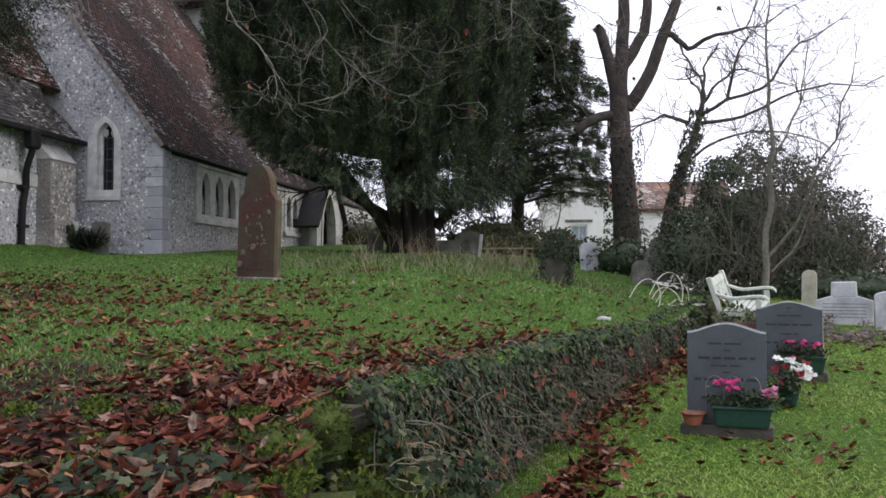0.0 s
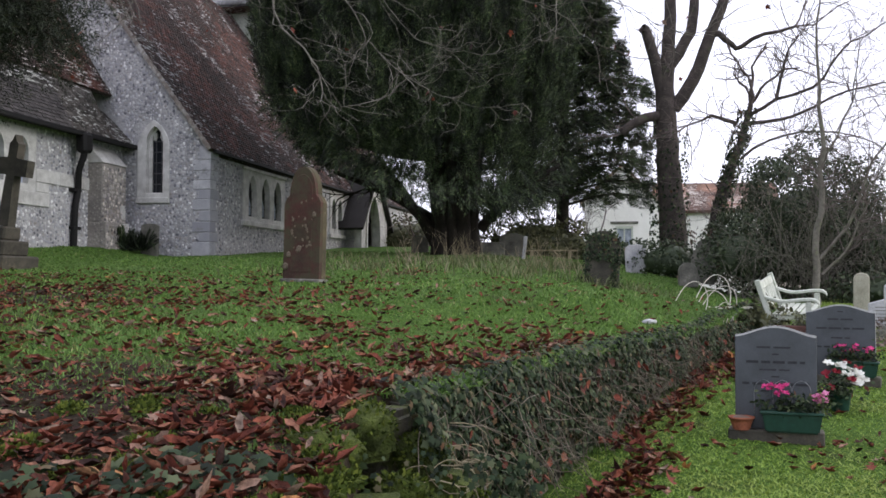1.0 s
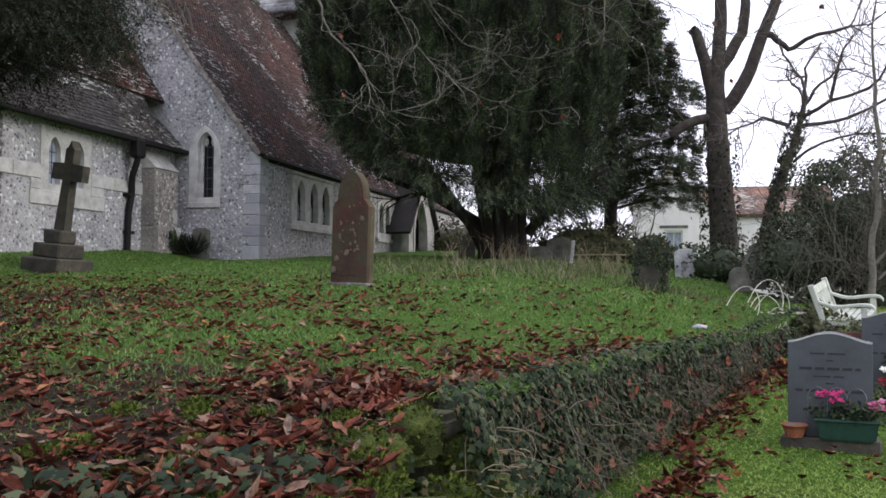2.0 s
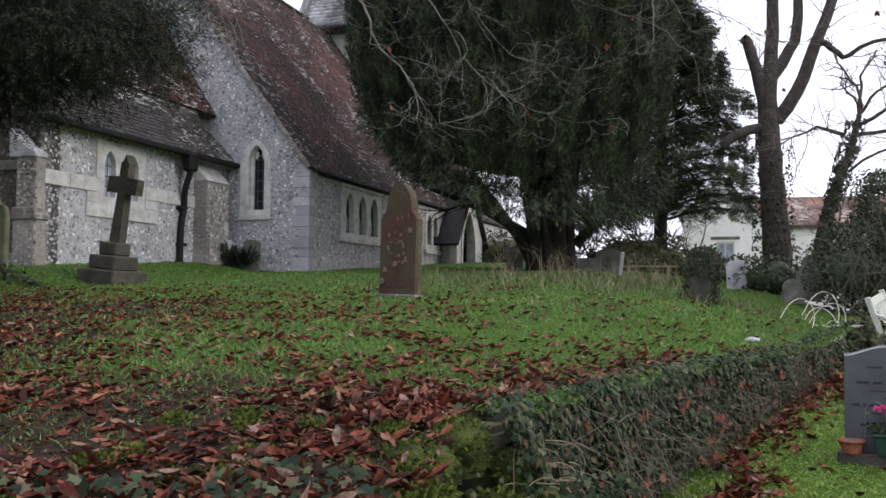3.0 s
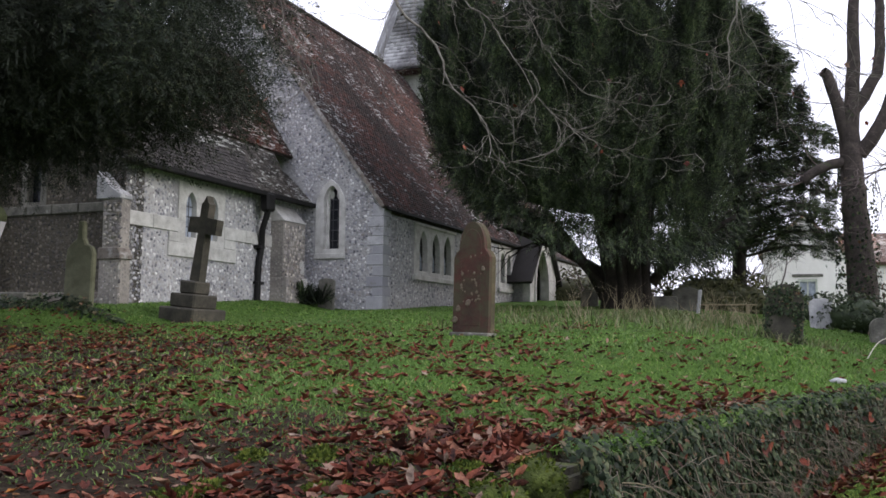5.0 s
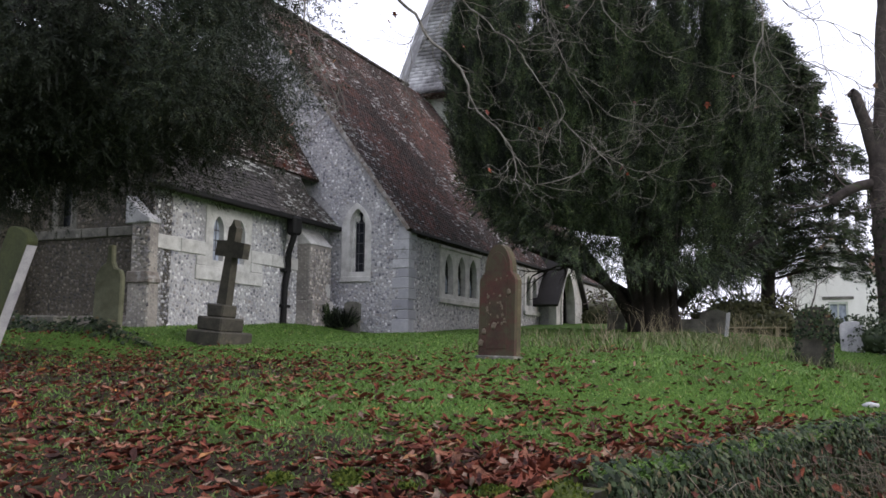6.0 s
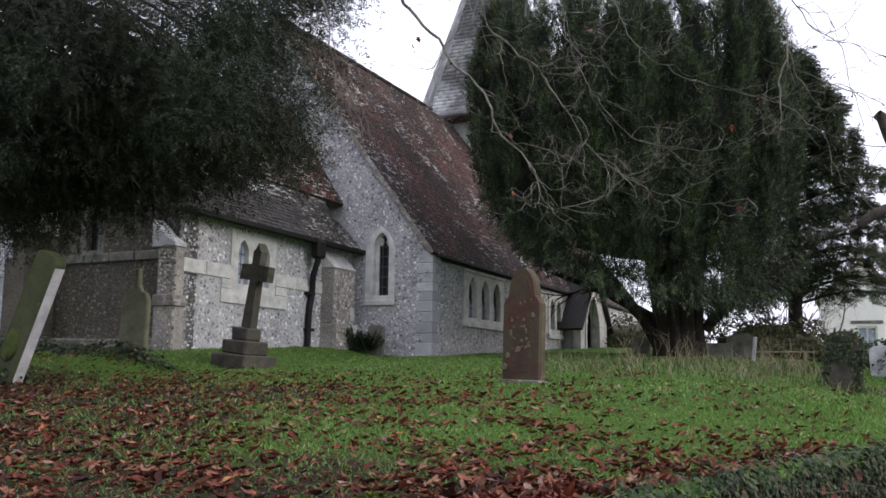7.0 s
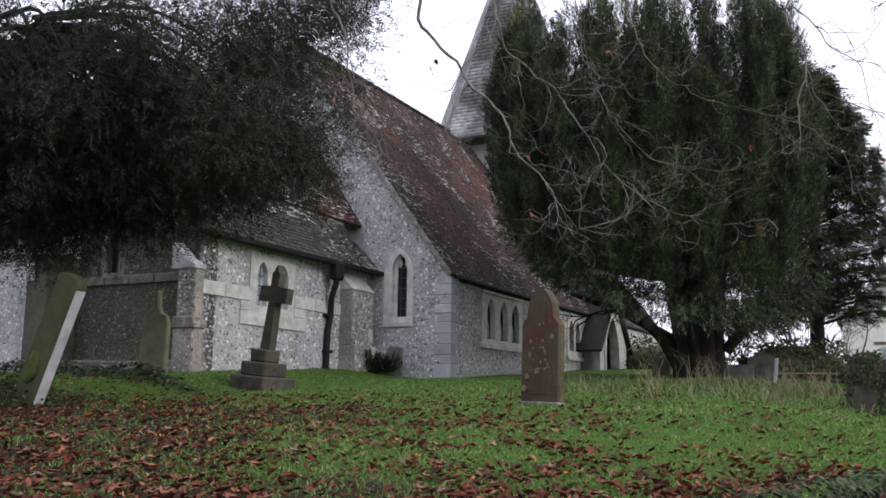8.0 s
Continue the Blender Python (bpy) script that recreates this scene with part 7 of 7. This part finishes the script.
x, y = fan(300000, -50, 20, 2.2, 30, 1.3)
side = wall_x(np.clip(y, -5, 13)) - x + 0.5 * np.maximum(y - 13, 0)
b = bare(x, y)
ok = (side > 0.12) & (rg.uniform(0, 1, len(x)) > b * 0.78 + 0.2 * (patches(x, y, 1.6) > 0.66)) & ~((x < -7.3 - 0.0 * y) & (y > 24.7))
x, y = x[ok], y[ok]
r = np.hypot(x, y)
blades("grass_upper", x, y, 0.035 + 0.035 * patches(x, y, 0.7), 0.005 + 0.0009 * r, GRASS, "uneven green churchyard grass")
x, y = fan(190000, -3, 30, 4.6, 22, 1.2)
side = x - wall_x(np.clip(y, -5, 13)) - 0.5 * np.maximum(y - 13, 0)
ok = side > 0.2
x, y = x[ok], y[ok]
blades("grass_lower", x, y, 0.022 + 0.022 * patches(x, y), 0.0045 + 0.0009 * np.hypot(x, y), MOSSY_TURF, "short mown mossy lawn", 0.9)
# taller tufts and dead stalks along the brow
tx, ty = [], []
for _ in range(46):
    cx_, cy_ = rg.uniform(-4, 3.2), rg.uniform(14, 24)
    tx.append(cx_ + rg.normal(0, 0.3, 60))
    ty.append(cy_ + rg.normal(0, 0.3, 60))
tx, ty = np.concatenate(tx), np.concatenate(ty)
blades("rough_tufts", tx, ty, 0.26, 0.018, leafy("rough_tussock", [(0.0, (0.05, 0.07, 0.02)), (0.6, (0.11, 0.14, 0.05)), (1.0, (0.25, 0.22, 0.12))]), "rough grass tussocks along the brow", 0.5)
for cx_, cy_ in ((-1.5, 17.5), (1.1, 19.0), (-0.8, 22.5), (1.6, 17.8), (-0.4, 20), (1.3, 22)):
    st = []
    for _ in range(16):
        px, py = cx_ + rg.normal(0, 0.22), cy_ + rg.normal(0, 0.2)
        sprout(rg, (px, py, ground_at(px, py)), (rg.normal(0, 0.25), rg.normal(0, 0.2), 1), rg.uniform(0.3, 0.75), 0.006, 1, st, 0.1, 0.3, (1, 3), 0.1)
    tagged(part("dead_stalks", mesh_of("dead_stalks", *tube(st, 4), DRY)), "pale dead weed stalks in the grass", "stalks", kind="stuff")


def litter(name, x, y, size, label, lift=0.02, flat=0.5):
    n = len(x)
    P = np.stack([x, y, height(x, y) + 0.004 + lift * rg.uniform(0, 1, n)], -1)
    N = unit(np.array([0, 0, 1.0]) + rg.normal(0, flat * 0.75, P.shape))
    k = size * rg.uniform(0.4, 1.3, n)
    h = len(x) // 6
    curl = [(0.38, 0, 0.0), (0, 0, 0.04), (0.02, -0.30, 0.16), (0.30, -0.20, 0.05), (0.45, -0.52, 0.24), (0.56, -0.20, 0.06), (1.0, 0.03, 0.22), (0.56, 0.20, 0.04), (0.45, 0.50, 0.20), (0.30, 0.22, 0.04), (0.03, 0.32, 0.14)]
    fold = [(0.45, 0, -0.06), (-0.12, 0.01, 0.05), (0.05, -0.05, 0.04), (0.25, -0.17, 0.16), (0.50, -0.13, 0.20), (0.72, -0.16, 0.22), (1.0, 0.04, 0.20), (0.75, 0.15, 0.10), (0.5, 0.19, 0.13), (0.25, 0.14, 0.20), (0.05, 0.05, 0.05)]
    W = rg.normal(0, 1, P.shape)
    v1, f1 = leaves(P[:h], N[:h], W[:h], k[:h], curl)
    v2, f2 = leaves(P[h:], N[h:], W[h:], k[h:] * 1.1, fold)
    tagged(part(name, mesh_of(name, np.concatenate([v1, v2]), [f1[0], f2[0] + len(v1)], FALLEN)), label, "fallen leaves", kind="stuff")


x, y = fan(26000, -54, 22, 2.3, 19, 0.95)
side = wall_x(np.clip(y, -5, 13)) - x + 0.5 * np.maximum(y - 13, 0)
r = np.hypot(x, y)
dens = np.clip(1.25 - (r - 3.0) / 11, 0.05, 1) * np.where(patches(x, y, 2.6) > 0.5, 1.0, 0.22) * (1 - 0.6 * smooth(-1.0, 3, x) * smooth(6, 9, y))
dens = dens + 0.75 * smooth(1.2, 4.5, -x - 0.12 * y) * (1 - smooth(11, 17, y)) * np.where(patches(x, y, 2.0) > 0.4, 1, 0.35)
ok = (side > 0.1) & (rg.uniform(0, 1, len(x)) < dens)
x, y = x[ok], y[ok]
litter("leaf_litter", x, y, 0.078, "drift of russet fallen leaves over the bank", 0.03, 0.36)
n = 900
gy_ = 4.0 + 6.5 * rg.uniform(0, 1, n) ** 1.5
gx_ = wall_x(gy_) - 0.16 - np.abs(rg.normal(0, 0.28, n))
ok = patches(gx_, gy_, 3.0) > 0.58
litter("wall_top_leaves", gx_[ok], gy_[ok], 0.08, "russet leaves lying along the wall's top", 0.03, 0.5)
# thick drifts: along the wall top's near end, on the bank and at the wall's foot
gx_, gy_ = [], []
for cx_, cy_, sx_, sy_, n in ((-0.85, 4.7, 0.30, 0.55, 420), (-0.4, 5.8, 0.40, 0.7, 260), (0.1, 7.0, 0.40, 0.7, 120), (-1.5, 2.7, 0.55, 0.2, 300), (-0.8, 2.8, 0.28, 0.18, 200), (-1.0, 3.5, 0.3, 0.25, 120), (-2.6, 9.2, 0.9, 0.7, 180), (-1.2, 14.6, 0.25, 0.2, 60)):
    gx_.append(cx_ + rg.normal(0, sx_, n))
    gy_.append(cy_ + rg.normal(0, sy_, n))
gx_, gy_ = np.concatenate(gx_), np.concatenate(gy_)
ok = (wall_x(gy_) - gx_ > 0.12) & (np.hypot(gx_, gy_) > 2.2)
litter("leaf_drift", gx_[ok], gy_[ok], 0.075, "thick drift of curled russet leaves at the wall's end", 0.06, 0.6)
x, y = fan(11000, -54, 4, 2.2, 8.5, 1.1)
ok = (wall_x(np.clip(y, -5, 13)) - x > 0.12) & (rg.uniform(0, 1, len(x)) < 0.25 + 0.75 * bare(x, y))
litter("leaf_crumbs", x[ok], y[ok], 0.032, "broken bits of old leaf on the damp earth", 0.01, 0.5)
x, y = fan(9000, -54, 2, 2.2, 6.5, 1.1)
ok = (wall_x(np.clip(y, -5, 13)) - x > 0.12) & (patches(x, y, 3.1) > 0.52)
blades("bank_tufts", x[ok], y[ok], 0.045, 0.007, GRASS, "thin tufts of grass on the bare bank", 0.8)
n = 1000
gy_ = 4.8 + 6.5 * rg.uniform(0, 1, n) ** 1.6
gx_ = wall_x(gy_) + 0.26 + np.abs(rg.normal(0, 0.19, n)) + 0.25 * (gy_ < 7)
litter("leaf_drift_at_wall", gx_, gy_, 0.095, "russet leaves drifted against the foot of the wall", 0.06, 0.6)
cy_ = 4.2 + 7.5 * rg.uniform(0, 1, 130) ** 1.3
cx_ = wall_x(cy_) + 0.30
lw = height(cx_ + 0.3, cy_)
Pc = np.stack([cx_, cy_, lw + (1.25 - lw) * rg.uniform(0.15, 1.0, 130)], -1)
tagged(part("caught_leaves", mesh_of("caught_leaves", *leaves(Pc, unit(np.array([0.9, -0.4, 0.4]) + rg.normal(0, 0.4, Pc.shape)), rg.normal(0, 1, Pc.shape), rg.uniform(0.035, 0.085, 130), [(0.38, 0, 0.0), (0, 0, 0.04), (0.02, -0.30, 0.16), (0.45, -0.42, 0.2), (1.0, 0.03, 0.22), (0.45, 0.40, 0.20), (0.03, 0.32, 0.14)]), FALLEN)), "russet leaves caught in the ivy", "fallen leaves", kind="stuff")
x, y = fan(2200, 2, 30, 5, 18, 0.9)
ok = (x - wall_x(np.clip(y, -5, 13)) > 0.35) & ((patches(x, y, 2.2) > 0.62) | (rg.uniform(0, 1, len(x)) < 0.10))
litter("scattered_leaves", x[ok], y[ok], 0.085, "scattered fallen leaves on the lower lawn", 0.02, 0.4)

# ---------------------------------------------------------------- beyond the churchyard
house = thing("house", Matrix.Translation((8.1, 54.3, 1.2)) @ Matrix.Rotation(radians(-8), 4, "Z") @ Matrix.Diagonal((1.0, 1.0, 1.3, 1)), "cream rendered house with an orange tiled roof beyond the trees", "house")
part("wall", plate("wall", [(-2.4, 0), (1.9, 0), (1.9, 4.0), (-0.2, 5.7), (-2.4, 4.3)], [[(-0.6, 1.9), (0.4, 1.9), (0.4, 3.0), (-0.6, 3.0)]], lambda u, v, w: (u, w, v), 0.3, RENDER_WALL), house)
part("wing", block(1.9, 8.5, 0.6, 6.0, 0, 3.8, RENDER_WALL, 0.02, "wing"), house)
part("side_wall", block(-2.4, -2.1, 0.3, 6.0, 0, 4.2, RENDER_WALL, 0.02, "side_wall"), house)
roof_deck("wing_roof", ((1.6, 0.3, 3.7), (8.8, 0.3, 3.7), (8.8, 3.3, 5.15), (1.6, 3.3, 5.15)), 0.15, HOUSE_TILE, house, "orange tiled roof")
roof_deck("gable_roof", ((-2.7, -0.2, 4.1), (-2.7, 6, 4.1), (-0.2, 6, 5.85), (-0.2, -0.2, 5.85)), 0.12, HOUSE_TILE, house)
roof_deck("gable_roof", ((2.2, -0.2, 3.9), (2.2, 6, 3.9), (-0.2, 6, 5.85), (-0.2, -0.2, 5.85)), 0.12, HOUSE_TILE, house)
w_ = child_empty("window", house, "white-framed window")
part("frame", plate("frame", [(-0.62, 1.88), (0.42, 1.88), (0.42, 3.02), (-0.62, 3.02)], [[(-0.5, 2.0), (-0.14, 2.0), (-0.14, 2.9), (-0.5, 2.9)], [(-0.06, 2.0), (0.3, 2.0), (0.3, 2.9), (-0.06, 2.9)]], lambda u, v, w: (u, 0.02 + w, v), 0.08, WHITE_PAINT), w_)
part("pane", plate("pane", [(-0.55, 1.95), (0.35, 1.95), (0.35, 2.95), (-0.55, 2.95)], [], lambda u, v, w: (u, 0.12 + w, v), 0.02, SKY_GLASS), w_)
part("lintel", block(-0.9, 0.7, -0.06, 0.1, 3.1, 3.22, OLD_STONE, 0.01, "lintel"), w_)
bench2 = thing("plank_seat", stand(2.0, 30.0, 0), "pale plank seat far across the churchyard", "seat")
part("plank", block(-0.8, 0.9, -0.15, 0.15, 0.24, 0.28, DRY, 0.01, "plank"), bench2)
part("leg", block(-0.6, -0.5, -0.12, 0.12, -0.3, 0.24, DRY, 0.01, "leg"), bench2)
part("leg", block(0.6, 0.7, -0.12, 0.12, -0.3, 0.24, DRY, 0.01, "leg"), bench2)
# far rise of stubble fields
V, F = [], []
for i in range(25):
    a = radians(12 + i * 2.2)
    h = 9 + 4 * math.sin(i * 0.5) + 2.0 * math.sin(i * 1.3)
    for r, z in ((640, -12), (760, h * 0.6), (900, h), (1100, -10)):
        V.append((r * math.sin(a), r * math.cos(a), z))
for i in range(24):
    F += [(i * 4 + k, (i + 1) * 4 + k, (i + 1) * 4 + k + 1, i * 4 + k + 1) for k in range(3)]
tagged(part("hill", mesh_of("hill", V, F, FAR_FIELD, True)), "distant pale stubble hill on the horizon", "hill", kind="structure")

# ---------------------------------------------------------------- single tiles at the chancel's eaves
rt = random.Random(12)
one = mesh_of("tile", [(0.004, 0, 0), (0.166, 0, 0), (0.166, 0.131, -0.022), (0.004, 0.131, -0.022), (0.004, 0, -0.026), (0.166, 0, -0.026)], [(0, 1, 2, 3), (4, 5, 1, 0), (4, 0, 3), (1, 5, 2)], TILE_GREY_PIECE)
ua, uu = Vector((1, 0, 0)), upv.normalized()
uo = ua.cross(uu)
turn = Matrix((ua, uu, uo)).transposed().to_4x4()
for r_ in range(10):
    for c_ in range(28):
        spot = Vector((L0, *lo0)) + ua * (c_ * 0.17 + (r_ % 2) * 0.085) + uu * (r_ * 0.105 + rt.gauss(0, 0.006)) + uo * (0.02 + rt.uniform(0, 0.012))
        part("tile", one, lower_roof, "", Matrix.Translation(spot) @ turn @ Matrix.Rotation(rt.gauss(0, 0.02), 4, "Z"))
